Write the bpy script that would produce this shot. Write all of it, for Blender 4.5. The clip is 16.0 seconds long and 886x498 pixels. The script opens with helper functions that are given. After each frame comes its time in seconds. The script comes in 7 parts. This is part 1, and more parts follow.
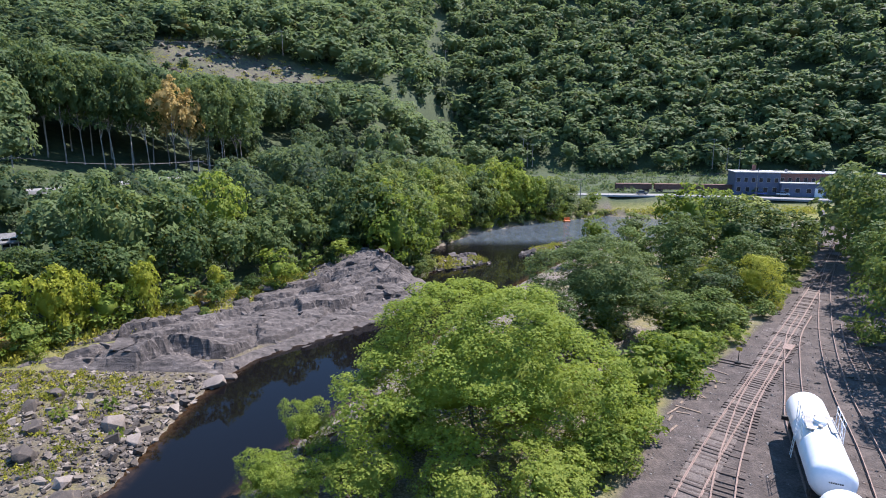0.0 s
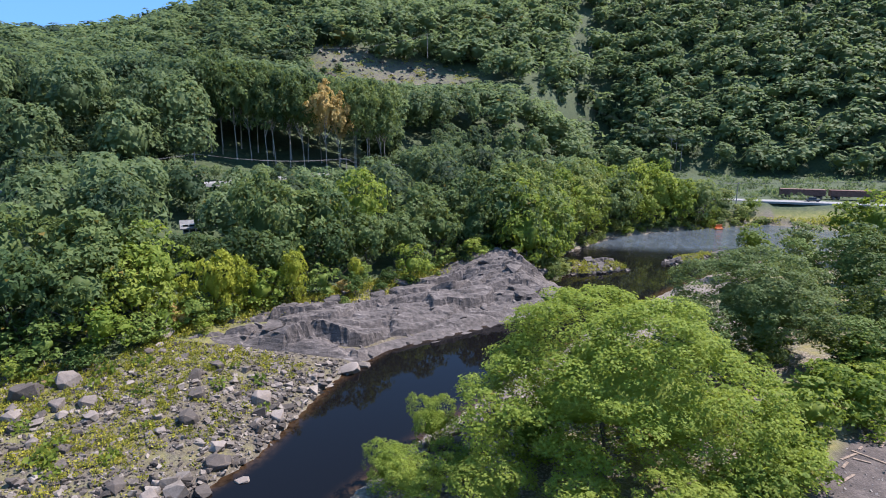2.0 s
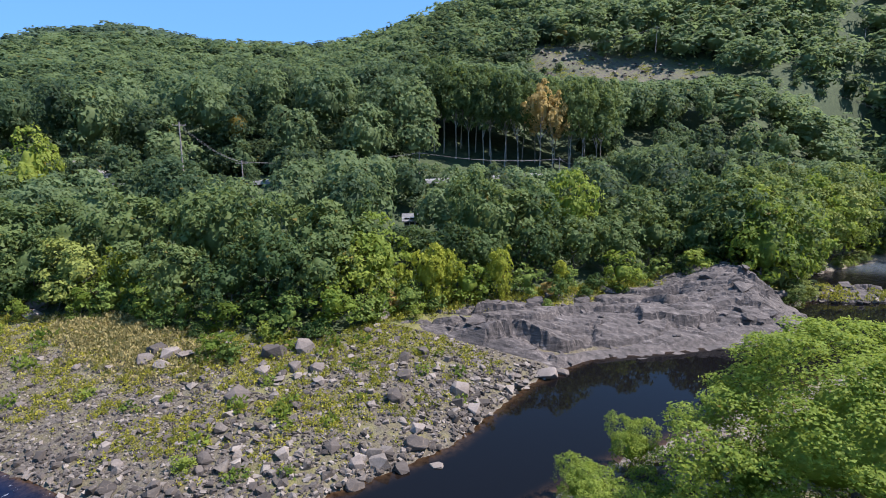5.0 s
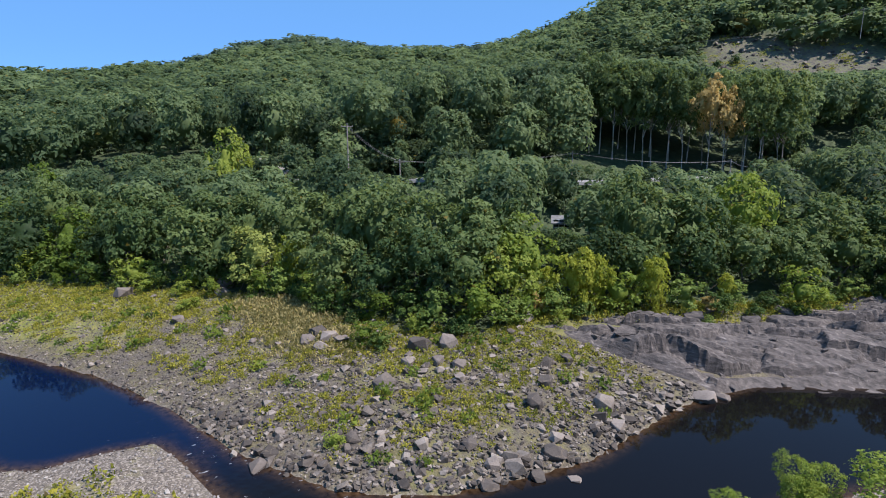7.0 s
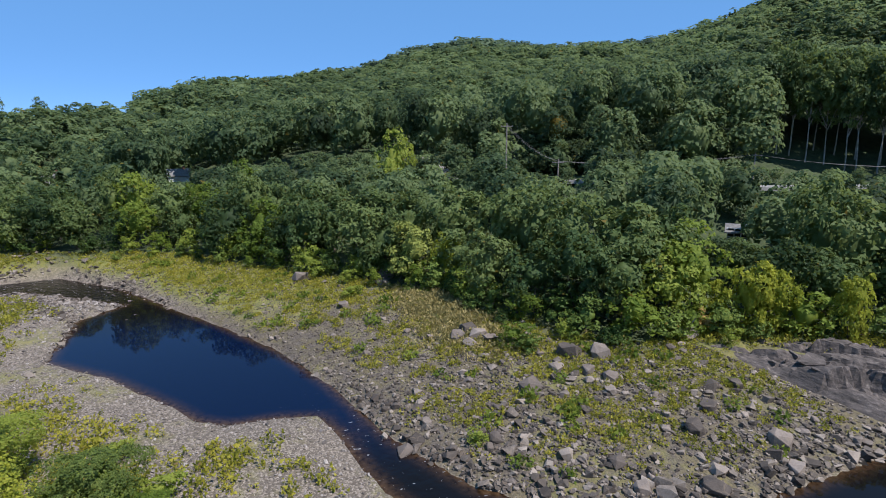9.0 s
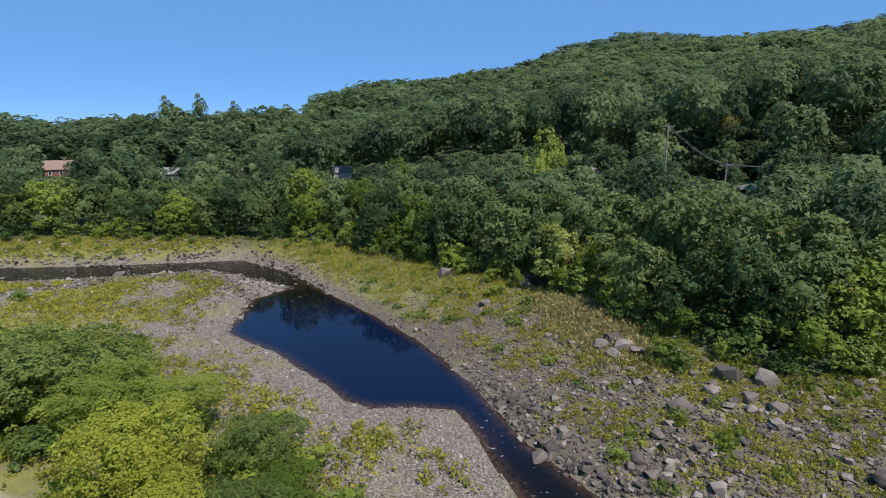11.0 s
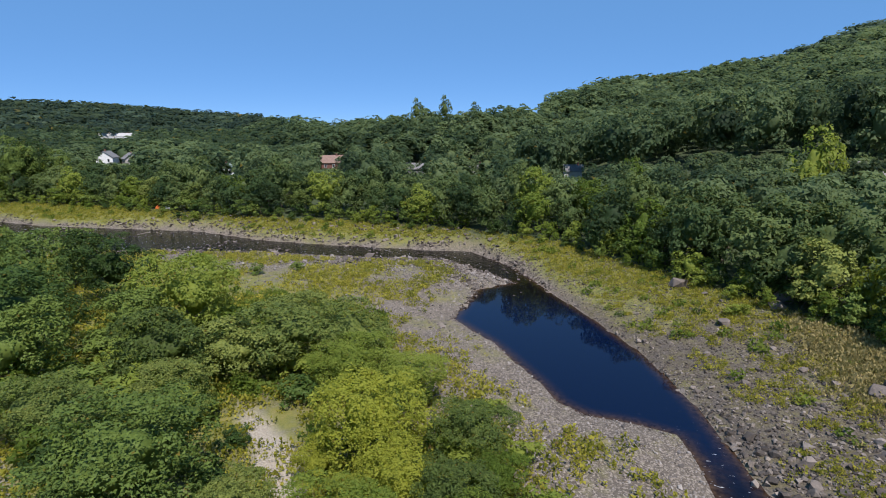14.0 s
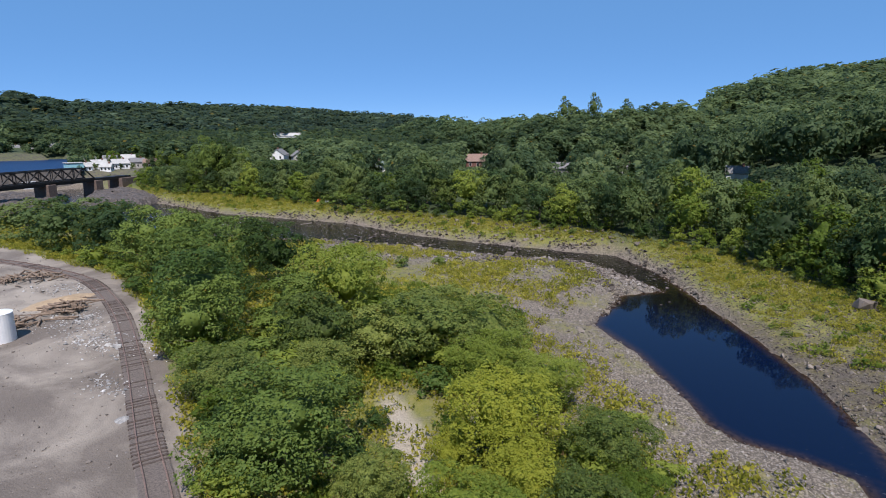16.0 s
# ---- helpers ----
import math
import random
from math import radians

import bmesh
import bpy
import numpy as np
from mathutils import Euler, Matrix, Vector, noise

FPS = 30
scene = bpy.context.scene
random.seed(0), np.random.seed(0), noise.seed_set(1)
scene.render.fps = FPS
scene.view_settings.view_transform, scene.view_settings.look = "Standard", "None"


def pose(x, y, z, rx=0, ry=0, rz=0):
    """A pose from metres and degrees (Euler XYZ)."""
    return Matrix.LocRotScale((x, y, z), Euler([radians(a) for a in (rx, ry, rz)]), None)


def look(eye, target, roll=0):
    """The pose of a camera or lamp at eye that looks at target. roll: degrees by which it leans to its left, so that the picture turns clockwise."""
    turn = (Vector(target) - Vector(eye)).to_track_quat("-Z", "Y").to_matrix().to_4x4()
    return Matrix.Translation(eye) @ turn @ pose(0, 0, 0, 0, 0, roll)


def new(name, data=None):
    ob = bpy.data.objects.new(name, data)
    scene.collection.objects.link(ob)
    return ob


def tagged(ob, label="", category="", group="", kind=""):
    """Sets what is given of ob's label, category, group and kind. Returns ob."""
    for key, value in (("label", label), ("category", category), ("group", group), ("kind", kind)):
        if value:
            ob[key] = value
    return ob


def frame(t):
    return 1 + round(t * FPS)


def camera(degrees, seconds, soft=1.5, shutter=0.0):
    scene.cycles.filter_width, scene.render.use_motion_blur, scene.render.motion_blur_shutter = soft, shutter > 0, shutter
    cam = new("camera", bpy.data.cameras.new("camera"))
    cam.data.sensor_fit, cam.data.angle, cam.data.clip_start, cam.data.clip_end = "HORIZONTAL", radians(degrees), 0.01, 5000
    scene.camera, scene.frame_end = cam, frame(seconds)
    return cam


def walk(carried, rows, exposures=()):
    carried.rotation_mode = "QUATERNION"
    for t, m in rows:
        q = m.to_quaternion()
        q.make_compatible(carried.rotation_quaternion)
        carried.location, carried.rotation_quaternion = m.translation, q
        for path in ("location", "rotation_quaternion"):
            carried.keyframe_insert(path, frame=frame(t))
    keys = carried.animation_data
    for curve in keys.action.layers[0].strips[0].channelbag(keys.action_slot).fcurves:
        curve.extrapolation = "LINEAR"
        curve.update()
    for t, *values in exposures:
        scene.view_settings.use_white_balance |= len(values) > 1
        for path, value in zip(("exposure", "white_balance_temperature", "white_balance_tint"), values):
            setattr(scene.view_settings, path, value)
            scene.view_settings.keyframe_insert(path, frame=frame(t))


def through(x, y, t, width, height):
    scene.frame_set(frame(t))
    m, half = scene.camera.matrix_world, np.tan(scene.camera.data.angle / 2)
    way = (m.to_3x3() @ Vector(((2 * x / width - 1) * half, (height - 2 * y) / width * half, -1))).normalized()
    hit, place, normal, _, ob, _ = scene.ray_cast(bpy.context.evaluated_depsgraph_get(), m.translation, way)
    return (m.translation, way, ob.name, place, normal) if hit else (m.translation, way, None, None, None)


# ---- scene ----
cam = camera(77.57, 16.0, soft=1.0)
# seconds, place in metres, heading, pitch and roll in degrees
ROWS = [
    (0.0, 0.00, 0.00, 29.50, 0.00, -11.47, 0.01),
    (0.5, -0.07, 0.33, 29.46, 3.22, -11.46, 0.04),
    (1.0, -0.15, 0.64, 29.42, 6.52, -11.48, 0.00),
    (1.5, -0.23, 0.92, 29.39, 10.28, -11.49, 0.00),
    (2.0, -0.31, 1.18, 29.36, 13.92, -11.48, -0.01),
    (2.5, -0.40, 1.41, 29.34, 17.49, -11.48, -0.11),
    (3.0, -0.49, 1.62, 29.33, 21.10, -11.48, -0.08),
    (3.5, -0.58, 1.81, 29.32, 24.71, -11.47, -0.06),
    (4.0, -0.67, 1.98, 29.32, 28.32, -11.48, -0.07),
    (6.5, -1.14, 2.53, 29.36, 46.93, -11.43, 0.09),
    (7.0, -1.24, 2.59, 29.37, 50.99, -11.46, 0.07),
    (7.5, -1.33, 2.64, 29.39, 55.07, -11.45, 0.11),
    (8.0, -1.42, 2.67, 29.41, 59.12, -11.45, 0.09),
    (8.5, -1.50, 2.69, 29.43, 63.10, -11.48, 0.15),
    (9.0, -1.59, 2.70, 29.45, 67.06, -11.48, 0.12),
    (11.5, -1.94, 2.61, 29.54, 86.24, -11.55, -0.09),
    (12.0, -2.00, 2.57, 29.55, 90.29, -11.62, -0.12),
    (12.5, -2.05, 2.53, 29.56, 94.10, -11.65, -0.15),
    (13.0, -2.09, 2.48, 29.57, 97.96, -11.66, -0.11),
    (13.5, -2.13, 2.43, 29.57, 101.82, -11.67, -0.11),
    (14.0, -2.16, 2.38, 29.57, 105.63, -11.68, -0.05),
    (14.5, -2.18, 2.33, 29.57, 109.33, -11.72, -0.00),
    (15.0, -2.19, 2.27, 29.56, 112.97, -11.76, 0.05),
    (15.5, -2.19, 2.22, 29.54, 116.65, -11.76, 0.11),
    (16.0, -2.18, 2.17, 29.52, 120.30, -11.77, 0.11),
]
walk(cam, [(t, pose(x, y, z, 90 + p, r, h)) for t, x, y, z, h, p, r in ROWS],
     [(0.0, 1.06, 6100, 21), (4.0, 1.0, 6100, 20), (7.0, 0.66, 6100, 18), (9.0, 0.44, 6180, 16), (12.5, 0.29, 6230, 16), (16.0, 0.24, 6280, 17)])

# ---- light ----
SUN_ELEVATION, SUN_AZIMUTH = 57.0, 59.0          # azimuth: degrees from +y towards +x
world = bpy.data.worlds.new("world")
scene.world = world
world.use_nodes = True
sky = world.node_tree.nodes.new("ShaderNodeTexSky")
sky.sky_type, sky.sun_disc = "NISHITA", False
sky.sun_elevation, sky.sun_rotation = radians(SUN_ELEVATION), radians(SUN_AZIMUTH)
sky.altitude, sky.air_density, sky.dust_density, sky.ozone_density = 3000, 0.5, 0.25, 3.0
background = world.node_tree.nodes["Background"]
background.inputs["Strength"].default_value = 0.15
richer = world.node_tree.nodes.new("ShaderNodeHueSaturation")
richer.inputs["Saturation"].default_value = 1.12
world.node_tree.links.new(sky.outputs[0], richer.inputs["Color"])
even = world.node_tree.nodes.new("ShaderNodeMix")          # a clear sky with little change towards the horizon
even.data_type = "RGBA"
even.inputs["Factor"].default_value = 0.72
even.inputs["B"].default_value = (0.84, 2.12, 4.0, 1.0)
world.node_tree.links.new(richer.outputs[0], even.inputs["A"])
world.node_tree.links.new(even.outputs["Result"], background.inputs["Color"])
sun = new("sun", bpy.data.lights.new("sun", "SUN"))
sun.data.energy, sun.data.angle, sun.data.color = 4.9, radians(0.53), (1.0, 0.95, 0.86)
sun.matrix_world = look((0, 0, 0), (-math.sin(radians(SUN_AZIMUTH)) * math.cos(radians(SUN_ELEVATION)),
                                    -math.cos(radians(SUN_AZIMUTH)) * math.cos(radians(SUN_ELEVATION)),
                                    -math.sin(radians(SUN_ELEVATION))))
sun.location = (0, 0, 300)


# ---- materials ----
class Nodes:
    """Short hand for a node material."""

    def __init__(self, name):
        self.mat = bpy.data.materials.new(name)
        self.mat.use_nodes = True
        self.tree = self.mat.node_tree
        self.bsdf = self.tree.nodes["Principled BSDF"]
        self.out = self.tree.nodes["Material Output"]

    def add(self, kind, **inputs):
        n = self.tree.nodes.new(kind)
        for k, v in inputs.items():
            self.put(n, k.replace("_", " "), v)
        return n

    def put(self, n, k, v):
        socket = n.inputs[int(k)] if k.isdigit() else n.inputs[k]
        if isinstance(v, bpy.types.NodeSocket):
            self.tree.links.new(v, socket)
        else:
            socket.default_value = (*v, 1) if isinstance(v, tuple) and len(v) == 3 and socket.type == "RGBA" else v

    def where(self):
        return self.add("ShaderNodeNewGeometry").outputs["Position"]

    def noise(self, scale, detail=4, rough=0.55, vector=None, distort=0.0):
        n = self.add("ShaderNodeTexNoise", Scale=scale, Detail=detail, Roughness=rough, Distortion=distort,
                     Vector=vector if vector is not None else self.where())
        return n.outputs["Fac"]

    def cells(self, scale, feature="F1", output="Distance", vector=None):
        n = self.add("ShaderNodeTexVoronoi", Scale=scale, Vector=vector if vector is not None else self.where())
        n.feature = feature
        return n.outputs[output]

    def ramp(self, fac, stops):
        n = self.add("ShaderNodeValToRGB", Fac=fac)
        while len(n.color_ramp.elements) < len(stops):
            n.color_ramp.elements.new(0.5)
        for e, (at, c) in zip(n.color_ramp.elements, stops):
            e.position, e.color = at, (*c, 1) if isinstance(c, tuple) else (c, c, c, 1)
        return n.outputs["Color"]

    def mix(self, fac, a, b, blend="MIX"):
        n = self.tree.nodes.new("ShaderNodeMix")
        n.data_type, n.blend_type = "RGBA", blend
        self.put(n, "0", fac)
        self.put(n, "6", a)
        self.put(n, "7", b)
        return n.outputs[2]

    def math(self, op, a, b=0.0, clamp=False):
        n = self.tree.nodes.new("ShaderNodeMath")
        n.operation, n.use_clamp = op, clamp
        self.put(n, "0", a)
        self.put(n, "1", b)
        return n.outputs[0]

    def attribute(self, name):
        n = self.add("ShaderNodeAttribute")
        n.attribute_name = name
        return n.outputs["Fac"]

    def bump(self, height, strength=0.5, distance=0.05):
        n = self.add("ShaderNodeBump", Height=height, Strength=strength, Distance=distance)
        self.put(self.bsdf, "Normal", n.outputs[0])

    def set(self, **inputs):
        for k, v in inputs.items():
            self.put(self.bsdf, k.replace("_", " "), v)
        return self.mat


def surface(name, dark, light, scale=3.0, rough=0.75, metal=0.0, bump=0.15, distance=0.02):
    """A worn surface whose colour wanders between two tones at two scales."""
    n = Nodes(name)
    a, b = n.noise(scale, 5), n.noise(scale * 9, 3)
    fac = n.math("ADD", n.math("MULTIPLY", a, 0.65), n.math("MULTIPLY", b, 0.35))
    n.bump(b, bump, distance)
    r = n.math("ADD", n.math("MULTIPLY", b, 0.2), rough - 0.1)
    return n.set(Base_Color=n.ramp(fac, [(0.32, dark), (0.68, light)]), Roughness=r, Metallic=metal)


def foliage(name, dark, light, per_tree, dry=(0.16, 0.12, 0.02), thinness=0.45, grain=2.5, through=(0.25, 0.30, 0.07), mottled=1.3):
    """Leaves: a tone of its own for each tree, and another for each leaf."""
    n = Nodes(name)
    leaf = n.add("ShaderNodeNewGeometry").outputs["Random Per Island"]
    tree = n.attribute("tint") if per_tree == "attribute" else n.add("ShaderNodeObjectInfo").outputs["Random"]
    patch, mottle = n.noise(0.35, 2), n.noise(grain, 3, 0.65)
    fac = n.math("ADD", n.math("MULTIPLY", n.math("SUBTRACT", tree, 0.5), 0.8), n.math("MULTIPLY", leaf, 0.16))
    fac = n.math("ADD", n.math("ADD", fac, 0.27), n.math("MULTIPLY", patch, 0.26))
    fac = n.math("ADD", fac, n.math("MULTIPLY", n.math("SUBTRACT", mottle, 0.45), mottled))
    colour = n.ramp(fac, [(0.1, tuple(c * 0.6 for c in dark)), (0.28, dark), (0.8, light)])
    colour = n.mix(n.math("GREATER_THAN", leaf, 0.992), colour, dry)
    n.set(Base_Color=colour, Roughness=0.65, Specular_IOR_Level=0.2)
    thin = n.add("ShaderNodeBsdfTranslucent", Color=n.mix(0.5, colour, through))
    both = n.add("ShaderNodeMixShader")
    n.put(both, "0", thinness)
    n.put(both, "1", n.bsdf.outputs[0])
    n.put(both, "2", thin.outputs[0])
    n.tree.links.new(both.outputs[0], n.out.inputs["Surface"])
    return n.mat


GREEN = foliage("leaves_green", (0.044, 0.084, 0.029), (0.139, 0.186, 0.059), "object", thinness=0.42, mottled=0.6)
BRIGHT = foliage("leaves_bright", (0.118, 0.181, 0.025), (0.252, 0.302, 0.052), "object", thinness=0.5, through=(0.302, 0.370, 0.042))
MAPLE = foliage("leaves_maple", (0.143, 0.206, 0.030), (0.286, 0.344, 0.059), "object", thinness=0.5, through=(0.386, 0.454, 0.059))
YELLOW = foliage("leaves_yellow", (0.215, 0.255, 0.028), (0.345, 0.360, 0.048), "object", thinness=0.5, through=(0.42, 0.45, 0.055))
RUST = foliage("leaves_rust", (0.336, 0.231, 0.071), (0.504, 0.370, 0.134), "object", through=(0.403, 0.294, 0.084))
DEEP = foliage("leaves_deep", (0.042, 0.082, 0.017), (0.139, 0.192, 0.037), "object", thinness=0.3, mottled=0.8)
LEAFY = foliage("leaves_bank", (0.096, 0.139, 0.031), (0.252, 0.284, 0.066), "object", thinness=0.38)
WOODS = foliage("leaves_woods", (0.049, 0.087, 0.040), (0.155, 0.210, 0.087), "attribute", thinness=0.5, grain=1.5, mottled=0.5, through=(0.218, 0.277, 0.101))
# bluer, duller leaves: the haze of distance is put into the colour
HAZY_WOODS = foliage("leaves_hazy_woods", (0.040, 0.072, 0.046), (0.115, 0.162, 0.096), "attribute", thinness=0.45, grain=0.5, mottled=0.5, through=(0.19, 0.25, 0.12))
PINE = foliage("needles", (0.024, 0.054, 0.024), (0.046, 0.080, 0.030), "attribute")
WEED = foliage("leaves_weed", (0.215, 0.222, 0.024), (0.42, 0.372, 0.052), "attribute", dry=(0.252, 0.168, 0.067), thinness=0.5, grain=1.5)
BUSHY = foliage("leaves_tall_weed", (0.071, 0.126, 0.017), (0.202, 0.252, 0.034), "attribute", dry=(0.252, 0.168, 0.067), thinness=0.5, grain=1.5)
DRY = foliage("dry_grass", (0.23, 0.19, 0.075), (0.44, 0.36, 0.16), "attribute", dry=(0.252, 0.168, 0.067), thinness=0.4, grain=1.5)
BARK = surface("bark", (0.055, 0.042, 0.032), (0.17, 0.14, 0.11), 1.2, 0.9, bump=0.6)
PALE_BARK = surface("pale_bark", (0.16, 0.13, 0.10), (0.42, 0.37, 0.31), 1.0, 0.85, bump=0.4)


# ---- shapes ----
def fbm(x, y, size, octaves=4, seed=0):
    """Smooth noise between about -1 and 1 for arrays of places; size: metres of the largest swell."""
    total, amp, norm = np.zeros_like(x, dtype=float), 1.0, 0.0
    for o in range(octaves):
        u, v = x / size + 17.3 * o + seed * 5.7, y / size - 9.1 * o + seed * 3.3
        i, j = np.floor(u), np.floor(v)
        a, b = u - i, v - j
        a, b = a * a * (3 - 2 * a), b * b * (3 - 2 * b)

        def lattice(p, q):
            h = np.sin(p * 127.1 + q * 311.7 + seed * 74.7 + o * 13.1) * 43758.5453
            return (h - np.floor(h)) * 2 - 1
        low = lattice(i, j) * (1 - a) + lattice(i + 1, j) * a
        high = lattice(i, j + 1) * (1 - a) + lattice(i + 1, j + 1) * a
        total += amp * (low * (1 - b) + high * b)
        norm += amp
        amp, size = amp * 0.5, size * 0.5
    return total / norm


def inside_distance(poly, x, y):
    """The distance to the polygon's edge, positive inside it."""
    x, y = np.asarray(x, float), np.asarray(y, float)
    best, inside = np.full(x.shape, 1e12), np.zeros(x.shape, bool)
    for (ax, ay), (bx, by) in zip(poly, poly[1:] + poly[:1]):
        dx, dy = bx - ax, by - ay
        s = np.clip(((x - ax) * dx + (y - ay) * dy) / (dx * dx + dy * dy), 0, 1)
        best = np.minimum(best, (x - ax - s * dx) ** 2 + (y - ay - s * dy) ** 2)
        if ay != by:
            inside ^= ((ay > y) != (by > y)) & (x < dx * (y - ay) / dy + ax)
    return np.where(inside, 1, -1) * np.sqrt(best)


def smooth(a, b, x):
    u = np.clip((x - a) / (b - a), 0, 1)
    return u * u * (3 - 2 * u)


def mesh_of(name, verts, faces, material=None, shade_smooth=False, **attributes):
    """A mesh from arrays; faces all of one size."""
    verts, faces = np.asarray(verts, np.float32), np.asarray(faces, np.int32)
    me = bpy.data.meshes.new(name)
    n, k = faces.shape
    me.vertices.add(len(verts))
    me.vertices.foreach_set("co", verts.ravel())
    me.loops.add(n * k)
    me.loops.foreach_set("vertex_index", faces.ravel())
    me.polygons.add(n)
    me.polygons.foreach_set("loop_start", np.arange(0, n * k, k, dtype=np.int32))
    me.polygons.foreach_set("use_smooth", np.full(n, shade_smooth))
    for key, values in attributes.items():
        me.attributes.new(key, "FLOAT", "POINT").data.foreach_set("value", np.asarray(values, np.float32))
    me.update(calc_edges=True)
    if material:
        me.materials.append(material)
    return me


def part(name, bm, material, parent, label=""):
    """A bmesh or a mesh as one part under a thing."""
    if isinstance(bm, bpy.types.Mesh):
        me = bm
    else:
        me = bpy.data.meshes.new(name)
        bm.to_mesh(me)
        bm.free()
        me.materials.append(material)
    ob = new(name, me)
    ob.parent = parent
    return tagged(ob, label)


def thing(name, m, label, category, group="", kind=""):
    ob = new(name)
    ob.empty_display_size = 0.2
    ob.matrix_world = m
    return tagged(ob, label, category, group, kind)


def box(bm, x0, y0, z0, x1, y1, z1, bevel=0.0):
    made = bmesh.ops.create_cube(bm, size=1)["verts"]
    bmesh.ops.scale(bm, vec=(x1 - x0, y1 - y0, z1 - z0), verts=made)
    bmesh.ops.translate(bm, vec=((x0 + x1) / 2, (y0 + y1) / 2, (z0 + z1) / 2), verts=made)
    if bevel:
        edges = list({e for v in made for e in v.link_edges})
        bmesh.ops.bevel(bm, geom=edges, offset=bevel, segments=1, affect="EDGES")


def boxed(*args, bevel=0.0):
    bm = bmesh.new()
    box(bm, *args, bevel=bevel)
    return bm


def rod(bm, a, b, r0, r1=None, sides=8):
    """A tapered round bar from a to b."""
    a, b = Vector(a), Vector(b)
    d = b - a
    m = Matrix.Translation((a + b) / 2) @ d.to_track_quat("Z", "Y").to_matrix().to_4x4()
    bmesh.ops.create_cone(bm, cap_ends=True, segments=sides, radius1=r0, radius2=r0 if r1 is None else r1, depth=d.length, matrix=m)


def rodded(*args, **kw):
    bm = bmesh.new()
    rod(bm, *args, **kw)
    return bm


# ---- the plan ----
FAR_SHORE = [(-175, -330), (-150, -240), (-140, -175), (-146, -118), (-138, -90), (-137, -65), (-138, -41), (-140, -29), (-126, -16),
             (-106, -5), (-92, 3), (-78, 10), (-64, 14.5), (-50, 17.5), (-39, 22), (-33, 29), (-31, 35), (-28.7, 42), (-28.7, 59),
             (-26, 71), (-16.5, 81.5), (-4.5, 97), (-6.5, 111), (-3, 120), (-6, 140), (-2, 148), (10, 172), (33, 192), (62, 210)]
NEAR_SHORE = [(110, 188), (80, 175), (60, 160), (36, 140), (19, 115), (6, 92), (-4, 72), (-11, 56), (-14, 50), (-17, 41), (-20, 32), (-26, 23),
              (-35, 17), (-41, 14.6), (-46, 13.4), (-52.5, 12.8), (-57, 11.4), (-58.5, 7), (-58.8, 2.5), (-61, -0.6), (-66, -3.5),
              (-77, -11), (-86, -19.5), (-104, -19), (-111, -13), (-128, -33), (-124, -50), (-123, -66), (-122, -83), (-118, -105),
              (-110, -125), (-104, -160), (-100, -240), (-95, -330)]
RIVER = FAR_SHORE + NEAR_SHORE
WOOD_EDGE = [(-190, -330), (-170, -280), (-156, -232), (-159, -180), (-152, -122), (-151, -80), (-150, -52), (-146, -31), (-134, -4),
             (-112, 12), (-92, 29), (-83, 35), (-65, 41), (-51, 50), (-50, 66), (-44, 73), (-39, 79), (-31, 92), (-24, 105), (-12, 118),
             (-6, 126), (-7, 147), (5, 175), (28, 196), (62, 216), (110, 213), (160, 194), (400, 60)]
FAR_SIDE = WOOD_EDGE + [(3000, 200), (3000, 4500), (-4500, 4500), (-4500, -4500), (300, -4500), (0, -385), (-167, -345)]
YARD_EDGE = [(-75, -330), (-58, -180), (-57, -129), (-55.5, -98), (-45, -71), (-32, -46), (-23, -30), (-8, -4), (13, 35), (23, 50), (35, 62),
             (49, 77), (74, 107), (110, 156), (150, 190)]
YARD = YARD_EDGE + [(300, 100), (900, -600), (200, -900), (-60, -900)]
YARD_Z = 4.5

# the skyline: bearing to the left of +y, how high it stands in degrees, metres to the ridge
SKYLINE = np.array([(-180, 4, 700), (-90, 8, 600), (-45, 15, 560), (-20, 17, 560), (10, 16.5, 560), (25, 15, 560), (35, 12.6, 560), (42, 10.2, 640),
                    (48, 8.8, 800), (57, 8.6, 900), (64, 9.5, 900), (70, 8.7, 880), (75, 6.7, 800), (83, 5.6, 700), (90, 5.3, 600), (93.5, 4.2, 480),
                    (96, 3.2, 330), (104, 2.6, 300), (110, 2.0, 320), (116, 1.2, 380), (119, 1.7, 380), (122, 1.6, 700), (126, 1.9, 1700),
                    (135, 2.5, 1600), (144, 2.8, 1500), (154, 2.7, 1400), (160, 3.9, 1300), (180, 4, 1300)])


# the canopy line of the wooded spur above the road: bearing, height in degrees
SPUR = np.array([(-4, -3.4), (-0.6, -1.5), (1.4, 1.6), (4.8, 3.8), (8, 5.3), (12.4, 5.5), (18, 6.1), (24, 5.5), (28, 6.6), (34, 7.1), (44, 6.9), (52, 6.6), (58, 5.6), (66, 4.6), (74, 3.5)])


def ground_zones(x, y):
    x, y = np.asarray(x, float), np.asarray(y, float)
    return inside_distance(RIVER, x, y), inside_distance(FAR_SIDE, x, y), inside_distance(YARD, x, y)


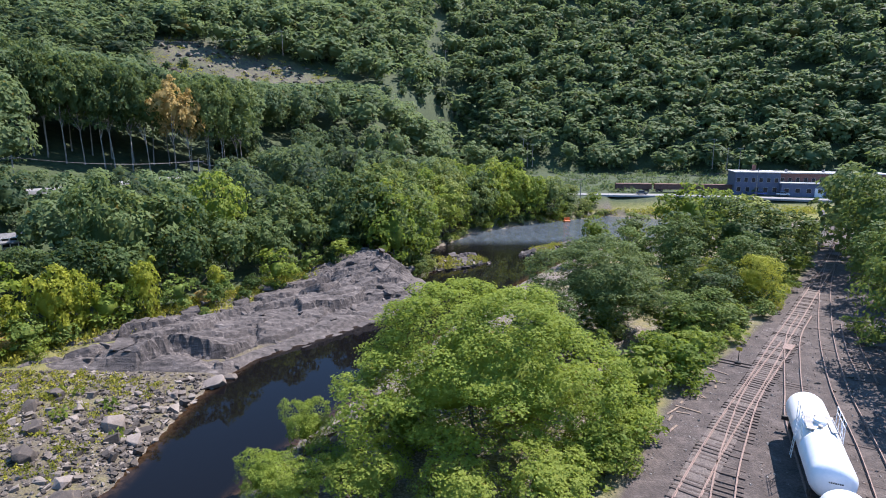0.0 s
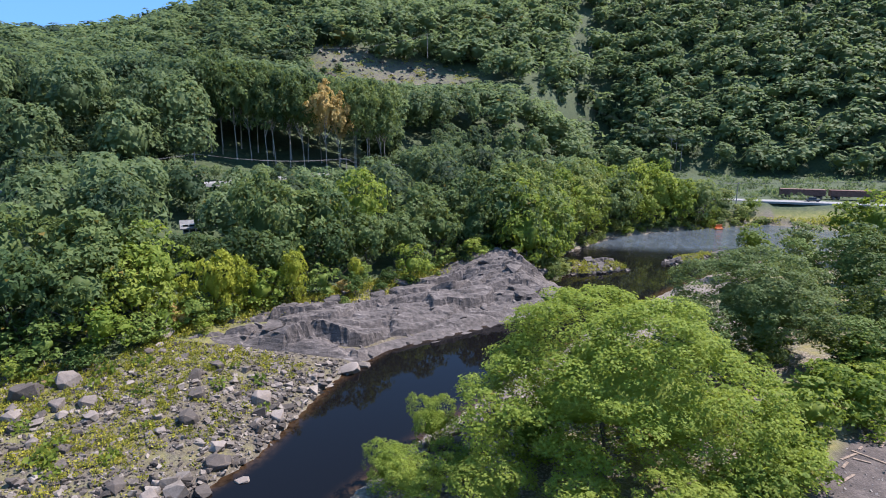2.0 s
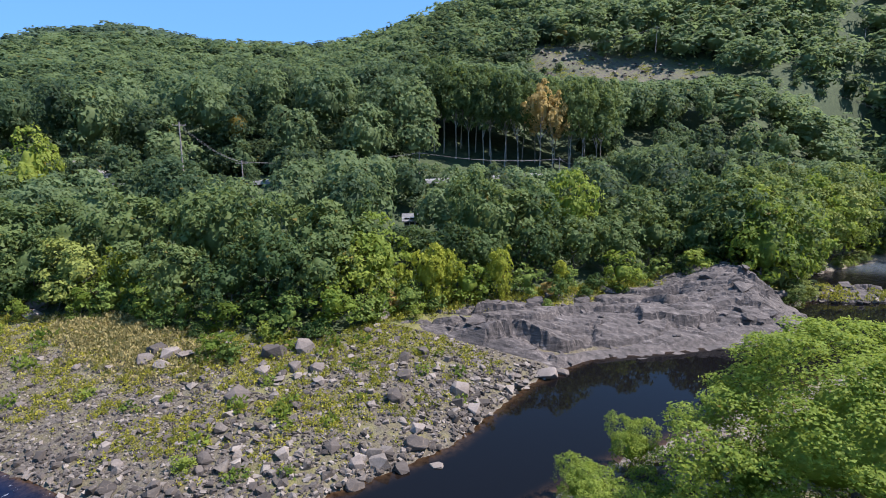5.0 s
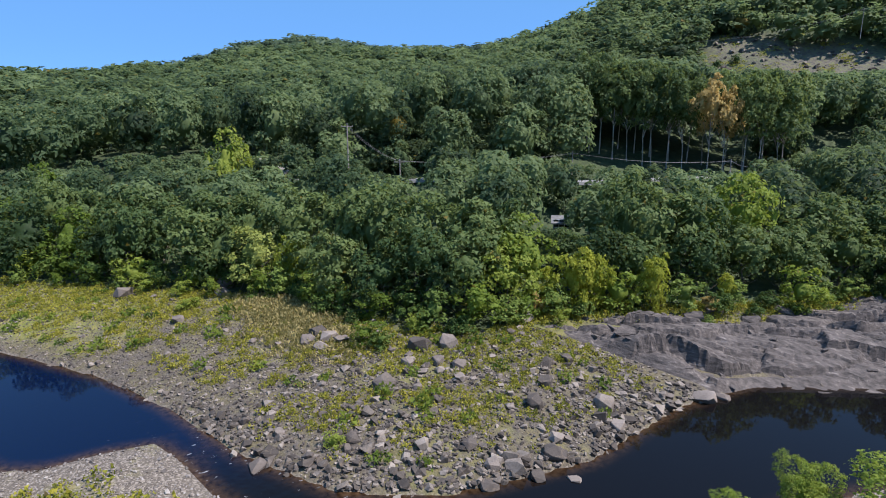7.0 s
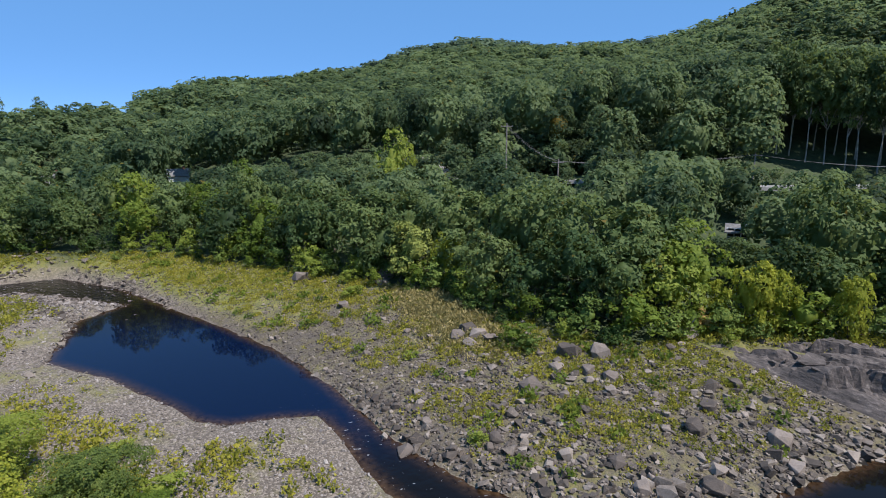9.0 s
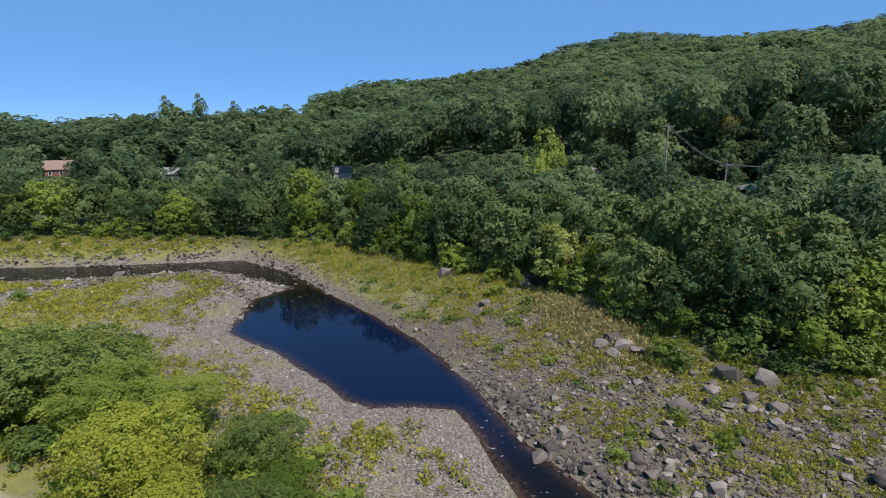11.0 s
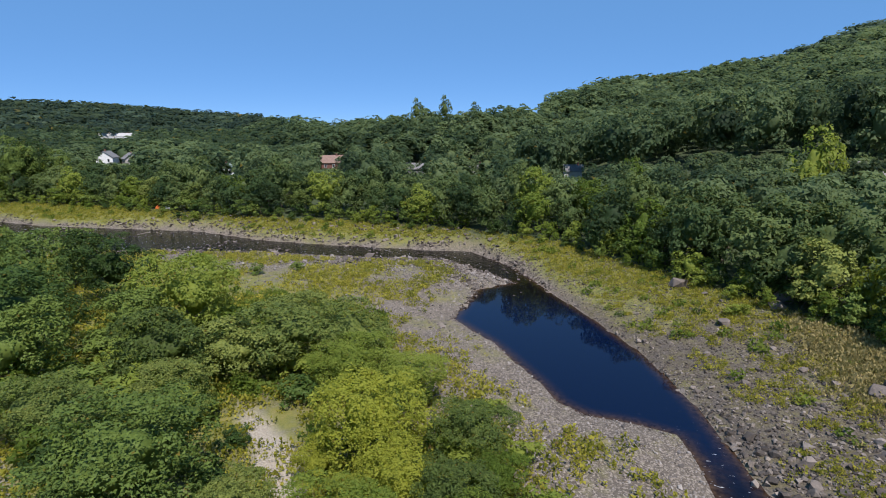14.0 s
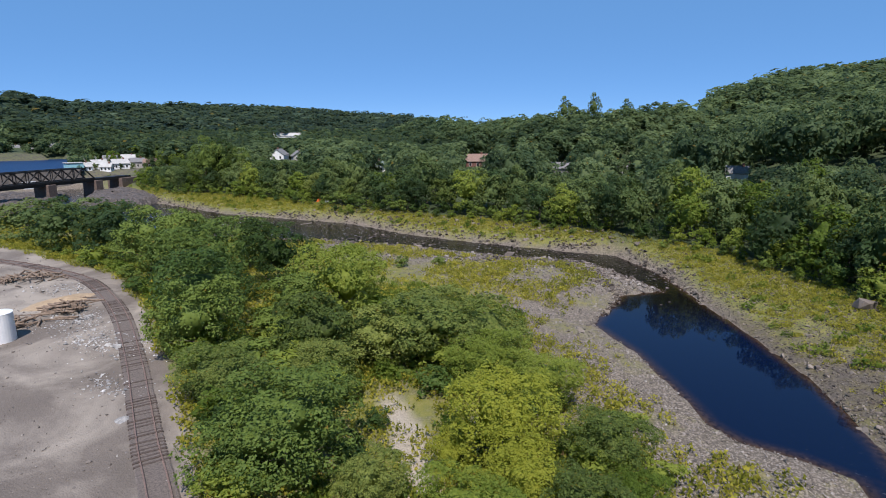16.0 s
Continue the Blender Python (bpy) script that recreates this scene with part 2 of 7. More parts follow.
def height(x, y, zones=None):
    """The ground's height."""
    x, y = np.asarray(x, float), np.asarray(y, float)
    wet, far, yard = zones if zones is not None else ground_zones(x, y)
    r, bearing = np.hypot(x, y), np.degrees(np.arctan2(-x, y))
    dry = np.maximum(-wet, 0)
    # the near bank and the yard
    near = 0.1 + 3.1 * (1 - np.exp(-dry / 22)) + 0.25 * fbm(x, y, 9, 3, 1) * smooth(0, 6, dry)
    z = near + (YARD_Z - near) * smooth(-8, -0.8, yard)
    # the far bank, up to the wood's edge
    u = dry / (dry + np.maximum(-far, 0) + 1e-6)
    bank = 0.1 + 4.5 * u ** 0.8 + 0.35 * fbm(x, y, 11, 3, 2) * smooth(0, 8, dry)
    z = np.where((inside_distance(FAR_BANK, x, y) > 0) | (far > 0), bank, z)
    # the wooded slopes: a steep bank to a road on a shelf, a flat by the mill, low land upstream
    d = np.maximum(far, 0)
    right = smooth(4, -4, bearing) * smooth(-90, -60, bearing)
    left = smooth(78, 98, bearing)
    slope = np.interp(d, [0, 12, 30, 48, 54, 66, 80, 130], [0, 1.8, 6.3, 12.8, 15.2, 15.6, 19.5, 37])
    flat = np.interp(d, [0, 6, 20, 60, 100, 130], [1.6, 2.2, 2.4, 3.0, 5.5, 10])
    low = np.interp(d, [0, 30, 60, 120, 200], [0, 2.5, 4, 7, 10])
    shelf = 4.6 + slope * (1 - right) * (1 - left) + flat * right + low * left
    elev, ridge = np.interp(bearing, SKYLINE[:, 0], SKYLINE[:, 1]), np.interp(bearing, SKYLINE[:, 0], SKYLINE[:, 2])
    top = 29.5 + ridge * np.tan(np.radians(elev)) - np.where(ridge > 1000, 10, 15)
    foot = r - d + 64 + 36 * right
    s = np.clip((r - foot) / (ridge - foot + 1e-6), 0, 1.6)
    at_foot = 4.6 + 15.6 * (1 - right) * (1 - left) + 5.5 * right + 4.2 * left
    hill = at_foot + (top - at_foot) * np.where(s < 1, s ** (1 + 0.25 * left), 1 - 0.25 * (s - 1))
    # a wooded spur above the road, with a hollow behind it
    spur = smooth(-6, -1, bearing) * smooth(72, 58, bearing)
    up = r - foot
    crest = 29.5 + (foot + 42) * np.tan(np.radians(np.interp(bearing, SPUR[:, 0], SPUR[:, 1]))) - 17
    there = np.clip(42 / (ridge - foot + 1e-6), 0, 1)
    hill += spur * (crest - at_foot - (top - at_foot) * there) * smooth(-2, 38, up) * smooth(100, 50, up)
    hill -= spur * smooth(52, 40, bearing) * 9 * np.exp(-((up - 104) / 24) ** 2)
    hill += fbm(x, y, 130, 3, 4) * 13 * smooth(0.05, 0.4, s) * smooth(1.1, 0.7, s) * smooth(70, 140, d)
    z = np.where(far > 0, np.where(r > foot, hill, shelf), z)
    # the village bench and the pool above the dam, then the river's bed
    z = np.where((far > 0) & (r > 372) & (bearing > 138), np.maximum(z, 8.6), z)
    z = np.where(inside_distance(POOL, x, y) > 0, 7.0, z)
    return np.where(wet > 0, -np.minimum(0.05 + wet * 0.22, 1.6), z)


POOL = [(-167, -341), (-240, -496), (0, -548), (0, -380)]
FAR_BANK = FAR_SHORE + WOOD_EDGE[::-1]


# ---- ground ----
def polar_sheet():
    """One sheet from under the camera to the horizon, finest where the view goes."""
    bearings = np.concatenate([np.arange(-180, -48, 3), np.arange(-48, 170, 0.7), np.arange(170, 180, 3)])
    radii = np.concatenate([[0.02, 2, 4, 6], 8 * 1.03 ** np.arange(0, 213)])
    r, b = np.meshgrid(radii, np.radians(bearings), indexing="ij")
    x, y = -r * np.sin(b), r * np.cos(b)
    zones = ground_zones(x.ravel(), y.ravel())
    z = height(x.ravel(), y.ravel(), zones)
    n, k = r.shape
    i, j = np.meshgrid(np.arange(n - 1), np.arange(k), indexing="ij")
    a, c = i * k + j, i * k + (j + 1) % k
    faces = np.stack([a, c, c + k, a + k], -1).reshape(-1, 4)
    return np.stack([x.ravel(), y.ravel(), z], 1), faces, zones


def ground_material():
    n = Nodes("ground")
    wet, far, yard = n.attribute("wet"), n.attribute("far"), n.attribute("yard")
    fine, broad, mid = n.noise(5.0, 5, 0.65), n.noise(0.12, 4), n.noise(0.7, 4)
    pebble = n.add("ShaderNodeTexVoronoi", Scale=6.5, Vector=n.where())
    tone = n.add("ShaderNodeSeparateColor", Color=pebble.outputs["Color"]).outputs[0]
    gravel = n.mix(fine, n.ramp(tone, [(0.1, (0.045, 0.035, 0.027)), (0.55, (0.125, 0.103, 0.08)), (0.92, (0.40, 0.34, 0.28))]), (0.128, 0.104, 0.079))
    soil = n.ramp(mid, [(0.3, (0.022, 0.036, 0.012)), (0.55, (0.042, 0.062, 0.020)), (0.75, (0.068, 0.078, 0.032))])
    grass = n.ramp(n.math("ADD", n.math("MULTIPLY", mid, 0.6), n.math("MULTIPLY", fine, 0.4)),
                   [(0.3, (0.070, 0.090, 0.016)), (0.5, (0.15, 0.15, 0.03)), (0.72, (0.24, 0.19, 0.07))])
    dirt = n.ramp(n.math("ADD", n.math("MULTIPLY", broad, 0.6), n.math("MULTIPLY", fine, 0.4)),
                  [(0.32, (0.056, 0.045, 0.039)), (0.46, (0.100, 0.082, 0.071)), (0.58, (0.145, 0.121, 0.104)), (0.72, (0.24, 0.208, 0.178))])
    # grass wanders over the banks away from the water
    cover = n.math("ADD", n.math("MULTIPLY", n.math("ADD", wet, 8.0), -0.022), n.math("MULTIPLY", n.math("SUBTRACT", broad, 0.5), 3.0))
    cover = n.math("ADD", cover, n.math("MULTIPLY", n.math("SUBTRACT", mid, 0.5), 1.6), True)
    gravel = n.mix(n.math("MULTIPLY", n.attribute("talus"), 0.8), gravel, n.mix(n.math("MULTIPLY", n.math("SUBTRACT", n.noise(0.5, 4, 0.65), 0.4), 4.0, True), n.ramp(fine, [(0.35, (0.040, 0.033, 0.027)), (0.65, (0.105, 0.086, 0.068))]), n.ramp(fine, [(0.35, (0.060, 0.050, 0.018)), (0.65, (0.140, 0.115, 0.042))])))
    cover = n.math("ADD", cover, n.math("MULTIPLY", n.attribute("meadow"), n.math("ADD", mid, 0.35)), True)
    colour = n.mix(cover, gravel, grass)
    colour = n.mix(n.attribute("sand"), colour, n.ramp(fine, [(0.35, (0.24, 0.20, 0.155)), (0.65, (0.40, 0.35, 0.28))]))
    colour = n.mix(n.math("MULTIPLY", n.math("ADD", far, 4.0), 0.2, True), colour, soil)
    colour = n.mix(n.math("MULTIPLY", n.attribute("bare"), n.math("ADD", broad, 0.35), True), colour, n.ramp(n.math("ADD", n.math("MULTIPLY", mid, 0.6), n.math("MULTIPLY", fine, 0.4)), [(0.38, (0.050, 0.045, 0.040)), (0.5, (0.12, 0.10, 0.075)), (0.6, (0.12, 0.13, 0.045))]))
    cinder = n.ramp(n.math("ADD", n.math("MULTIPLY", mid, 0.5), n.math("MULTIPLY", fine, 0.5)), [(0.34, (0.034, 0.026, 0.023)), (0.5, (0.064, 0.050, 0.043)), (0.66, (0.125, 0.099, 0.086))])
    dirt = n.mix(n.attribute("open"), cinder, n.mix(n.ramp(n.noise(0.085, 6, 0.62, distort=0.6), [(0.44, 0.0), (0.62, 0.85)]), n.mix(n.math("MULTIPLY", n.noise(0.05, 2), 0.7), dirt, (0.20, 0.165, 0.13)), (0.33, 0.285, 0.235)))
    colour = n.mix(n.math("MULTIPLY", n.math("ADD", yard, 1.5), 0.7, True), colour, dirt)
    n.bump(n.math("ADD", n.math("MULTIPLY", pebble.outputs["Distance"], -1.0), n.math("MULTIPLY", fine, 0.8)), 0.6, 0.08)
    return n.set(Base_Color=colour, Roughness=0.92)


verts, quads, zones = polar_sheet()
bearings = np.degrees(np.arctan2(-verts[:, 0], verts[:, 1]))
reach = np.hypot(verts[:, 0], verts[:, 1])
bare = smooth(1.0, 0.6, np.hypot((bearings - 19) / 9.5, (reach - 332) / 20) + 0.3 * fbm(verts[:, 0], verts[:, 1], 12, 2, 31))
bare += smooth(1.0, 0.7, np.hypot((bearings - 149.5) / 4.5, (reach - 405) / 50)) + smooth(152, 153.5, bearings) * smooth(480, 500, reach) * smooth(560, 540, reach)
meadow = np.maximum(smooth(-82, -104, verts[:, 0]), smooth(96, 112, verts[:, 1])) * 1.5 * smooth(0.8, 4, -zones[0]) * (zones[1] < 3) * (inside_distance(FAR_BANK, verts[:, 0], verts[:, 1]) > 0)
meadow += 0.22 * smooth(-9, -4, zones[1]) * (zones[1] < 3) * (verts[:, 1] > 52) * (verts[:, 1] < 125)
meadow += 0.42 * (zones[1] < -20) * smooth(16, 30, -zones[0]) * smooth(2, 6, -zones[2]) * (verts[:, 0] < -20) * (verts[:, 1] < 5)
sand = smooth(1.0, 0.55, np.hypot((bearings - 117.8 - (reach - 37) * 0.3) / 3.3, (reach - 44) / 14) + 0.3 * fbm(verts[:, 0], verts[:, 1], 4, 2, 3))
talus = (inside_distance(FAR_BANK, verts[:, 0], verts[:, 1]) > 0) * smooth(-112, -92, verts[:, 0])
me = mesh_of("ground", verts, quads, ground_material(), True, wet=zones[0], far=zones[1], yard=zones[2], bare=bare, meadow=meadow, sand=sand, talus=talus, open=smooth(8, -25, verts[:, 1]))
ground = tagged(new("ground", me), "gravel bars, soil and grass of a wooded river valley", "ground", kind="structure")


def water_material():
    n = Nodes("river_water")
    depth, rapid = n.attribute("depth"), n.attribute("rapid")
    stones = n.noise(1.6, 4, 0.6)
    shallow = n.math("SUBTRACT", 1.0, n.math("MULTIPLY", depth, 0.45), True)
    bed = n.ramp(stones, [(0.35, (0.020, 0.010, 0.004)), (0.7, (0.085, 0.050, 0.026))])
    # the pool's blue is reflected sky, painted into the water colour by place
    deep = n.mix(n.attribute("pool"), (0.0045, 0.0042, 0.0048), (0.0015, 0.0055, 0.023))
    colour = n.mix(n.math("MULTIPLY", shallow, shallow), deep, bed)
    stretched = n.add("ShaderNodeMapping", Vector=n.where(), Scale=(1.0, 0.35, 1.0), Rotation=(0.0, 0.0, 0.5))
    foam = n.math("MULTIPLY", n.math("GREATER_THAN", n.noise(2.2, 5, 0.7, stretched.outputs[0]), 0.65), n.attribute("foam"))
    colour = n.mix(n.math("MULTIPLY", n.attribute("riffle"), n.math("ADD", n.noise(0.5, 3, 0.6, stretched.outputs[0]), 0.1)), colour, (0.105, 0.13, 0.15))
    colour = n.mix(foam, colour, (0.7, 0.72, 0.74))
    ripple = n.math("ADD", n.math("MULTIPLY", n.noise(1.1, 3), n.math("ADD", n.math("MULTIPLY", rapid, 1.2), 0.018)),
                    n.math("MULTIPLY", n.noise(0.25, 2), 0.02))
    n.bump(ripple, 0.6, 0.25)
    return n.set(Base_Color=colour, Roughness=n.math("ADD", n.math("MULTIPLY", foam, 0.6), 0.03), IOR=1.333, Specular_IOR_Level=0.2)


def river_surface():
    xs, ys = np.arange(-178, 112, 1.5), np.arange(-331, 214, 1.5)
    x, y = np.meshgrid(xs, ys)
    d = inside_distance(RIVER, x.ravel(), y.ravel()).reshape(x.shape)
    keep = d[:-1, :-1] > -4
    j, i = np.nonzero(keep)
    k = len(xs)
    a = j * k + i
    faces = np.stack([a, a + 1, a + k + 1, a + k], 1)
    used, back = np.unique(faces, return_inverse=True)
    px, py = x.ravel()[used], y.ravel()[used]
    rapid = smooth(-100, -118, px) * smooth(-8, -16, py) + np.exp(-((px + 46) ** 2 + (py - 15) ** 2) / 90) * 0.6
    foam = np.clip(rapid, 0, 1)
    rapid += 1.0 * smooth(136, 146, py)
    verts = np.stack([px, py, np.zeros(len(px))], 1)
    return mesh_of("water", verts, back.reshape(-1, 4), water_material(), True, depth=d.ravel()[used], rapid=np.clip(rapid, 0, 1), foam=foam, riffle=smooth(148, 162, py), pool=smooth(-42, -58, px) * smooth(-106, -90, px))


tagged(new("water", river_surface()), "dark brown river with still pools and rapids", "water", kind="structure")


# ---- trees ----
def at(bearing, r):
    return -r * math.sin(radians(bearing)), r * math.cos(radians(bearing))


def at_many(bearing, r):
    return -r * np.sin(np.radians(bearing)), r * np.cos(np.radians(bearing))


def lobed_crown(rng, lobes, small=0.24, big=0.44):
    """The limbs' masses of a crown of radius 1 about the origin, and the leaf clumps that cover them."""
    masses = [(np.array([0.0, 0.0, 0.08]), 0.56)]
    for k in range(7 if lobes < 40 else 11):
        v = rng.normal(size=3)
        v /= np.linalg.norm(v)
        v[2] = v[2] * 0.9 + 0.08
        masses.append((v * rng.uniform(0.44, 0.66), rng.uniform(0.28, 0.44)))
    clumps = []
    size = np.array([r for _, r in masses])
    while len(clumps) < lobes:
        k = rng.choice(len(masses), p=size ** 2 / (size ** 2).sum())
        v = rng.normal(size=3)
        v /= np.linalg.norm(v)
        v[2] = -v[2] if v[2] < -0.75 else v[2]
        p = masses[k][0] + v * masses[k][1] * rng.uniform(0.88, 1.08)
        if all(j == k or ((p - c) ** 2).sum() > (r * 0.82) ** 2 for j, (c, r) in enumerate(masses)):
            clumps.append((p, rng.uniform(small, big)))
    reach = np.percentile([np.hypot(c[0], c[1]) + r * 0.8 for c, r in clumps], 92)
    top, low = max(c[2] + r * 0.7 for c, r in clumps), min(c[2] - r * 0.7 for c, r in clumps)
    fit, drop = np.array([1 / reach, 1 / reach, 2 / (top - low)]), np.array([0, 0, (top + low) / 2])
    return [((c - drop) * fit, r / reach) for c, r in masses], [((c - drop) * fit, r / reach) for c, r in clumps]


def leaf_cloud(rng, masses, clumps, count, size, ragged=0.5, lean=0.75, loose=0.16, rise=0.3):
    """Leaf sprays over the upper outside of the clumps, most of them turned up to the light."""
    radii = np.array([r for _, r in clumps])
    centres = np.array([c for c, _ in clumps])
    pick = rng.choice(len(clumps), count * 3, p=radii ** 2 / (radii ** 2).sum())
    v = rng.normal(size=(count * 3, 3))
    v /= np.linalg.norm(v, axis=1)[:, None]
    v[:, 2] = np.where((v[:, 2] < -0.25) & (rng.random(len(v)) < 0.7), -v[:, 2], v[:, 2])
    p = centres[pick] + v * np.array([1, 1, 0.85]) * (radii[pick] * (1 + loose * rng.normal(size=len(pick))))[:, None]
    buried = np.zeros(len(p), bool)
    for c, r in masses:
        buried |= ((p - c) ** 2).sum(1) < (r * 0.86) ** 2
    for c, r in clumps:
        buried |= (((p - c) / np.array([1, 1, 0.85])) ** 2).sum(1) < (r * 0.7) ** 2
    keep = np.nonzero(~buried)[0][:int(count * 0.8)]
    p, v = p[keep], v[keep]
    # a thinner layer of leaves on the masses themselves
    weight = np.array([r ** 2 for _, r in masses])
    pick = rng.choice(len(masses), count - len(p), p=weight / weight.sum())
    q = rng.normal(size=(len(pick), 3))
    q /= np.linalg.norm(q, axis=1)[:, None]
    p = np.vstack([p, np.array([c for c, _ in masses])[pick] + q * (np.array([r for _, r in masses])[pick] * rng.uniform(0.78, 0.98, len(pick)))[:, None]])
    v = np.vstack([v, q])
    out = p / (np.linalg.norm(p, axis=1)[:, None] + 1e-6)
    n = v * 0.55 + out * 0.35 + rng.normal(size=v.shape) * ragged + np.array([0, 0, rise])
    n /= np.linalg.norm(n, axis=1)[:, None]
    t = np.cross(n, rng.normal(size=n.shape))
    t /= np.linalg.norm(t, axis=1)[:, None]
    b = np.cross(n, t)
    s = (size * rng.uniform(0.6, 1.4, len(p)))[:, None]
    corners = np.stack([p - t * s - n * s * 0.15, p + t * s * 0.8 - b * s * lean * 0.5, p + b * s * lean * 1.1 + n * s * 0.1], 1)
    verts = corners.reshape(-1, 3)
    return verts, np.arange(len(verts)).reshape(-1, 3)


def core_cloud(rng, masses, shrink=0.85, fineness=2):
    """The close-grown inside of a crown: one skin drawn in from the outline of its masses."""
    bm = bmesh.new()
    bmesh.ops.create_icosphere(bm, subdivisions=fineness, radius=1.0, matrix=Euler(rng.uniform(0, 3, 3)).to_matrix().to_4x4())
    v = np.array([q.co[:] for q in bm.verts])
    faces = np.array([[q.index for q in f.verts] for f in bm.faces])
    bm.free()
    reach = np.full(len(v), 0.45)
    for c, r in masses:
        along_ray = v @ c
        left = r * r - (c @ c - along_ray ** 2)
        reach = np.maximum(reach, np.where(left > 0, along_ray + np.sqrt(np.maximum(left, 0)), 0))
    return v * (reach * shrink * rng.uniform(0.94, 1.06, len(v)))[:, None], faces


def crown_arrays(seed, lobes, leaves, size, fineness=2, ragged=0.5, small=0.24, big=0.44, shrink=0.85, loose=0.16, rise=0.3):
    rng = np.random.default_rng(seed)
    masses, clumps = lobed_crown(rng, lobes, small, big)
    v, f = leaf_cloud(rng, masses, clumps, leaves, size, ragged, loose=loose, rise=rise)
    cv, cf = core_cloud(rng, masses, shrink, fineness)
    return np.vstack([v, cv]), np.vstack([f, cf + len(v)])


def pine_arrays(seed, tiers, per_tier, size):
    """Whorled boughs round a tall axis; radius 1 at the base, 3 high."""
    rng = np.random.default_rng(seed)
    vs = []
    for k in range(tiers):
        h = 3 * k / tiers
        reach = (1 - k / tiers) ** 0.8 * rng.uniform(0.75, 1.1) + 0.08
        for a in rng.uniform(0, 6.28, per_tier):
            d = np.array([math.cos(a), math.sin(a), 0])
            side = np.array([-d[1], d[0], 0])
            for at in (0.45, 0.85):
                p = d * reach * at + np.array([0, 0, h - 0.25 * reach * at + rng.uniform(-0.05, 0.05)])
                s = size * rng.uniform(0.7, 1.3)
                vs += [p - d * s * 0.7 - side * s * 0.45, p + d * s * 0.8 + [0, 0, -0.2 * s], p - d * s * 0.7 + side * s * 0.45]
    v = np.array(vs)
    return v, np.arange(len(v)).reshape(-1, 3)


def merged(templates, picks, places, scales, turns, tints):
    """Many copies of a few templates as one set of arrays."""
    all_v, all_f, all_t, base = [], [], [], 0
    for k, (v, f) in enumerate(templates):
        m = np.nonzero(picks == k)[0]
        if not len(m):
            continue
        c, s = np.cos(turns[m])[:, None], np.sin(turns[m])[:, None]
        x = (v[None, :, 0] * c - v[None, :, 1] * s) * scales[m, 0][:, None] + places[m, 0][:, None]
        y = (v[None, :, 0] * s + v[None, :, 1] * c) * scales[m, 0][:, None] + places[m, 1][:, None]
        z = v[None, :, 2] * scales[m, 1][:, None] + places[m, 2][:, None]
        all_v.append(np.stack([x, y, z], -1).reshape(-1, 3))
        all_f.append((f[None] + (np.arange(len(m)) * len(v))[:, None, None] + base).reshape(-1, f.shape[1]))
        all_t.append(np.repeat(tints[m], len(v)))
        base += len(m) * len(v)
    return np.vstack(all_v), np.vstack(all_f), np.concatenate(all_t)


def scatter(rng, x0, x1, y0, y1, step):
    """Places on a shaken grid."""
    x, y = np.meshgrid(np.arange(x0, x1, step), np.arange(y0, y1, step))
    return x.ravel() + rng.uniform(-0.42, 0.42, x.size) * step, y.ravel() + rng.uniform(-0.42, 0.42, x.size) * step


CANOPY = np.array([(-60, -4.5), (-12, -4.2), (-9, -2.4), (0, -2.2), (6, -1.4), (12, -0.6), (17, -1.0), (20, -2.0), (22, -2.95), (30, -3.0), (36, -2.6), (43, -1.6), (50, -1.0), (53, -1.2), (55, -3.8), (58, -3.8),
                   (60, -1.6), (64, -2.0), (68, -3.0), (77, -2.4), (84, -2.7), (97, -2.2), (110, 0), (125, -1.0), (140, -0.5), (160, -2)])
BACK_ROW = np.array([(58, 1.0), (61, 1.8), (65, 4.4), (70, 4.7), (79, 4.1), (85, 2.5), (90, 2.7), (97, 2.2)])


def gap_height(x, y):
    return 9.5 + 2.0 * fbm(x, y, 14, 2, 23)


def tree_top(x, y, z, far, want):
    """Trees below the road keep under the line that lets it be seen; upstream a taller row stands behind a gap."""
    bearing = np.degrees(np.arctan2(-x, y))
    r = np.hypot(x, y)
    line = 29.5 + r * np.tan(np.radians(np.interp(bearing, CANOPY[:, 0], CANOPY[:, 1])))
    tall = np.where(((far < 58) & (bearing < 60)) | ((far < 38) & (bearing < 97)), np.clip(np.minimum(want, line - z), 3, None), want)
    upstream = (bearing >= 60) & (bearing < 97)
    tall = np.where(upstream & (far >= 38) & (far < 54), np.minimum(want, gap_height(x, y)), tall)
    back = 29.5 + r * np.tan(np.radians(np.interp(bearing, BACK_ROW[:, 0], BACK_ROW[:, 1])))
    return np.where(upstream & (far >= 54) & (far < 84), np.clip(back - z, 9, 22), tall)


# houses among the trees: bearing, distance, foot, width, depth, wall height, turn
HOUSE_SITES = ((126.1, 285, 8.2, 10, 7.5, 5.4, 22), (116.3, 270, 11.0, 11, 8, 6.0, 130), (107.8, 250, 11.0, 8, 6, 4.0, 100), (101.6, 250, 11.5, 6, 5, 3.6, 95),
               (91.8, 215, 12.2, 6.5, 5.5, 4.4, 95), (136.1, 345, 12.0, 11, 8, 6.0, 30), (134.3, 345, 11.6, 9, 7.5, 5.5, 55), (136.3, 700, 23.5, 15, 9, 4.4, 140), (134.9, 700, 23.5, 18, 9, 4.4, 140),
               (38.4, 112, 11.3, 3.2, 2.6, 1.9, 40))


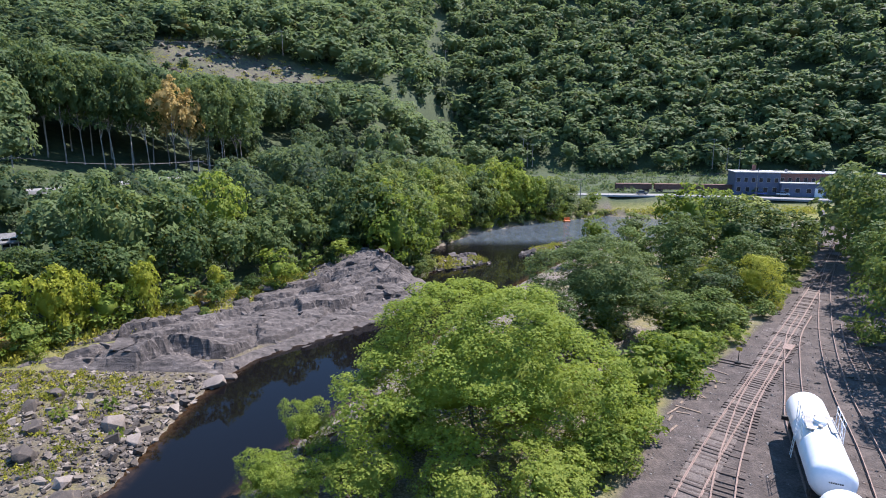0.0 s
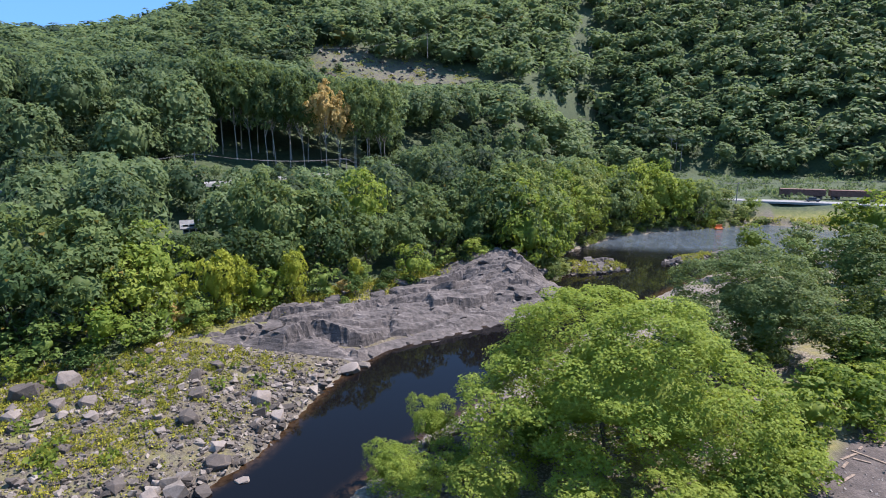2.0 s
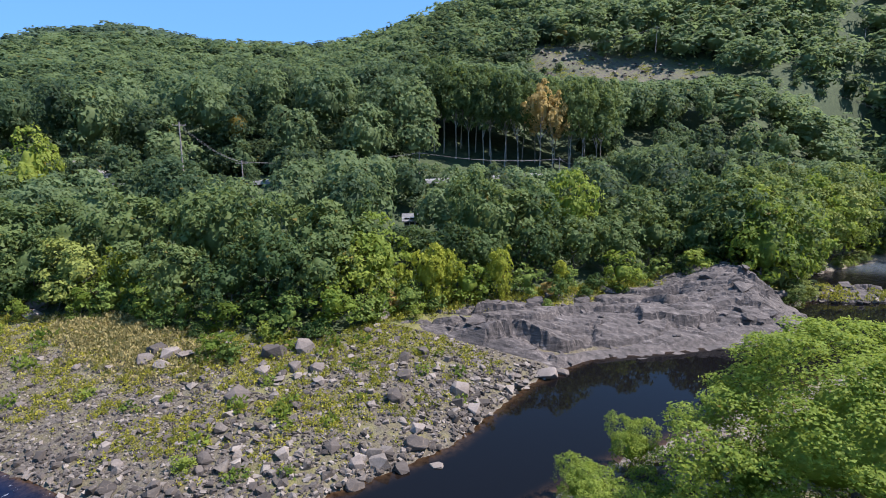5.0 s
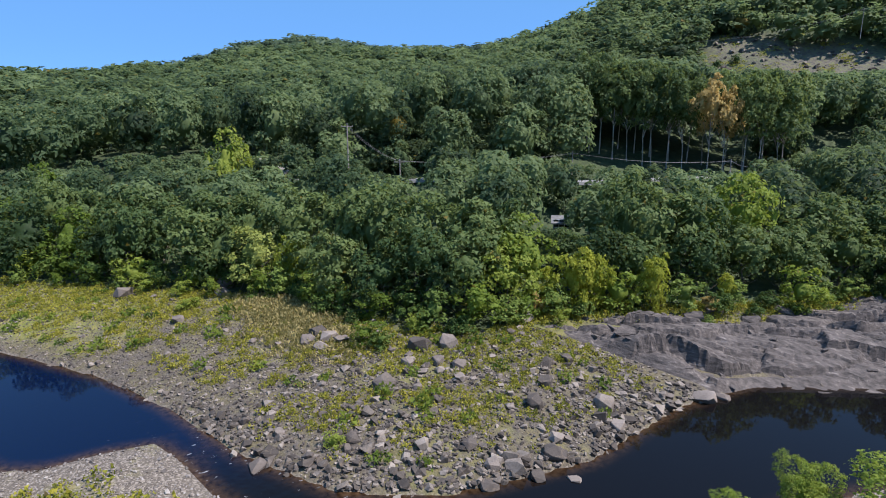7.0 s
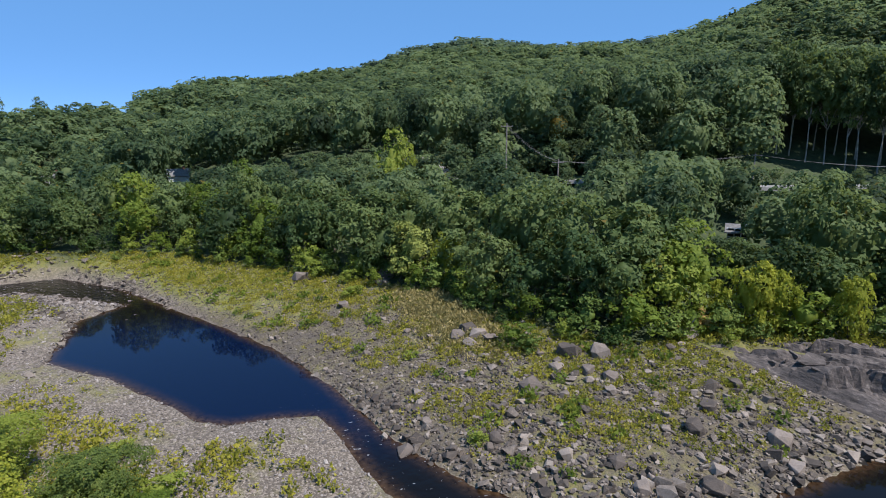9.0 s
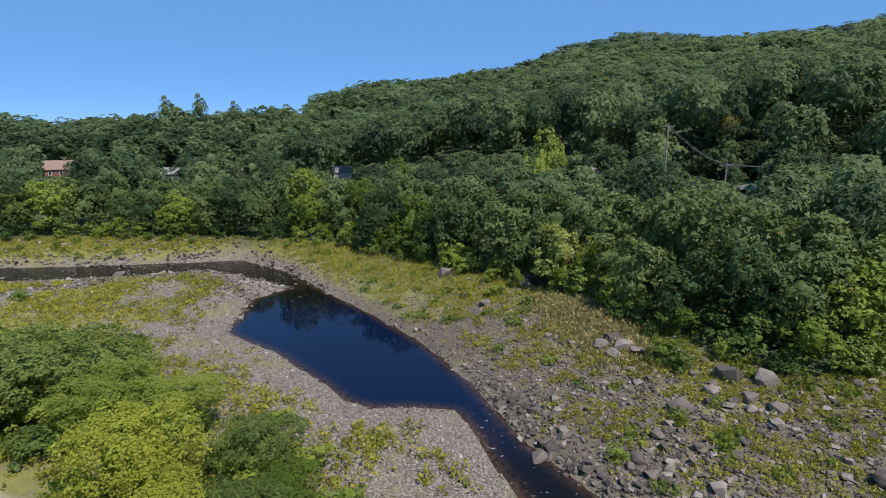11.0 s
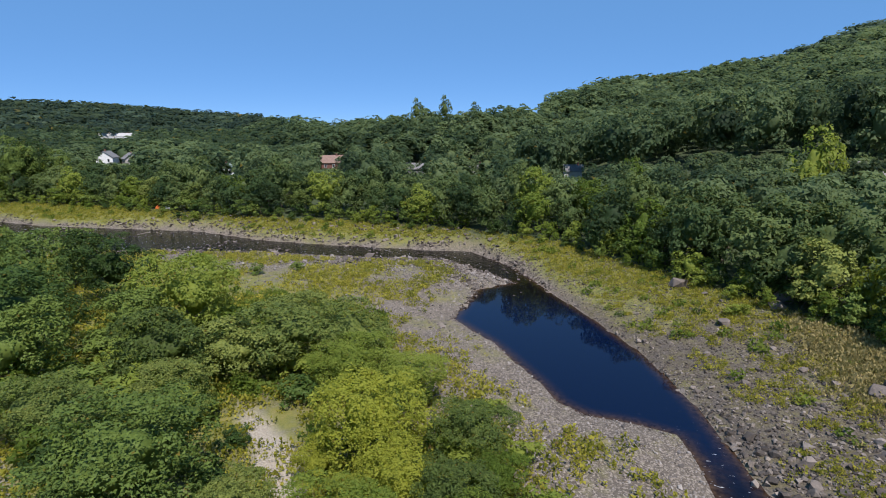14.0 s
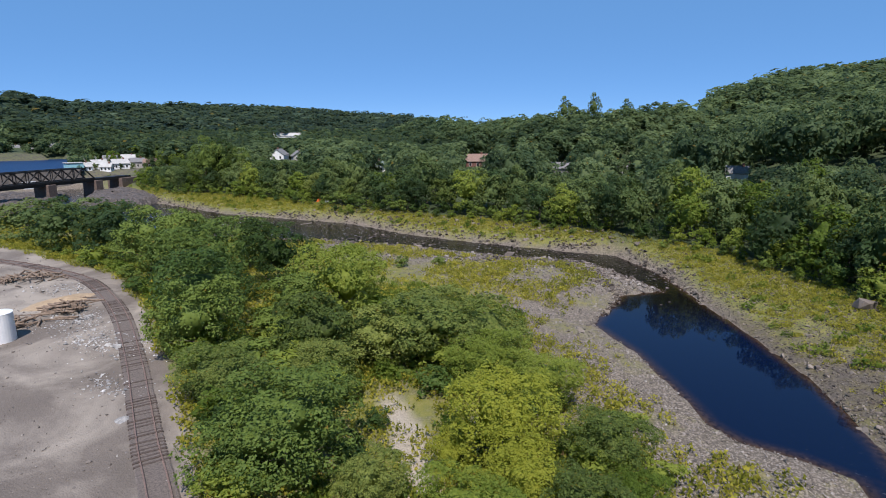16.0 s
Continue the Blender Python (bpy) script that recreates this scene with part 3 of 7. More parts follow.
def below_houses(x, y, z, tall):
    """Trees in front of a house stay below its windows."""
    b, r = np.degrees(np.arctan2(-x, y)), np.hypot(x, y)
    for bearing, hr, foot, wide, deep, high, turn in HOUSE_SITES:
        aside = np.abs(np.radians(b - bearing)) * hr
        sight = 29.5 + (foot + high * 0.5 - 29.5) * r / hr
        tall = np.where((aside < wide * 0.5 + 1.8) & (r < hr + 2), np.minimum(tall, sight - z), tall)
        tall = np.where((aside < wide * 0.5 + 2.5) & (np.abs(r - hr) < deep * 0.5 + 3.5), 0, tall)
    return tall


def hillside_woods():
    rng = np.random.default_rng(11)
    xs, ys = [], []
    for reach, step, inner in ((330, 9.6, 0), (480, 10.4, 330), (700, 12.8, 480), (1000, 17.0, 700), (1900, 27.0, 1000)):
        x, y = scatter(rng, -reach, reach, -reach, reach, step)
        r, b = np.hypot(x, y), np.degrees(np.arctan2(-x, y))
        m = (r >= inner) & (r < reach) & (b > -44) & (b < 163)
        xs.append(x[m])
        ys.append(y[m])
    # close-grown low trees behind the tall trunks
    b, r = rng.uniform(19, 38.5, 60), rng.uniform(174, 186, 60)
    x, y = at_many(b, r)
    xs.append(x)
    ys.append(y)
    x, y = np.concatenate(xs), np.concatenate(ys)
    zones = ground_zones(x, y)
    far = zones[1]
    r, b = np.hypot(x, y), np.degrees(np.arctan2(-x, y))
    ridge = np.interp(b, SKYLINE[:, 0], SKYLINE[:, 2])
    open_flat = (b < 0) & (far < 96)
    trunks = (far > 58) & (r < 173) & (b > 19.5) & (b < 37.5)
    road = trunks | (far > 56) & (far < 66) & ((b > 21) & (b < 31))
    front = far < 14
    cut = (np.abs(b + 0.9 - (r - 350) * 0.013) < 0.62) & (r > 352)                      # the line cleared for wires
    bare = np.hypot((b - 19) / 8.5, (r - 330) / 8) + 0.45 * fbm(x, y, 12, 2, 31) < 1
    pool = (inside_distance(POOL, x, y) > -6) | ((b > 146) & (b < 152.6) & (r > 380) & (r < 438)) | ((b > 153) & (r < 552) & (r > 545))
    keep = (far > 1.5) & ~open_flat & ~road & ~front & ~cut & ~bare & ~pool & (r < ridge + 70)
    x, y, far, r, b = x[keep], y[keep], far[keep], r[keep], b[keep]
    z = height(x, y)
    want = 15.5 + 2.2 * fbm(x, y, 45, 2, 19) + rng.uniform(-2.2, 2.2, len(x)) + np.where((far > 67) & (far < 110) & (b > 14) & (b < 60), 4, 0)
    want = np.where((far > 66) & (far < 74) & (b > 0) & (b < 70) & ~((b > 19) & (b < 38)), rng.uniform(5, 10, len(x)) + np.where(b > 40, 5, 0), want)
    tall = tree_top(x, y, z, far, want)
    line = 29.5 + r * np.tan(np.radians(np.interp(b, SPUR[:, 0], SPUR[:, 1]))) + rng.uniform(-1.6, 0.6, len(x))
    tall = np.where((b > -3) & (b < 60) & (far > 64) & (far < 144), np.clip(line - z, np.where(b > 44, 10.5, 4.5), 24), tall)
    tall = np.where((b > 11) & (b < 40) & (far >= 146) & (far < 176), 0, tall)
    tall = below_houses(x, y, z, tall)
    tall = np.where((b > 144) & (b < 153) & (r < 400), np.clip(29.5 - r * 0.049 - z, 3.0, tall), tall)
    for house_bearing in (154.7, 156.2, 157.6):
        tall = np.where((np.abs(b - house_bearing) < 0.5) & (r > 500) & (r < 600), np.where(r > 568, 0, 3.5), tall)
    tall = np.where((b > 152.5) & (r < 640), np.minimum(tall, 10), tall)
    cx, cy = at_many(b, np.full(len(b), 321.0))
    sight = 29.5 + (height(cx, cy) - 29.0) * r / 321
    tall = np.where((b > 11) & (b < 27) & (r > 200) & (r < 326), np.minimum(tall, np.maximum(sight - z, 4.5)), tall)
    ok = tall > 2.9
    x, y, z, r, b, far, tall = x[ok], y[ok], z[ok], r[ok], b[ok], far[ok], tall[ok]
    wide = np.minimum(rng.uniform(4.8, 7.8, len(x)), tall * 0.5) * np.where(r > 240, 1.2, 1) * np.where(r > 330, 1.08, 1) * np.where(r > 480, 1.25, 1) * np.where(r > 700, 1.35, 1) * np.where(r > 1000, 1.6, 1)
    # random tones; light put in as tint: upstream hills darker, hill ahead brighter
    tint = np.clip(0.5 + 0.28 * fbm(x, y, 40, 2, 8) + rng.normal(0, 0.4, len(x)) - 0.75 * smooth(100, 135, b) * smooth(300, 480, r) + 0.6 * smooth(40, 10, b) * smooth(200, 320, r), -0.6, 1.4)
    pine = (b > 92) & (b < 118) & (rng.random(len(x)) < 0.035)
    for lobes, lo, hi, leaves, size, fine in ((44, 0, 170, 1200, 0.083, 2), (34, 170, 240, 640, 0.106, 2), (26, 240, 330, 350, 0.14, 2), (18, 330, 480, 175, 0.19, 2), (14, 480, 700, 90, 0.24, 1), (10, 700, 3000, 45, 0.3, 1)):
        m = (r >= lo) & (r < hi) & ~pine
        if not m.any():
            continue
        templates = [crown_arrays(40 + k, lobes, leaves, size, fineness=fine, ragged=0.3, small=0.15 if lobes > 20 else 0.24, big=0.3 if lobes > 20 else 0.42, shrink=0.64 if lo < 480 else 0.88, loose=0.1, rise=0.3 if lo < 240 else 0.7) for k in range(6)]
        half = np.minimum(tall[m] * 0.5, wide[m] * (1.15 if lo < 240 else 0.85)) if lo < 700 else wide[m] * 0.7
        places = np.stack([x[m], y[m], z[m] + tall[m] - half], 1)
        scales = np.stack([wide[m], half], 1)
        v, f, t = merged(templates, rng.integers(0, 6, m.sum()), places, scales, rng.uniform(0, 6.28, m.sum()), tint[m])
        ob = new("woods", mesh_of("woods", v, f, WOODS if lo < 700 else HAZY_WOODS, True, tint=t))
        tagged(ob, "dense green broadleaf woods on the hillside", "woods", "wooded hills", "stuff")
    m = pine
    if m.any():
        templates = [pine_arrays(70 + k, 26, 9, 0.3) for k in range(4)]
        places = np.stack([x[m], y[m], z[m] + 1.5], 1)
        scales = np.stack([wide[m] * 0.9, tall[m] * 0.38], 1)
        v, f, t = merged(templates, rng.integers(0, 4, m.sum()), places, scales, rng.uniform(0, 6.28, m.sum()), tint[m])
        tagged(new("pines", mesh_of("pines", v, f, PINE, False, tint=t)), "dark green pines among the broadleaf woods", "woods", "wooded hills", "stuff")

    # low growth under the tall trees beyond the road
    x, y = at_many(rng.uniform(40, 58, 170), rng.uniform(143, 174, 170))
    tall = rng.uniform(5, 9.5, 170)
    templates = [crown_arrays(90 + k, 34, 620, 0.1, fineness=2, ragged=0.35, small=0.15, big=0.3, shrink=0.64, loose=0.1) for k in range(5)]
    v, f, t = merged(templates, rng.integers(0, 5, 170), np.stack([x, y, height(x, y) + tall * 0.48], 1), np.stack([tall * 0.5, tall * 0.52], 1), rng.uniform(0, 6.28, 170), rng.uniform(-0.3, 0.7, 170))
    tagged(new("low_growth", mesh_of("low_growth", v, f, WOODS, True, tint=t)), "low green trees and brush under the tall woods", "woods", "wooded hills", "stuff")


hillside_woods()


def limbed_trunk(seed, tall, girth, fork=0.35, limbs=5, reach=0.3, bend=1.0):
    """A tapered, leaning trunk that splits into limbs."""
    rng = np.random.default_rng(seed)
    bm = bmesh.new()
    p, d = Vector((0, 0, -0.3)), Vector((rng.normal() * 0.05 * bend, rng.normal() * 0.05 * bend, 1))
    nodes = [p]
    for k in range(4):
        p = p + d.normalized() * tall * 0.22
        d += Vector((rng.normal() * 0.12 * bend, rng.normal() * 0.12 * bend, 0))
        nodes.append(p)
    for k in range(4):
        rod(bm, nodes[k], nodes[k + 1], girth * (1 - 0.2 * k), girth * (1 - 0.2 * (k + 1)), 6)
    for k in range(limbs):
        a = rng.uniform(0, 6.28)
        at = fork + (0.85 - fork) * k / limbs
        start = nodes[0].lerp(nodes[-1], at)
        end = start + Vector((math.cos(a) * tall * reach, math.sin(a) * tall * reach, tall * rng.uniform(0.12, 0.25)))
        rod(bm, start, end, girth * 0.42, girth * 0.1, 4)
    return bm


TREE_KINDS = {}


def tree_kind(key, material, seed, lobes, leaves, size, ragged=0.5, bark=None, fork=0.3, small=0.13, big=0.32, shrink=0.84, fineness=3):
    v, f = crown_arrays(seed, lobes, leaves, size, fineness, ragged, small, big, shrink)
    crown = mesh_of("crown", v, f, material, True)
    bm = limbed_trunk(seed, 1.0, 0.02 if fork < 0.5 else 0.011, fork if fork < 0.5 else 0.72, reach=0.3 if fork < 0.5 else 0.09, bend=1.0 if fork < 0.5 else 0.25)
    trunk = bpy.data.meshes.new("trunk")
    bm.to_mesh(trunk)
    bm.free()
    trunk.materials.append(bark or BARK)
    TREE_KINDS[key] = (crown, trunk)


def tree(key, x, y, tall, wide, label, crown_share=0.8, group="", name="tree", turn=0.0, z=None):
    """A tree with its foot on the ground: a trunk and a crown that fills the upper share of its height."""
    crown, trunk = TREE_KINDS[key]
    z = float(height(x, y)) if z is None else z
    ob = thing(name, pose(x, y, z, 0, 0, turn), label, "tree" if name == "tree" else "shrub", group)
    t = part("trunk", trunk, None, ob)
    t.scale = (tall * 0.95, tall * 0.95, tall * 0.95)
    c = part("crown", crown, None, ob)
    half = tall * crown_share / 2
    c.location, c.scale = (0, 0, tall - half), (wide, wide, half * 1.02)
    return ob


for k in range(5):
    tree_kind(f"mid{k}", GREEN, 100 + k, 64, 1700, 0.069, ragged=0.34, small=0.11, big=0.22, shrink=0.5)
for k in range(3):
    tree_kind(f"bright{k}", BRIGHT if k else LEAFY, 120 + k, 60, 1700, 0.069, ragged=0.36, small=0.11, big=0.22, shrink=0.5)
for k in range(2):
    tree_kind(f"yellow{k}", YELLOW, 130 + k, 36, 1500, 0.085, ragged=0.5, small=0.12, big=0.26, shrink=0.5)
for k in range(3):
    for key, material, seed in (("near", DEEP, 140), ("nearbright", BRIGHT, 150), ("nearmid", LEAFY, 145)):
        tree_kind(f"{key}{k}", material, seed + k, 130, 6200, 0.037, ragged=0.42, small=0.075, big=0.17, shrink=0.5)
        tree_kind(f"close{key}{k}", material, seed + k, 170, 12500, 0.026, ragged=0.42, small=0.065, big=0.15, shrink=0.5)
tree_kind("nearyellow", YELLOW, 157, 160, 13000, 0.0255, ragged=0.45, small=0.07, big=0.17, shrink=0.5)
tree_kind("nearlight", MAPLE, 158, 140, 8400, 0.032, ragged=0.5, small=0.07, big=0.16, shrink=0.5)
tree_kind("maple", MAPLE, 160, 520, 80000, 0.0132, ragged=0.5, small=0.04, big=0.10, shrink=0.5, fineness=4)
tree_kind("dark", GREEN, 161, 300, 34000, 0.0185, ragged=0.42, small=0.05, big=0.12, shrink=0.5, fineness=4)
for k in range(2):
    tree_kind(f"tall{k}", GREEN, 165 + k, 52, 1900, 0.072, bark=PALE_BARK, fork=0.55, small=0.12, big=0.24, shrink=0.5)
tree_kind("rust", RUST, 168, 40, 1700, 0.078, bark=PALE_BARK, fork=0.55, ragged=0.45, small=0.12, big=0.24, shrink=0.5)
for k in range(3):
    tree_kind(f"shrub{k}", DEEP, 170 + k, 26, 760, 0.095, ragged=0.5, small=0.14, big=0.27, shrink=0.5, fineness=2)
    tree_kind(f"shrubbright{k}", BRIGHT, 175 + k, 26, 760, 0.095, ragged=0.5, small=0.14, big=0.27, shrink=0.5, fineness=2)


def along(line, step, rng, shake=0.3):
    """Places along a line of points, with the way across it."""
    out = []
    left = 0.0
    for (ax, ay), (bx, by) in zip(line, line[1:]):
        length = math.hypot(bx - ax, by - ay)
        while left < length:
            s = left / length
            out.append((ax + (bx - ax) * s, ay + (by - ay) * s, -(by - ay) / length, (bx - ax) / length))
            left += step * rng.uniform(1 - shake, 1 + shake)
        left -= length
    return out


def wood_edge_trees():
    """The front of the far wood: rows of trees one by one, with shrubs at their feet."""
    rng = np.random.default_rng(5)
    line = WOOD_EDGE[1:24]
    for row, (off, step, low, high) in enumerate(((3.6, 7.8, 9, 14), (10.5, 8.2, 13, 18))):
        for x, y, nx, ny in along(line, step, rng):
            x, y = x + nx * off + rng.uniform(-1.5, 1.5), y + ny * off + rng.uniform(-1.5, 1.5)
            b = math.degrees(math.atan2(-x, y))
            z = float(height(x, y))
            tall = float(below_houses(np.array(x), np.array(y), z, tree_top(np.array(x), np.array(y), z, off, rng.uniform(low, high))))
            if 143 < b < 153:
                tall = min(tall, max(3.2, 29.5 - math.hypot(x, y) * 0.050 - z))
            if tall < 3:
                continue
            bright = rng.random() < (0.13 if row == 0 else 0.06) or (b < 6 and rng.random() < 0.7)
            key = f"bright{rng.integers(0, 3)}" if bright else f"mid{rng.integers(0, 5)}"
            label = "sunlit yellow-green broadleaf tree on the far bank" if bright else "dark green broadleaf tree at the wood's edge"
            tree(key, x, y, tall, min(tall * 0.45, rng.uniform(4.6, 7.2)), label, 0.88, "trees on the far bank", "tree", rng.uniform(0, 360), z)
    for low, high, step, least, most in ((-3.2, 0.0, 7.0, 1.4, 3.2), (-0.5, 3.0, 4.8, 3.0, 6.6)):
        for x, y, nx, ny in along(line, step, rng):
            off = rng.uniform(low, high) - (3.2 * rng.random() if 55 < y < 112 else 0.0)
            x, y = x + nx * off, y + ny * off
            if float(inside_distance(RIVER, x, y)) > -3:
                continue
            bright = rng.random() < 0.42
            key = f"shrubbright{rng.integers(0, 3)}" if bright else f"shrub{rng.integers(0, 3)}"
            tall = rng.uniform(least, most)
            tree(key, x, y, tall, tall * rng.uniform(0.5, 0.72), "leafy shrub below the trees of the far bank", 0.98, "shrubs at the wood's edge", "shrub", rng.uniform(0, 360))
    # tall pale trunks above the road
    for r0, step, start in ((162.5, 1.25, 20.2), (169.5, 1.5, 20.0)):
        for bearing in np.arange(start, 37.4, step):
            if 23.6 < bearing < 27.0 and r0 < 165:
                continue
            x, y = at(bearing + rng.uniform(-0.3, 0.3), r0 + rng.uniform(-1.5, 1.5))
            tree(f"tall{rng.integers(0, 2)}", x, y, rng.uniform(22.5, 26), rng.uniform(4.4, 5.8), "tall broadleaf tree with a bare pale trunk", 0.62, "tall trees above the road", "tree", rng.uniform(0, 360))
    # bright bushes and trees that hang over the inlet
    for low, high, step, least, most in ((-0.6, 1.6, 2.6, 1.6, 4.0), (1.5, 4.5, 5.2, 11.0, 16.5), (7.0, 11.0, 7.5, 14.0, 18.0)):
        for x, y, nx, ny in along(FAR_SHORE[22:29], step, rng):
            off, tall = rng.uniform(low, high), rng.uniform(least, most)
            x, y = x + nx * off, y + ny * off
            if y > 200:
                tall = min(tall, 5.0)
            tree(f"bright{rng.integers(0, 3)}" if rng.random() < 0.7 else f"mid{rng.integers(0, 5)}", x, y, tall, tall * (0.42 if tall > 6 else 0.7), "leafy tree leaning over the river's inlet", 0.95, "trees on the far bank", "tree", rng.uniform(0, 360))


wood_edge_trees()


def random_in(rng, poly, count):
    p = np.array(poly)
    x, y = rng.uniform(p[:, 0].min(), p[:, 0].max(), count * 6), rng.uniform(p[:, 1].min(), p[:, 1].max(), count * 6)
    m = inside_distance(poly, x, y) > 0
    return x[m][:count], y[m][:count]


# ---- trees of the near bank ----
MAPLE_LABEL = "large sunlit yellow-green maple on the river bank"
tree("maple", 3.6, 44.5, 15.4, 12.7, MAPLE_LABEL, 0.99)
tree("dark", 23, 74, 14.2, 11.0, "large dark green broadleaf tree beside the rails", 0.97, turn=40)
NEAR_TREES = (
    # kind, x, y, height, radius
    ("near0", 57, 101, 14.5, 9.2), ("nearyellow", 45.5, 87.5, 7.0, 4.4), ("nearbright1", 62, 137, 15, 7.5), ("nearbright2", 70, 143, 13.5, 6.0),
    ("nearbright0", 66, 118, 13.0, 7.0), ("near2", 43, 98, 12.0, 7.0), ("near1", 52, 118, 10.5, 6.0), ("near0", 30, 122, 6.0, 4.5),
    ("nearbright1", 45, 160, 8.0, 4.5), ("near2", 54, 154, 8.0, 5.0), ("near1", 36, 104, 10.0, 6.0), ("nearbright0", 40, 205, 8.0, 3.2),
    ("near1", 85, 108, 21.0, 10.0), ("near2", 92, 122, 17.0, 8.0), ("near0", 68, 79, 12.0, 7.0), ("near0", 77, 92, 17.0, 8.0), ("near1", 52, 55, 17.0, 6.5), ("near2", 49, 44, 15.0, 6.5), ("near0", 61, 66, 15.0, 7.0),
    ("near2", 100, 110, 18.0, 8.0), ("near2", 50, 90, 10.5, 6.5), ("near0", 60, 104, 12.0, 7.0), ("nearyellow", 47, 82.5, 8.0, 4.4), ("near1", 40, 81, 8.5, 5.6), ("near0", 33, 70, 7.0, 4.8), ("near2", 12, 64, 8.0, 5.5),
)
# the thicket between the gravel bar and the curved track
THICKET = (
    ("near1", -29, -27.8, 9.8, 6.6), ("nearyellow", -41.5, -15.2, 8.8, 5.5), ("near0", -46.5, -60, 12.4, 7.2), ("near2", -39.5, -52, 10.0, 5.2),
    ("nearmid0", -34.0, -41.5, 6.4, 4.8), ("nearmid1", -47.5, -41, 9.0, 5.4), ("nearbright0", -60, -48, 11.8, 6.2), ("nearbright1", -68, -54, 9.5, 5.0),
    ("nearmid2", -56, -31.5, 9.0, 6.2), ("nearmid0", -61, -25.5, 7.8, 5.4), ("nearmid1", -51, -35, 7.6, 4.8), ("nearbright2", -52, -15.5, 6.2, 4.4),
    ("nearmid2", -45, -7, 5.8, 3.9), ("nearyellow", -36.5, -10.5, 5.6, 3.9), ("nearbright1", -40, -3.5, 4.0, 2.9), ("nearyellow", -37.4, -17.6, 3.6, 2.3),
    ("nearmid0", -30.5, -21, 4.6, 3.0), ("nearbright2", -31, -12.5, 5.4, 3.8), ("nearmid1", -35, -6.5, 5.6, 3.8), ("nearbright0", -31.0, -4.0, 5.0, 3.4),
    ("nearmid2", -66, -36, 7.2, 4.8), ("nearbright0", -53, -22.5, 6.4, 4.6), ("nearmid1", -41, -35.5, 6.6, 4.2), ("near2", -54, -52, 9.0, 5.4),
    ("near0", -55, -72, 14.2, 7.6), ("near2", -61, -86, 14.0, 7.8), ("near1", -64, -100, 13.5, 7.2), ("near0", -66, -114, 13.5, 7.2), ("near2", -68, -70, 12.5, 6.8),
    ("near1", -76, -86, 11.0, 6.6), ("near0", -72, -128, 13, 7.8), ("near2", -68, -144, 12, 7.2), ("nearmid1", -80, -150, 11, 7.6), ("near0", -70, -165, 11, 7.6),
    ("near2", -84, -178, 10, 7.2), ("nearmid1", -64, -190, 12, 7.6), ("nearmid0", -80, -110, 10.5, 6.6),
)
SAND_STRIP = [(-34.5, -19.5), (-37, -16.8), (-40.5, -20), (-48.5, -29.5), (-46, -32.5), (-39.5, -26)]
rng = np.random.default_rng(21)
for kind, x, y, tall, wide in NEAR_TREES + THICKET:
    if math.hypot(x, y) > 125:
        kind = kind.replace("nearbright", "bright").replace("nearmid", "mid").replace("near", "mid")
    elif math.hypot(x, y) < 58 and "close" + kind in TREE_KINDS:
        kind = "close" + kind
    tone = "yellowing" if "yellow" in kind else "light green" if "bright" in kind else "mid-green" if "mid" in kind else "dark green"
    where = "beside the rail yard" if float(inside_distance(YARD, x, y)) > -12 else "on the gravel bank"
    tall, wide = (tall, wide) if y < 0 else (tall * 1.08, wide * 1.12)
    tree(kind, x, y, tall, wide, f"{tone} broadleaf tree {where}", 0.94, "trees on the near bank", turn=float(rng.uniform(0, 360)))
for kind, x, y, tall, wide in (
        ("nearlight", -12.6, 47.5, 5.2, 2.5), ("nearlight", -14.8, 40.5, 4.2, 2.6), ("nearlight", -12.0, 38.5, 4.0, 2.6), ("nearbright2", -9.0, 41.5, 3.6, 2.4),
        ("nearbright1", -5.5, 37.5, 5.0, 3.4), ("nearbright2", 1.0, 35.5, 5.0, 3.8), ("nearbright0", 7.5, 35.0, 5.0, 3.8), ("nearbright1", 12.0, 39.5, 5.2, 3.6), ("nearbright2", -3.5, 46.5, 5.6, 3.4), ("nearbright1", 10.0, 52.0, 6.0, 4.2),
        ("shrubbright1", 16.0, 43.5, 4.2, 2.8), ("shrubbright2", 20.0, 51.0, 4.6, 2.8), ("shrubbright0", 24.0, 56.5, 4.6, 2.8), ("shrubbright1", 13.0, 38.5, 3.4, 2.2),
        ("shrubbright2", 29.5, 60.5, 3.6, 2.2), ("shrub0", 52, 63, 2.6, 2.0), ("shrubbright0", 54, 68, 2.2, 1.8), ("shrub1", -95, -62, 2.6, 1.9), ("shrub2", -100, -56, 2.4, 1.7),
        ("shrub0", -30, -36, 3.0, 2.4), ("shrub1", -33, -42, 3.2, 2.4), ("shrub2", -27, -31, 3.0, 2.0), ("shrubbright1", -24.5, -27, 2.6, 2.0), ("shrub0", -40, -57, 3.0, 2.2),
        ("shrubbright2", -60, -20, 2.6, 2.0), ("shrubbright0", -45, -3, 2.4, 1.8), ("shrubbright1", -54, -7, 1.8, 1.6), ("shrub2", -70, -33, 2.6, 2.2), ("shrubbright2", -39, 0, 2.4, 1.9),
        ("shrubbright0", -25, 4, 3, 2.2), ("shrub1", -15, 20, 3, 2.2), ("shrub2", 4, 126, 2.4, 2.2), ("shrubbright1", 27, 146, 2.2, 2.0),
        ("shrubbright0", -59, 36.5, 3.2, 2.2), ("shrub1", -56.5, 37.5, 2.6, 1.9), ("shrubbright2", -44, 24, 1.6, 1.2), ("shrub2", -52, 47, 2.6, 2.0), ("shrubbright1", -89, 23, 1.9, 1.8)):
    tree(kind, x, y, tall, wide, "leafy bush on the stony river bank", 0.97, "bushes on the banks", "shrub", float(rng.uniform(0, 360)))
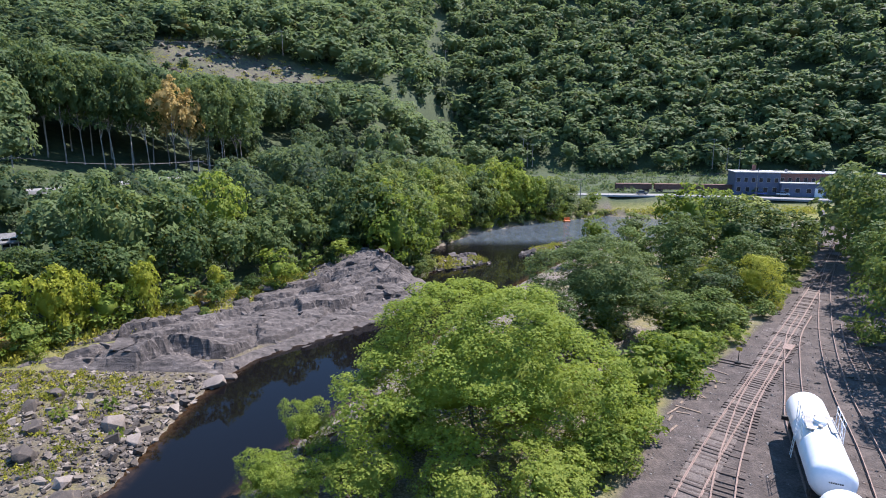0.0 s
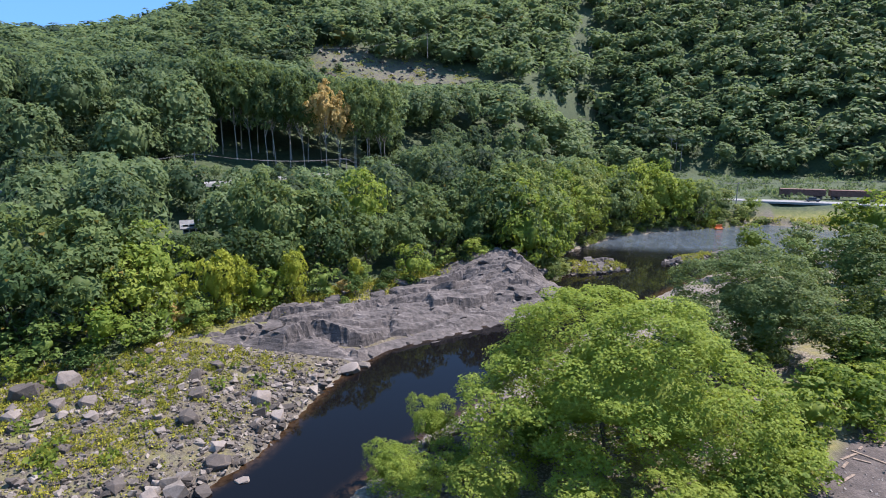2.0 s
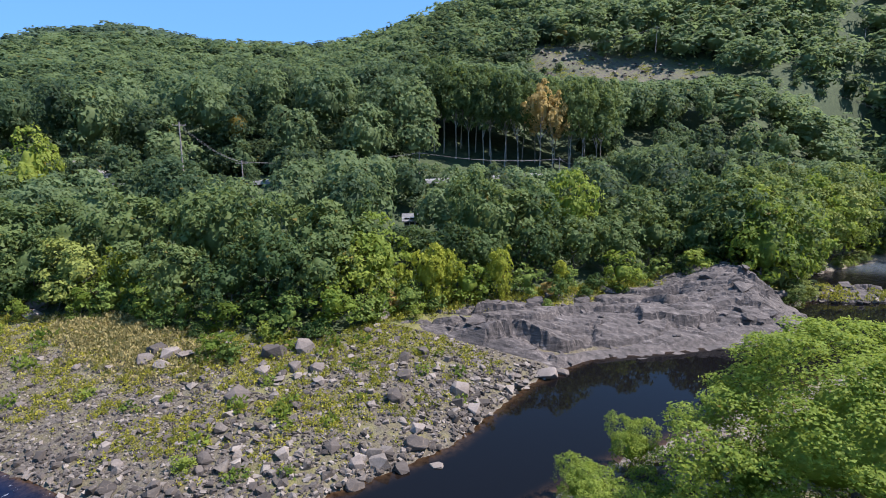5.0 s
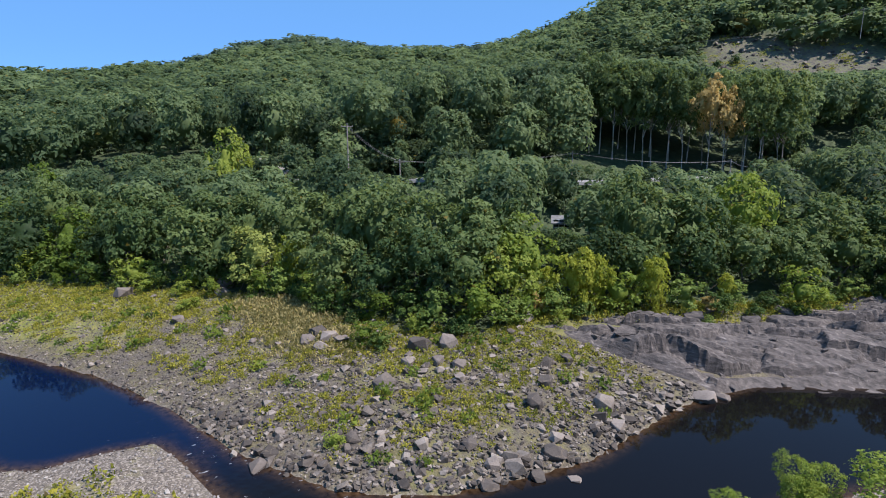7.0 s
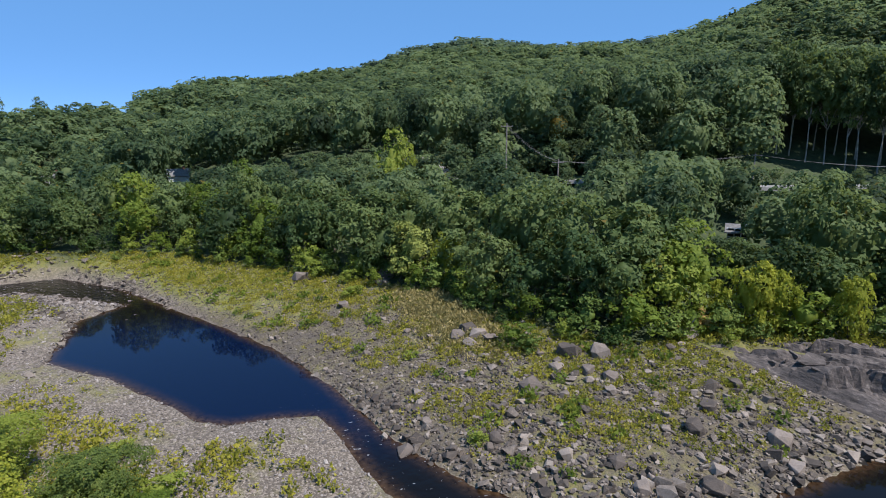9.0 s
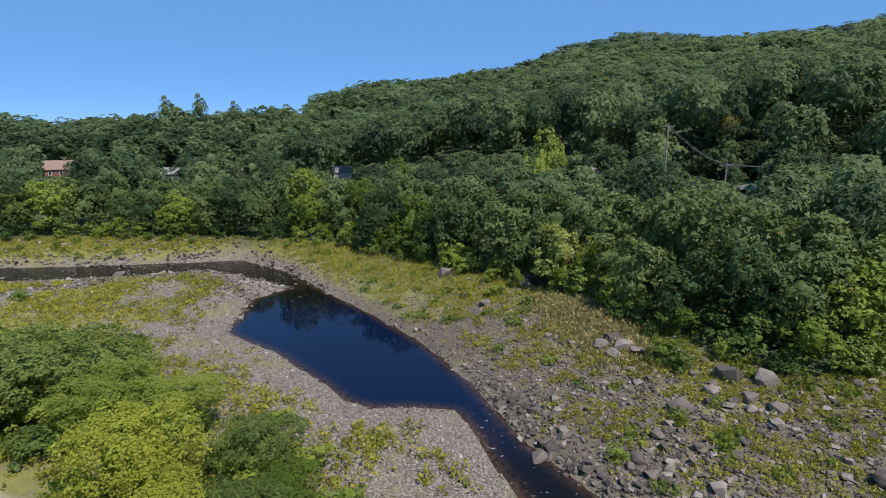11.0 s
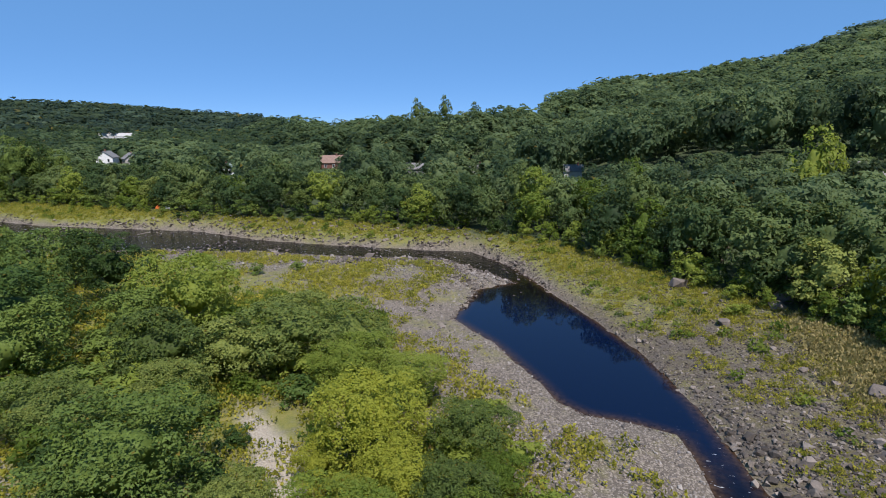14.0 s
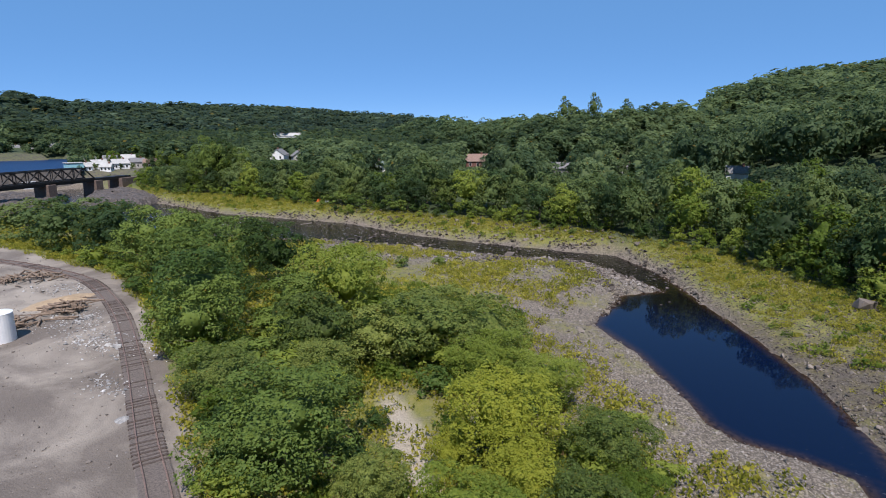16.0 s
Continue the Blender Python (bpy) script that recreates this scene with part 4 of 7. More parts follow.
fill = [(12, 40), (22, 52), (34, 63), (48, 78), (62, 97), (48, 100), (34, 92), (26, 84), (14, 64), (9, 50)]
xs, ys = random_in(rng, fill, 24)
more = random_in(rng, [(-27, -27), (-33, -8), (-44, -6), (-58, -24), (-68, -46), (-62, -64), (-50, -60), (-38, -50), (-31, -40)], 30)
xs, ys = np.concatenate([xs, more[0]]), np.concatenate([ys, more[1]])
for x, y in zip(xs, ys):
    if float(inside_distance(SAND_STRIP, x, y)) > -2.2:
        continue
    tall = float(rng.uniform(2.6, 5.0))
    tree(f"shrubbright{rng.integers(0, 3)}" if rng.random() < 0.55 else f"shrub{rng.integers(0, 3)}", float(x), float(y), tall, tall * float(rng.uniform(0.68, 0.9)), "leafy bush between the river and the yard", 0.98, "bushes on the banks", "shrub", float(rng.uniform(0, 360)))
for k in range(46):
    x, y = float(rng.uniform(-62, -27)), float(rng.uniform(-44, 2))
    off = float(inside_distance(SAND_STRIP, x, y))
    if off > -0.4 or float(inside_distance(YARD, x, y)) > -3 or float(inside_distance(RIVER, x, y)) > -14:
        continue
    tall = float(rng.uniform(1.0, 2.4))
    kind = f"shrubbright{rng.integers(0, 3)}" if rng.random() < 0.5 else f"shrub{rng.integers(0, 3)}"
    tree(kind, x, y, tall, tall * float(rng.uniform(0.7, 0.95)), "low leafy bush beside the sandy path", 0.98, "bushes on the banks", "shrub", float(rng.uniform(0, 360)))
for line, off_low, off_high in ((YARD_EDGE[8:14], 0.8, 5.0), (YARD_EDGE[2:7], 1.0, 5.0)):
    for x, y, nx, ny in along(line, 4.0, rng):
        off = float(rng.uniform(off_low, off_high))
        kind = f"shrubbright{rng.integers(0, 3)}" if rng.random() < 0.6 else f"shrub{rng.integers(0, 3)}"
        tall = float(rng.uniform(1.6, 4.4)) * (0.55 + 0.12 * off)
        tree(kind, x + nx * off, y + ny * off, tall, tall * float(rng.uniform(0.68, 0.95)), "leafy bush at the edge of the rail yard", 0.98, "bushes at the yard's edge", "shrub", float(rng.uniform(0, 360)))
for k, (x, y, tall) in enumerate(((-47.0, 68.0, 8.6), (-48.6, 64.6, 9.6), (-41.8, 74.6, 8.4), (-50.2, 61.5, 6.5), (-82.5, 37.5, 9.0), (-36, 85, 5.0))):
    tree(f"yellow{k % 2}", x, y, tall, tall * 0.3, "slim bright yellow-green tree at the wood's edge", 0.92, "bright young trees", turn=k * 60.0)
for x, y, tall in ((-150, 10, 16), (-131, 44, 18)):
    tree("bright1", x, y, tall, tall * 0.33, "tall light green tree in front of dark woods", 0.9, turn=x)
for x, y, tall in ((-50.8, 60.0, 3.4), (-36.6, 80.6, 2.8), (-58.5, 46.5, 2.2)):
    tree("rust", x, y, tall, tall * 0.5, "small bush with rusty brown leaves at the wood's edge", 0.95, "bushes on the banks", "shrub", turn=y * 7)
for bearing, r, tall, wide in ((25.6, 157, 24.5, 5.6), (24.4, 158, 21.5, 4.4)):
    x, y = at(bearing, r)
    tree("rust", x, y, tall, wide, "tall half-dead tree with orange-brown leaves", 0.6, turn=bearing * 40)
for bearing, r, tall in ((105.0, 318, 24), (107.8, 318, 23), (102, 320, 19)):
    x, y = at(bearing, r)
    tree("mid1", x, y, tall, 4.2, "tall tree standing above the ridge line", 0.6)
for bearing, r, tall, wide in ((142.6, 268, 24, 8.0), (141.2, 274, 22, 7.5), (139.6, 270, 18, 6.5), (144.0, 280, 16, 6.0)):
    x, y = at(bearing, r)
    tree("near1", x, y, tall, wide, "tall dark broadleaf tree on the upstream bank", 0.86, turn=bearing * 9)
# a leaning dead stem at the wood's edge
x, y = -50.5, 55.5
dead = tagged(new("dead_trunk", part("stem", rodded((0, 0, 0), (1.6, 1.0, 3.2), 0.14, 0.05), PALE_BARK, None).data), "bleached dead trunk leaning at the wood's edge", "dead trunk")
dead.location = (x, y, float(height(x, y)) - 0.1)
bpy.data.objects.remove(bpy.data.objects["stem"])


# ---- rock ----
def rock_material(name, dark, mid, light, by):
    n = Nodes(name)
    pick = n.attribute("tint") if by == "attribute" else n.add("ShaderNodeObjectInfo").outputs["Random"]
    grain, stain, seam = n.noise(6.0, 5, 0.65), n.noise(0.5, 4), n.noise(1.5, 5, 0.6, distort=1.2)
    fac = n.math("ADD", n.math("MULTIPLY", pick, 0.55), n.math("MULTIPLY", stain, 0.55))
    fac = n.math("ADD", fac, n.math("MULTIPLY", n.math("SUBTRACT", grain, 0.5), 0.35))
    colour = n.ramp(fac, [(0.25, dark), (0.55, mid), (0.9, light)])
    colour = n.mix(n.math("MULTIPLY", n.math("GREATER_THAN", seam, 0.62), 0.35), colour, (0.20, 0.15, 0.105))
    n.bump(n.math("ADD", grain, n.math("MULTIPLY", seam, 0.8)), 0.55, 0.06)
    return n.set(Base_Color=colour, Roughness=0.88)


ROCK = rock_material("talus_rock", (0.034, 0.027, 0.022), (0.086, 0.070, 0.057), (0.27, 0.228, 0.190), "attribute")
BOULDER = rock_material("boulder_rock", (0.058, 0.047, 0.039), (0.122, 0.099, 0.083), (0.27, 0.225, 0.19), "object")
PEBBLE = rock_material("bar_stone", (0.080, 0.069, 0.060), (0.165, 0.142, 0.126), (0.33, 0.30, 0.27), "attribute")


def chunk(seed, points=12, flat=0.7):
    """A blocky, worn stone about one metre across."""
    rng = np.random.default_rng(seed)
    bm = bmesh.new()
    deep = rng.uniform(0.36, 0.5)
    for k in range(points):
        v = rng.normal(size=3)
        v[2] = -v[2] if k % 2 == (v[2] > 0) else v[2]
        v /= np.abs(v).max() ** 0.75 * np.linalg.norm(v) ** 0.25
        bm.verts.new((v[0] * 0.5, v[1] * deep, v[2] * 0.44 * flat))
    got = bmesh.ops.convex_hull(bm, input=bm.verts[:])
    loose = [g for g in got["geom_interior"] if isinstance(g, bmesh.types.BMVert)]
    bmesh.ops.delete(bm, geom=loose, context="VERTS")
    bmesh.ops.triangulate(bm, faces=bm.faces[:])
    bm.verts.index_update()
    return bm


def chunk_arrays(seed, points=11, flat=0.7):
    bm = chunk(seed, points, flat)
    v, f = np.array([v.co[:] for v in bm.verts]), np.array([[v.index for v in g.verts] for g in bm.faces])
    bm.free()
    return v, f


def stones(name, x, y, z, size, material, label, points=11, seed=0, kinds=24):
    rng = np.random.default_rng(seed)
    templates = [chunk_arrays(seed * 100 + k, points, rng.uniform(0.55, 1.0)) for k in range(kinds)]
    places = np.stack([x, y, z + size * 0.12], 1)
    scales = np.stack([size, size * rng.uniform(0.8, 1.15, len(x))], 1)
    v, f, t = merged(templates, rng.integers(0, kinds, len(x)), places, scales, rng.uniform(0, 6.28, len(x)), rng.random(len(x)))
    return tagged(new(name, mesh_of(name, v, f, material, False, tint=t)), label, "stones", kind="stuff")


LEDGE = [(-26.4, 64.0), (-23.2, 69.4), (-13.4, 79), (-0.6, 95.6), (-2.5, 112), (-14, 117), (-25, 106), (-32, 92), (-40, 79.5), (-50.5, 70), (-52, 61), (-48, 56), (-40, 59.5)]
ISLETS = [[(-3, 119), (3, 121), (12.5, 128.5), (8, 134), (-1, 132), (-7, 126)], [(17, 136), (24, 137), (36, 147), (42, 156), (33, 152), (22, 143)]]


def talus():
    rng = np.random.default_rng(31)
    bank = FAR_SHORE[6:19] + [(-27.5, 66), (-40, 62), (-50, 60), (-51, 50), (-65, 41), (-83, 35), (-92, 29), (-112, 12), (-134, -4)]
    x, y = random_in(rng, bank, 27000)
    wet, far = -inside_distance(RIVER, x, y), -inside_distance(FAR_SIDE, x, y)
    coarse = smooth(-78, -42, x)
    share = np.clip(1.15 - wet / 60 * (1.25 - 0.55 * coarse), 0.25, 1) * smooth(0.4, 4, far) + 0.1
    share *= 0.6 + 0.5 * (fbm(x, y, 9, 2, 6) > -0.15)
    m = (rng.random(len(x)) < share) & (inside_distance(LEDGE, x, y) < 0.5)
    x, y, coarse, wet = x[m], y[m], coarse[m], wet[m]
    size = np.exp(rng.normal(-1.15, 0.48, len(x))) * (0.60 + 0.40 * coarse) * (0.85 + 0.45 * np.exp(-wet / 8) * coarse)
    stones("talus", x, y, height(x, y), np.clip(size, 0.18, 2.2), ROCK, "broken grey stones of a rocky river bank", 10, 3)
    # stones in the shallows and the rapids
    x, y = random_in(rng, RIVER, 26000)
    wet = inside_distance(RIVER, x, y)
    rapid = smooth(-100, -116, x) * smooth(-6, -14, y) * smooth(-190, -150, y)
    talus_side = smooth(0.9, 0, wet) * (x < -20) * 0.6 * (inside_distance(FAR_BANK, x, y) > -2.2)
    m = rng.random(len(x)) < np.maximum(talus_side, rapid * 0.2 * smooth(0.0, 0.4, fbm(x, y, 9, 2, 9)))
    x, y = x[m], y[m]
    stones("river_stones", x, y, np.full(len(x), -0.12), rng.uniform(0.35, 1.1, len(x)), ROCK, "stones that stand out of the shallow river", 10, 4)
    # cobbles of the gravel bar and of the bars upstream
    bar = NEAR_SHORE[13:29] + [(-95, -70), (-70, -40), (-52, -14), (-44, -2), (-36, 8)]
    x, y = random_in(rng, bar, 15000)
    wet = -inside_distance(RIVER, x, y)
    m = rng.random(len(x)) < 0.35 + 0.65 * np.exp(-wet / 10)
    x, y = x[m], y[m]
    size = np.exp(rng.normal(-1.55, 0.4, len(x))) * (1 + 0.9 * smooth(-95, -110, x))
    stones("bar_stones", x, y, height(x, y), size, PEBBLE, "pale cobbles on the gravel bar", 8, 5)
    strip = FAR_SHORE[2:8] + [(-146, -31), (-150, -52), (-151, -80), (-152, -122)]
    x, y = random_in(rng, strip, 420)
    stones("bank_stones", x, y, height(x, y), rng.uniform(0.3, 1.3, len(x)), ROCK, "grey stones along the upstream bank", 10, 6)
    for k, (shore, reach, count) in enumerate(((FAR_SHORE[1:10], 7.0, 2600), (NEAR_SHORE[22:32], 17.0, 6200))):
        x, y = random_in(rng, [(px - 14, py) for px, py in shore] + [(px + 14, py) for px, py in shore[::-1]], count * 4)
        wet = -inside_distance(RIVER, x, y)
        m = (wet > -0.8) & (rng.random(len(x)) < smooth(reach, 0.5, wet)) & (fbm(x, y, 7, 2, 51) > -0.35)
        x, y = x[m][:count], y[m][:count]
        stones("shore_stones", x, y, np.maximum(height(x, y), -0.1), np.exp(rng.normal(-0.75, 0.45, len(x))), ROCK, "grey stones along the edge of the shallow river", 8, 60 + k)
    x, y = random_in(rng, [(-13, 49), (-9, 58), (-6, 62), (-6, 52), (-9, 44), (-14, 40), (-16, 42)], 160)
    stones("shore_stones", x, y, height(x, y), rng.uniform(0.4, 1.7, len(x)), ROCK, "grey rocks at the foot of the bank", 10, 7)


talus()

BOULDERS = ((-64.6, 31.6, 3.0), (-65.8, 33.6, 3.3), (-63.4, 33.8, 3.4), (-62.4, 32.2, 2.4), (-61.8, 34.8, 2.7), (-49.4, 33.2, 3.2), (-53.3, 40.9, 3.6), (-51.1, 37.7, 2.4), (-50.9, 43.8, 3.4),
            (-46.6, 41.7, 2.2), (-48.9, 40.4, 2.3), (-52.5, 38.8, 1.8), (-44.6, 40.0, 1.9), (-46.9, 17.9, 2.2), (-50.5, 56.7, 3.2), (-43.5, 25.8, 1.8), (-27.8, 38.8, 2.0),
            (-33.0, 33.9, 1.8), (-29.9, 36.4, 2.1), (-31.5, 32.2, 2.1), (-27.6, 62.0, 3.2), (-26.6, 64.4, 2.1), (-101.6, 16.6, 3.6), (-91.7, 37.4, 3.0), (-77.7, 42.5, 3.4), (-93.4, 30.4, 3.8), (-91.0, 29.0, 3.0), (-95.6, 32.0, 3.4),
            (-85.7, 20.9, 2.7), (-36.0, 33.9, 1.9), (-31.9, 41.4, 1.9), (-40.7, 53.6, 2.3), (-36.3, 43.3, 3.0), (-32.7, 50.1, 2.8), (-29.8, 48.5, 2.2), (-30.6, 39.7, 2.8), (-38.6, 47.4, 2.5))
rng = np.random.default_rng(41)
shapes = []
for k in range(8):
    bm = chunk(900 + k, 18, 0.8)
    bmesh.ops.bevel(bm, geom=bm.edges[:], offset=0.014, segments=1, affect="EDGES")
    me = bpy.data.meshes.new("boulder")
    bm.to_mesh(me)
    bm.free()
    me.materials.append(BOULDER)
    shapes.append(me)


def boulder(x, y, size, shape):
    ob = new("boulder", shape)
    ob.matrix_world = pose(x, y, float(height(x, y)) + size * 0.13, float(rng.uniform(-12, 12)), float(rng.uniform(-12, 12)), float(rng.uniform(0, 360)))
    ob.scale = (size * 0.95, size * 0.95, size * float(rng.uniform(0.75, 1.0)))
    tagged(ob, "large angular grey boulder lying among broken stones" if size > 2.2 else "angular grey boulder on the stony bank", "boulder", "boulders of the far bank")


for k, (x, y, size) in enumerate(BOULDERS):
    boulder(x, y, size * 0.86, shapes[k % 8])
count = 0
while count < 80:
    x, y = float(rng.uniform(-100, -27)), float(rng.uniform(8, 62))
    if float(inside_distance(FAR_BANK, x, y)) > 1.0 and float(inside_distance(LEDGE, x, y)) < 0 and rng.random() < 0.25 + 0.75 * float(smooth(-80, -40, x)):
        boulder(x, y, float(rng.uniform(0.7, 1.35)), shapes[count % 8])
        count += 1


def nearest_cell(x, y, cx, cy):
    out = np.empty(len(x), int)
    for k in range(0, len(x), 4000):
        out[k:k + 4000] = np.argmin((x[k:k + 4000, None] - cx) ** 2 + (y[k:k + 4000, None] - cy) ** 2, axis=1)
    return out


def slab_arrays(seed):
    """A long angular block one metre across, flat on top."""
    rng = np.random.default_rng(seed)
    bm = bmesh.new()
    for _ in range(14):
        v = rng.uniform(-1, 1, 3)
        v /= np.abs(v).max() ** 0.8 * np.linalg.norm(v) ** 0.2
        bm.verts.new((v[0] * 0.5, v[1] * 0.5, np.clip(v[2], -1, 0.75) * 0.5))
    got = bmesh.ops.convex_hull(bm, input=bm.verts[:])
    bmesh.ops.delete(bm, geom=[g for g in got["geom_interior"] if isinstance(g, bmesh.types.BMVert)], context="VERTS")
    bmesh.ops.triangulate(bm, faces=bm.faces[:])
    bm.verts.index_update()
    v, f = np.array([v.co[:] for v in bm.verts]), np.array([[v.index for v in g.verts] for g in bm.faces])
    bm.free()
    return v, f


def facets(x, y, strike, long, across, tilt, seed):
    """Split rock: cells stretched along the strike, each a tilted plane, with clefts between them."""
    rng = np.random.default_rng(seed)
    c, s = math.cos(radians(strike)), math.sin(radians(strike))
    u, v = (x * c + y * s) / long, (-x * s + y * c) / across
    u = u + 0.25 * fbm(x, y, 6, 2, seed)
    v = v + 0.35 * fbm(x, y, 5, 2, seed + 3)
    iu, iv = np.floor(u).astype(int), np.floor(v).astype(int)
    near, second = np.full(len(x), 9.0), np.full(len(x), 9.0)
    pick, du_best, dv_best = np.zeros(len(x), int), np.zeros(len(x)), np.zeros(len(x))
    jitter = rng.random((97, 97, 2))
    for a in (-1, 0, 1):
        for b in (-1, 0, 1):
            p, q = (iu + a) % 97, (iv + b) % 97
            du, dv = u - (iu + a + jitter[p, q, 0]), v - (iv + b + jitter[p, q, 1])
            d = np.hypot(du, dv)
            closer = d < near
            second = np.where(closer, near, np.minimum(second, d))
            pick, du_best, dv_best = np.where(closer, p * 97 + q, pick), np.where(closer, du, du_best), np.where(closer, dv, dv_best)
            near = np.where(closer, d, near)
    lift, dip, lean = rng.normal(0, 0.16, 97 * 97), rng.normal(-0.5, 0.4, 97 * 97), rng.normal(0, 0.35, 97 * 97)
    gap = second - near
    return tilt * ((lift[pick] + dip[pick] * dv_best + lean[pick] * du_best) * smooth(0.0, 0.1, gap) - 0.42 * smooth(0.13, 0.0, gap))


def bedrock(name, poly, rise, step, strike, label, seed, count, hump=None, ramp_length=10.0, dome=False):
    """A mass of split bedrock in tilted planes, with loose slabs lying on it."""
    rng = np.random.default_rng(seed)
    p = np.array(poly)

    def base(x, y):
        wet, inside = -inside_distance(RIVER, x, y), inside_distance(poly, x, y)
        z = rise * smooth(-0.5, ramp_length, wet) + 1.0 * smooth(-0.7, 0.8, wet)
        rough = facets(x, y, strike, 9.5, 3.2, 1.35, seed) + facets(x, y, strike - 12, 3.4, 0.95, 0.40, seed + 7)
        z = z + rough * smooth(-0.8, 2.5, wet)
        if dome:
            z = rise * smooth(0, 5.0, inside) + 0.7 * rough
        if hump:
            z = z + hump[2] * np.exp(-((x - hump[0]) ** 2 + (y - hump[1]) ** 2) / hump[3] ** 2)
        edge = smooth(0.0, 2.2, inside)
        return np.where(inside > 0, z * edge + (np.clip(height(x, y), -0.5, 6) - 0.4) * (1 - edge), -9)

    xs, ys = np.arange(p[:, 0].min() - 1, p[:, 0].max() + 1, step), np.arange(p[:, 1].min() - 1, p[:, 1].max() + 1, step)
    gx, gy = np.meshgrid(xs, ys)
    x, y = gx.ravel() + rng.uniform(-0.3, 0.3, gx.size) * step, gy.ravel() + rng.uniform(-0.3, 0.3, gx.size) * step
    z = base(x, y) + 0.05 * fbm(x, y, 1.2, 3, seed + 1)
    k = len(xs)
    solid = (z > -5).reshape(gx.shape)
    j, i = np.nonzero(solid[:-1, :-1] & solid[1:, 1:] & solid[1:, :-1] & solid[:-1, 1:])
    a = j * k + i
    used, back = np.unique(np.stack([a, a + 1, a + k + 1, a + k], 1), return_inverse=True)
    quads = back.reshape(-1, 4)
    ob = tagged(new(name), label, "rock", kind="structure")
    shapes = [mesh_of("slab", *slab_arrays(seed * 30 + n), LEDGE_ROCK) for n in range(16)]
    sx, sy = random_in(rng, poly, count)
    sz = base(sx, sy)
    for n in range(len(sx)):
        long = float(np.exp(rng.normal(0.35, 0.4)))
        size = (long, long * rng.uniform(0.45, 0.8), long * rng.uniform(0.35, 0.6))
        turn = Euler((radians(rng.normal(14, 12)), radians(rng.normal(0, 10)), radians(strike + rng.normal(0, 25)))).to_matrix()
        slab = part("slab", shapes[n % 16], None, ob)
        slab.matrix_world = Matrix.Translation((sx[n], sy[n], sz[n] + size[2] * 0.1)) @ turn.to_4x4() @ Matrix.Diagonal((*size, 1))
    part("bedrock", mesh_of("bedrock", np.stack([x, y, z], 1)[used], np.vstack([quads[:, :3], quads[:, [0, 2, 3]]]), LEDGE_ROCK), None, ob)
    return ob


n = Nodes("ledge_rock")
strata = n.add("ShaderNodeMapping", Vector=n.where(), Scale=(0.28, 1.0, 1.6), Rotation=(0.0, 0.0, -0.86))
layer, grain, stain = n.noise(1.8, 6, 0.6, strata.outputs[0]), n.noise(7.0, 4, 0.65), n.noise(0.22, 4)
fac = n.math("ADD", n.math("MULTIPLY", layer, 0.72), n.math("MULTIPLY", stain, 0.3))
colour = n.ramp(n.math("ADD", fac, n.math("MULTIPLY", n.math("SUBTRACT", grain, 0.5), 0.25)),
                [(0.30, (0.020, 0.017, 0.015)), (0.45, (0.060, 0.050, 0.045)), (0.60, (0.112, 0.093, 0.083)), (0.76, (0.31, 0.268, 0.235))])
n.bump(n.math("ADD", n.math("MULTIPLY", layer, 1.4), n.math("MULTIPLY", grain, 0.5)), 0.7, 0.12)
LEDGE_ROCK = n.set(Base_Color=colour, Roughness=0.85)
bedrock("rock_ledge", LEDGE, 3.2, 0.34, 49, "fractured grey bedrock ledge along the dark water", 51, 110, (-14, 105, 3.6, 9.0), 8.0)
bedrock("rock_islet", ISLETS[0], 1.7, 0.45, 30, "low rock islet with grass and driftwood", 52, 26, dome=True)
bedrock("rock_islet", ISLETS[1], 1.7, 0.45, 40, "low rock islet with grass and driftwood", 53, 36, dome=True)
bedrock("rock_outcrop", [(-128, -256), (-122, -234), (-137, -221), (-151, -229), (-168, -252), (-177, -272), (-167, -290), (-152, -291), (-140, -274)], 3.0, 0.9, 70, "smooth brown-grey rock below the railway bridge", 54, 14, dome=True)
bedrock("rock_outcrop", [(-98, -252), (-126, -262), (-146, -294), (-128, -326), (-100, -318), (-84, -284)], 2.2, 0.9, 70, "brown rock with pools of water below the dam", 57, 14, dome=True)
bedrock("rock_outcrop", [(-142, -163), (-149, -154), (-160, -166), (-164, -184), (-156, -192), (-146, -178)], 2.2, 0.6, 60, "smooth purple-grey rock outcrop on the grassy bank", 55, 12, dome=True)
bedrock("rock_outcrop", [(-145, -137), (-150, -130), (-161, -141), (-163, -152), (-156, -156), (-148, -147)], 2.0, 0.6, 60, "smooth purple-grey rock outcrop on the grassy bank", 56, 10, dome=True)



# ---- weeds and grass ----
def tuft_arrays(seed, blades, spread, upright):
    rng = np.random.default_rng(seed)
    a, r = rng.uniform(0, 6.28, blades), np.sqrt(rng.random(blades)) * spread
    p = np.stack([np.cos(a) * r, np.sin(a) * r, rng.uniform(0.0, 0.75, blades) * (1 - 0.5 * r / spread)], 1)
    d = rng.normal(size=(blades, 3)) * (1 - upright) + np.array([0, 0, upright])
    d /= np.linalg.norm(d, axis=1)[:, None]
    side = np.cross(d, rng.normal(size=d.shape))
    side /= np.linalg.norm(side, axis=1)[:, None]
    s = rng.uniform(0.14, 0.30, blades)[:, None]
    v = np.stack([p - side * s * 0.45, p + side * s * 0.45, p + d * s], 1).reshape(-1, 3)
    return v, np.arange(len(v)).reshape(-1, 3)


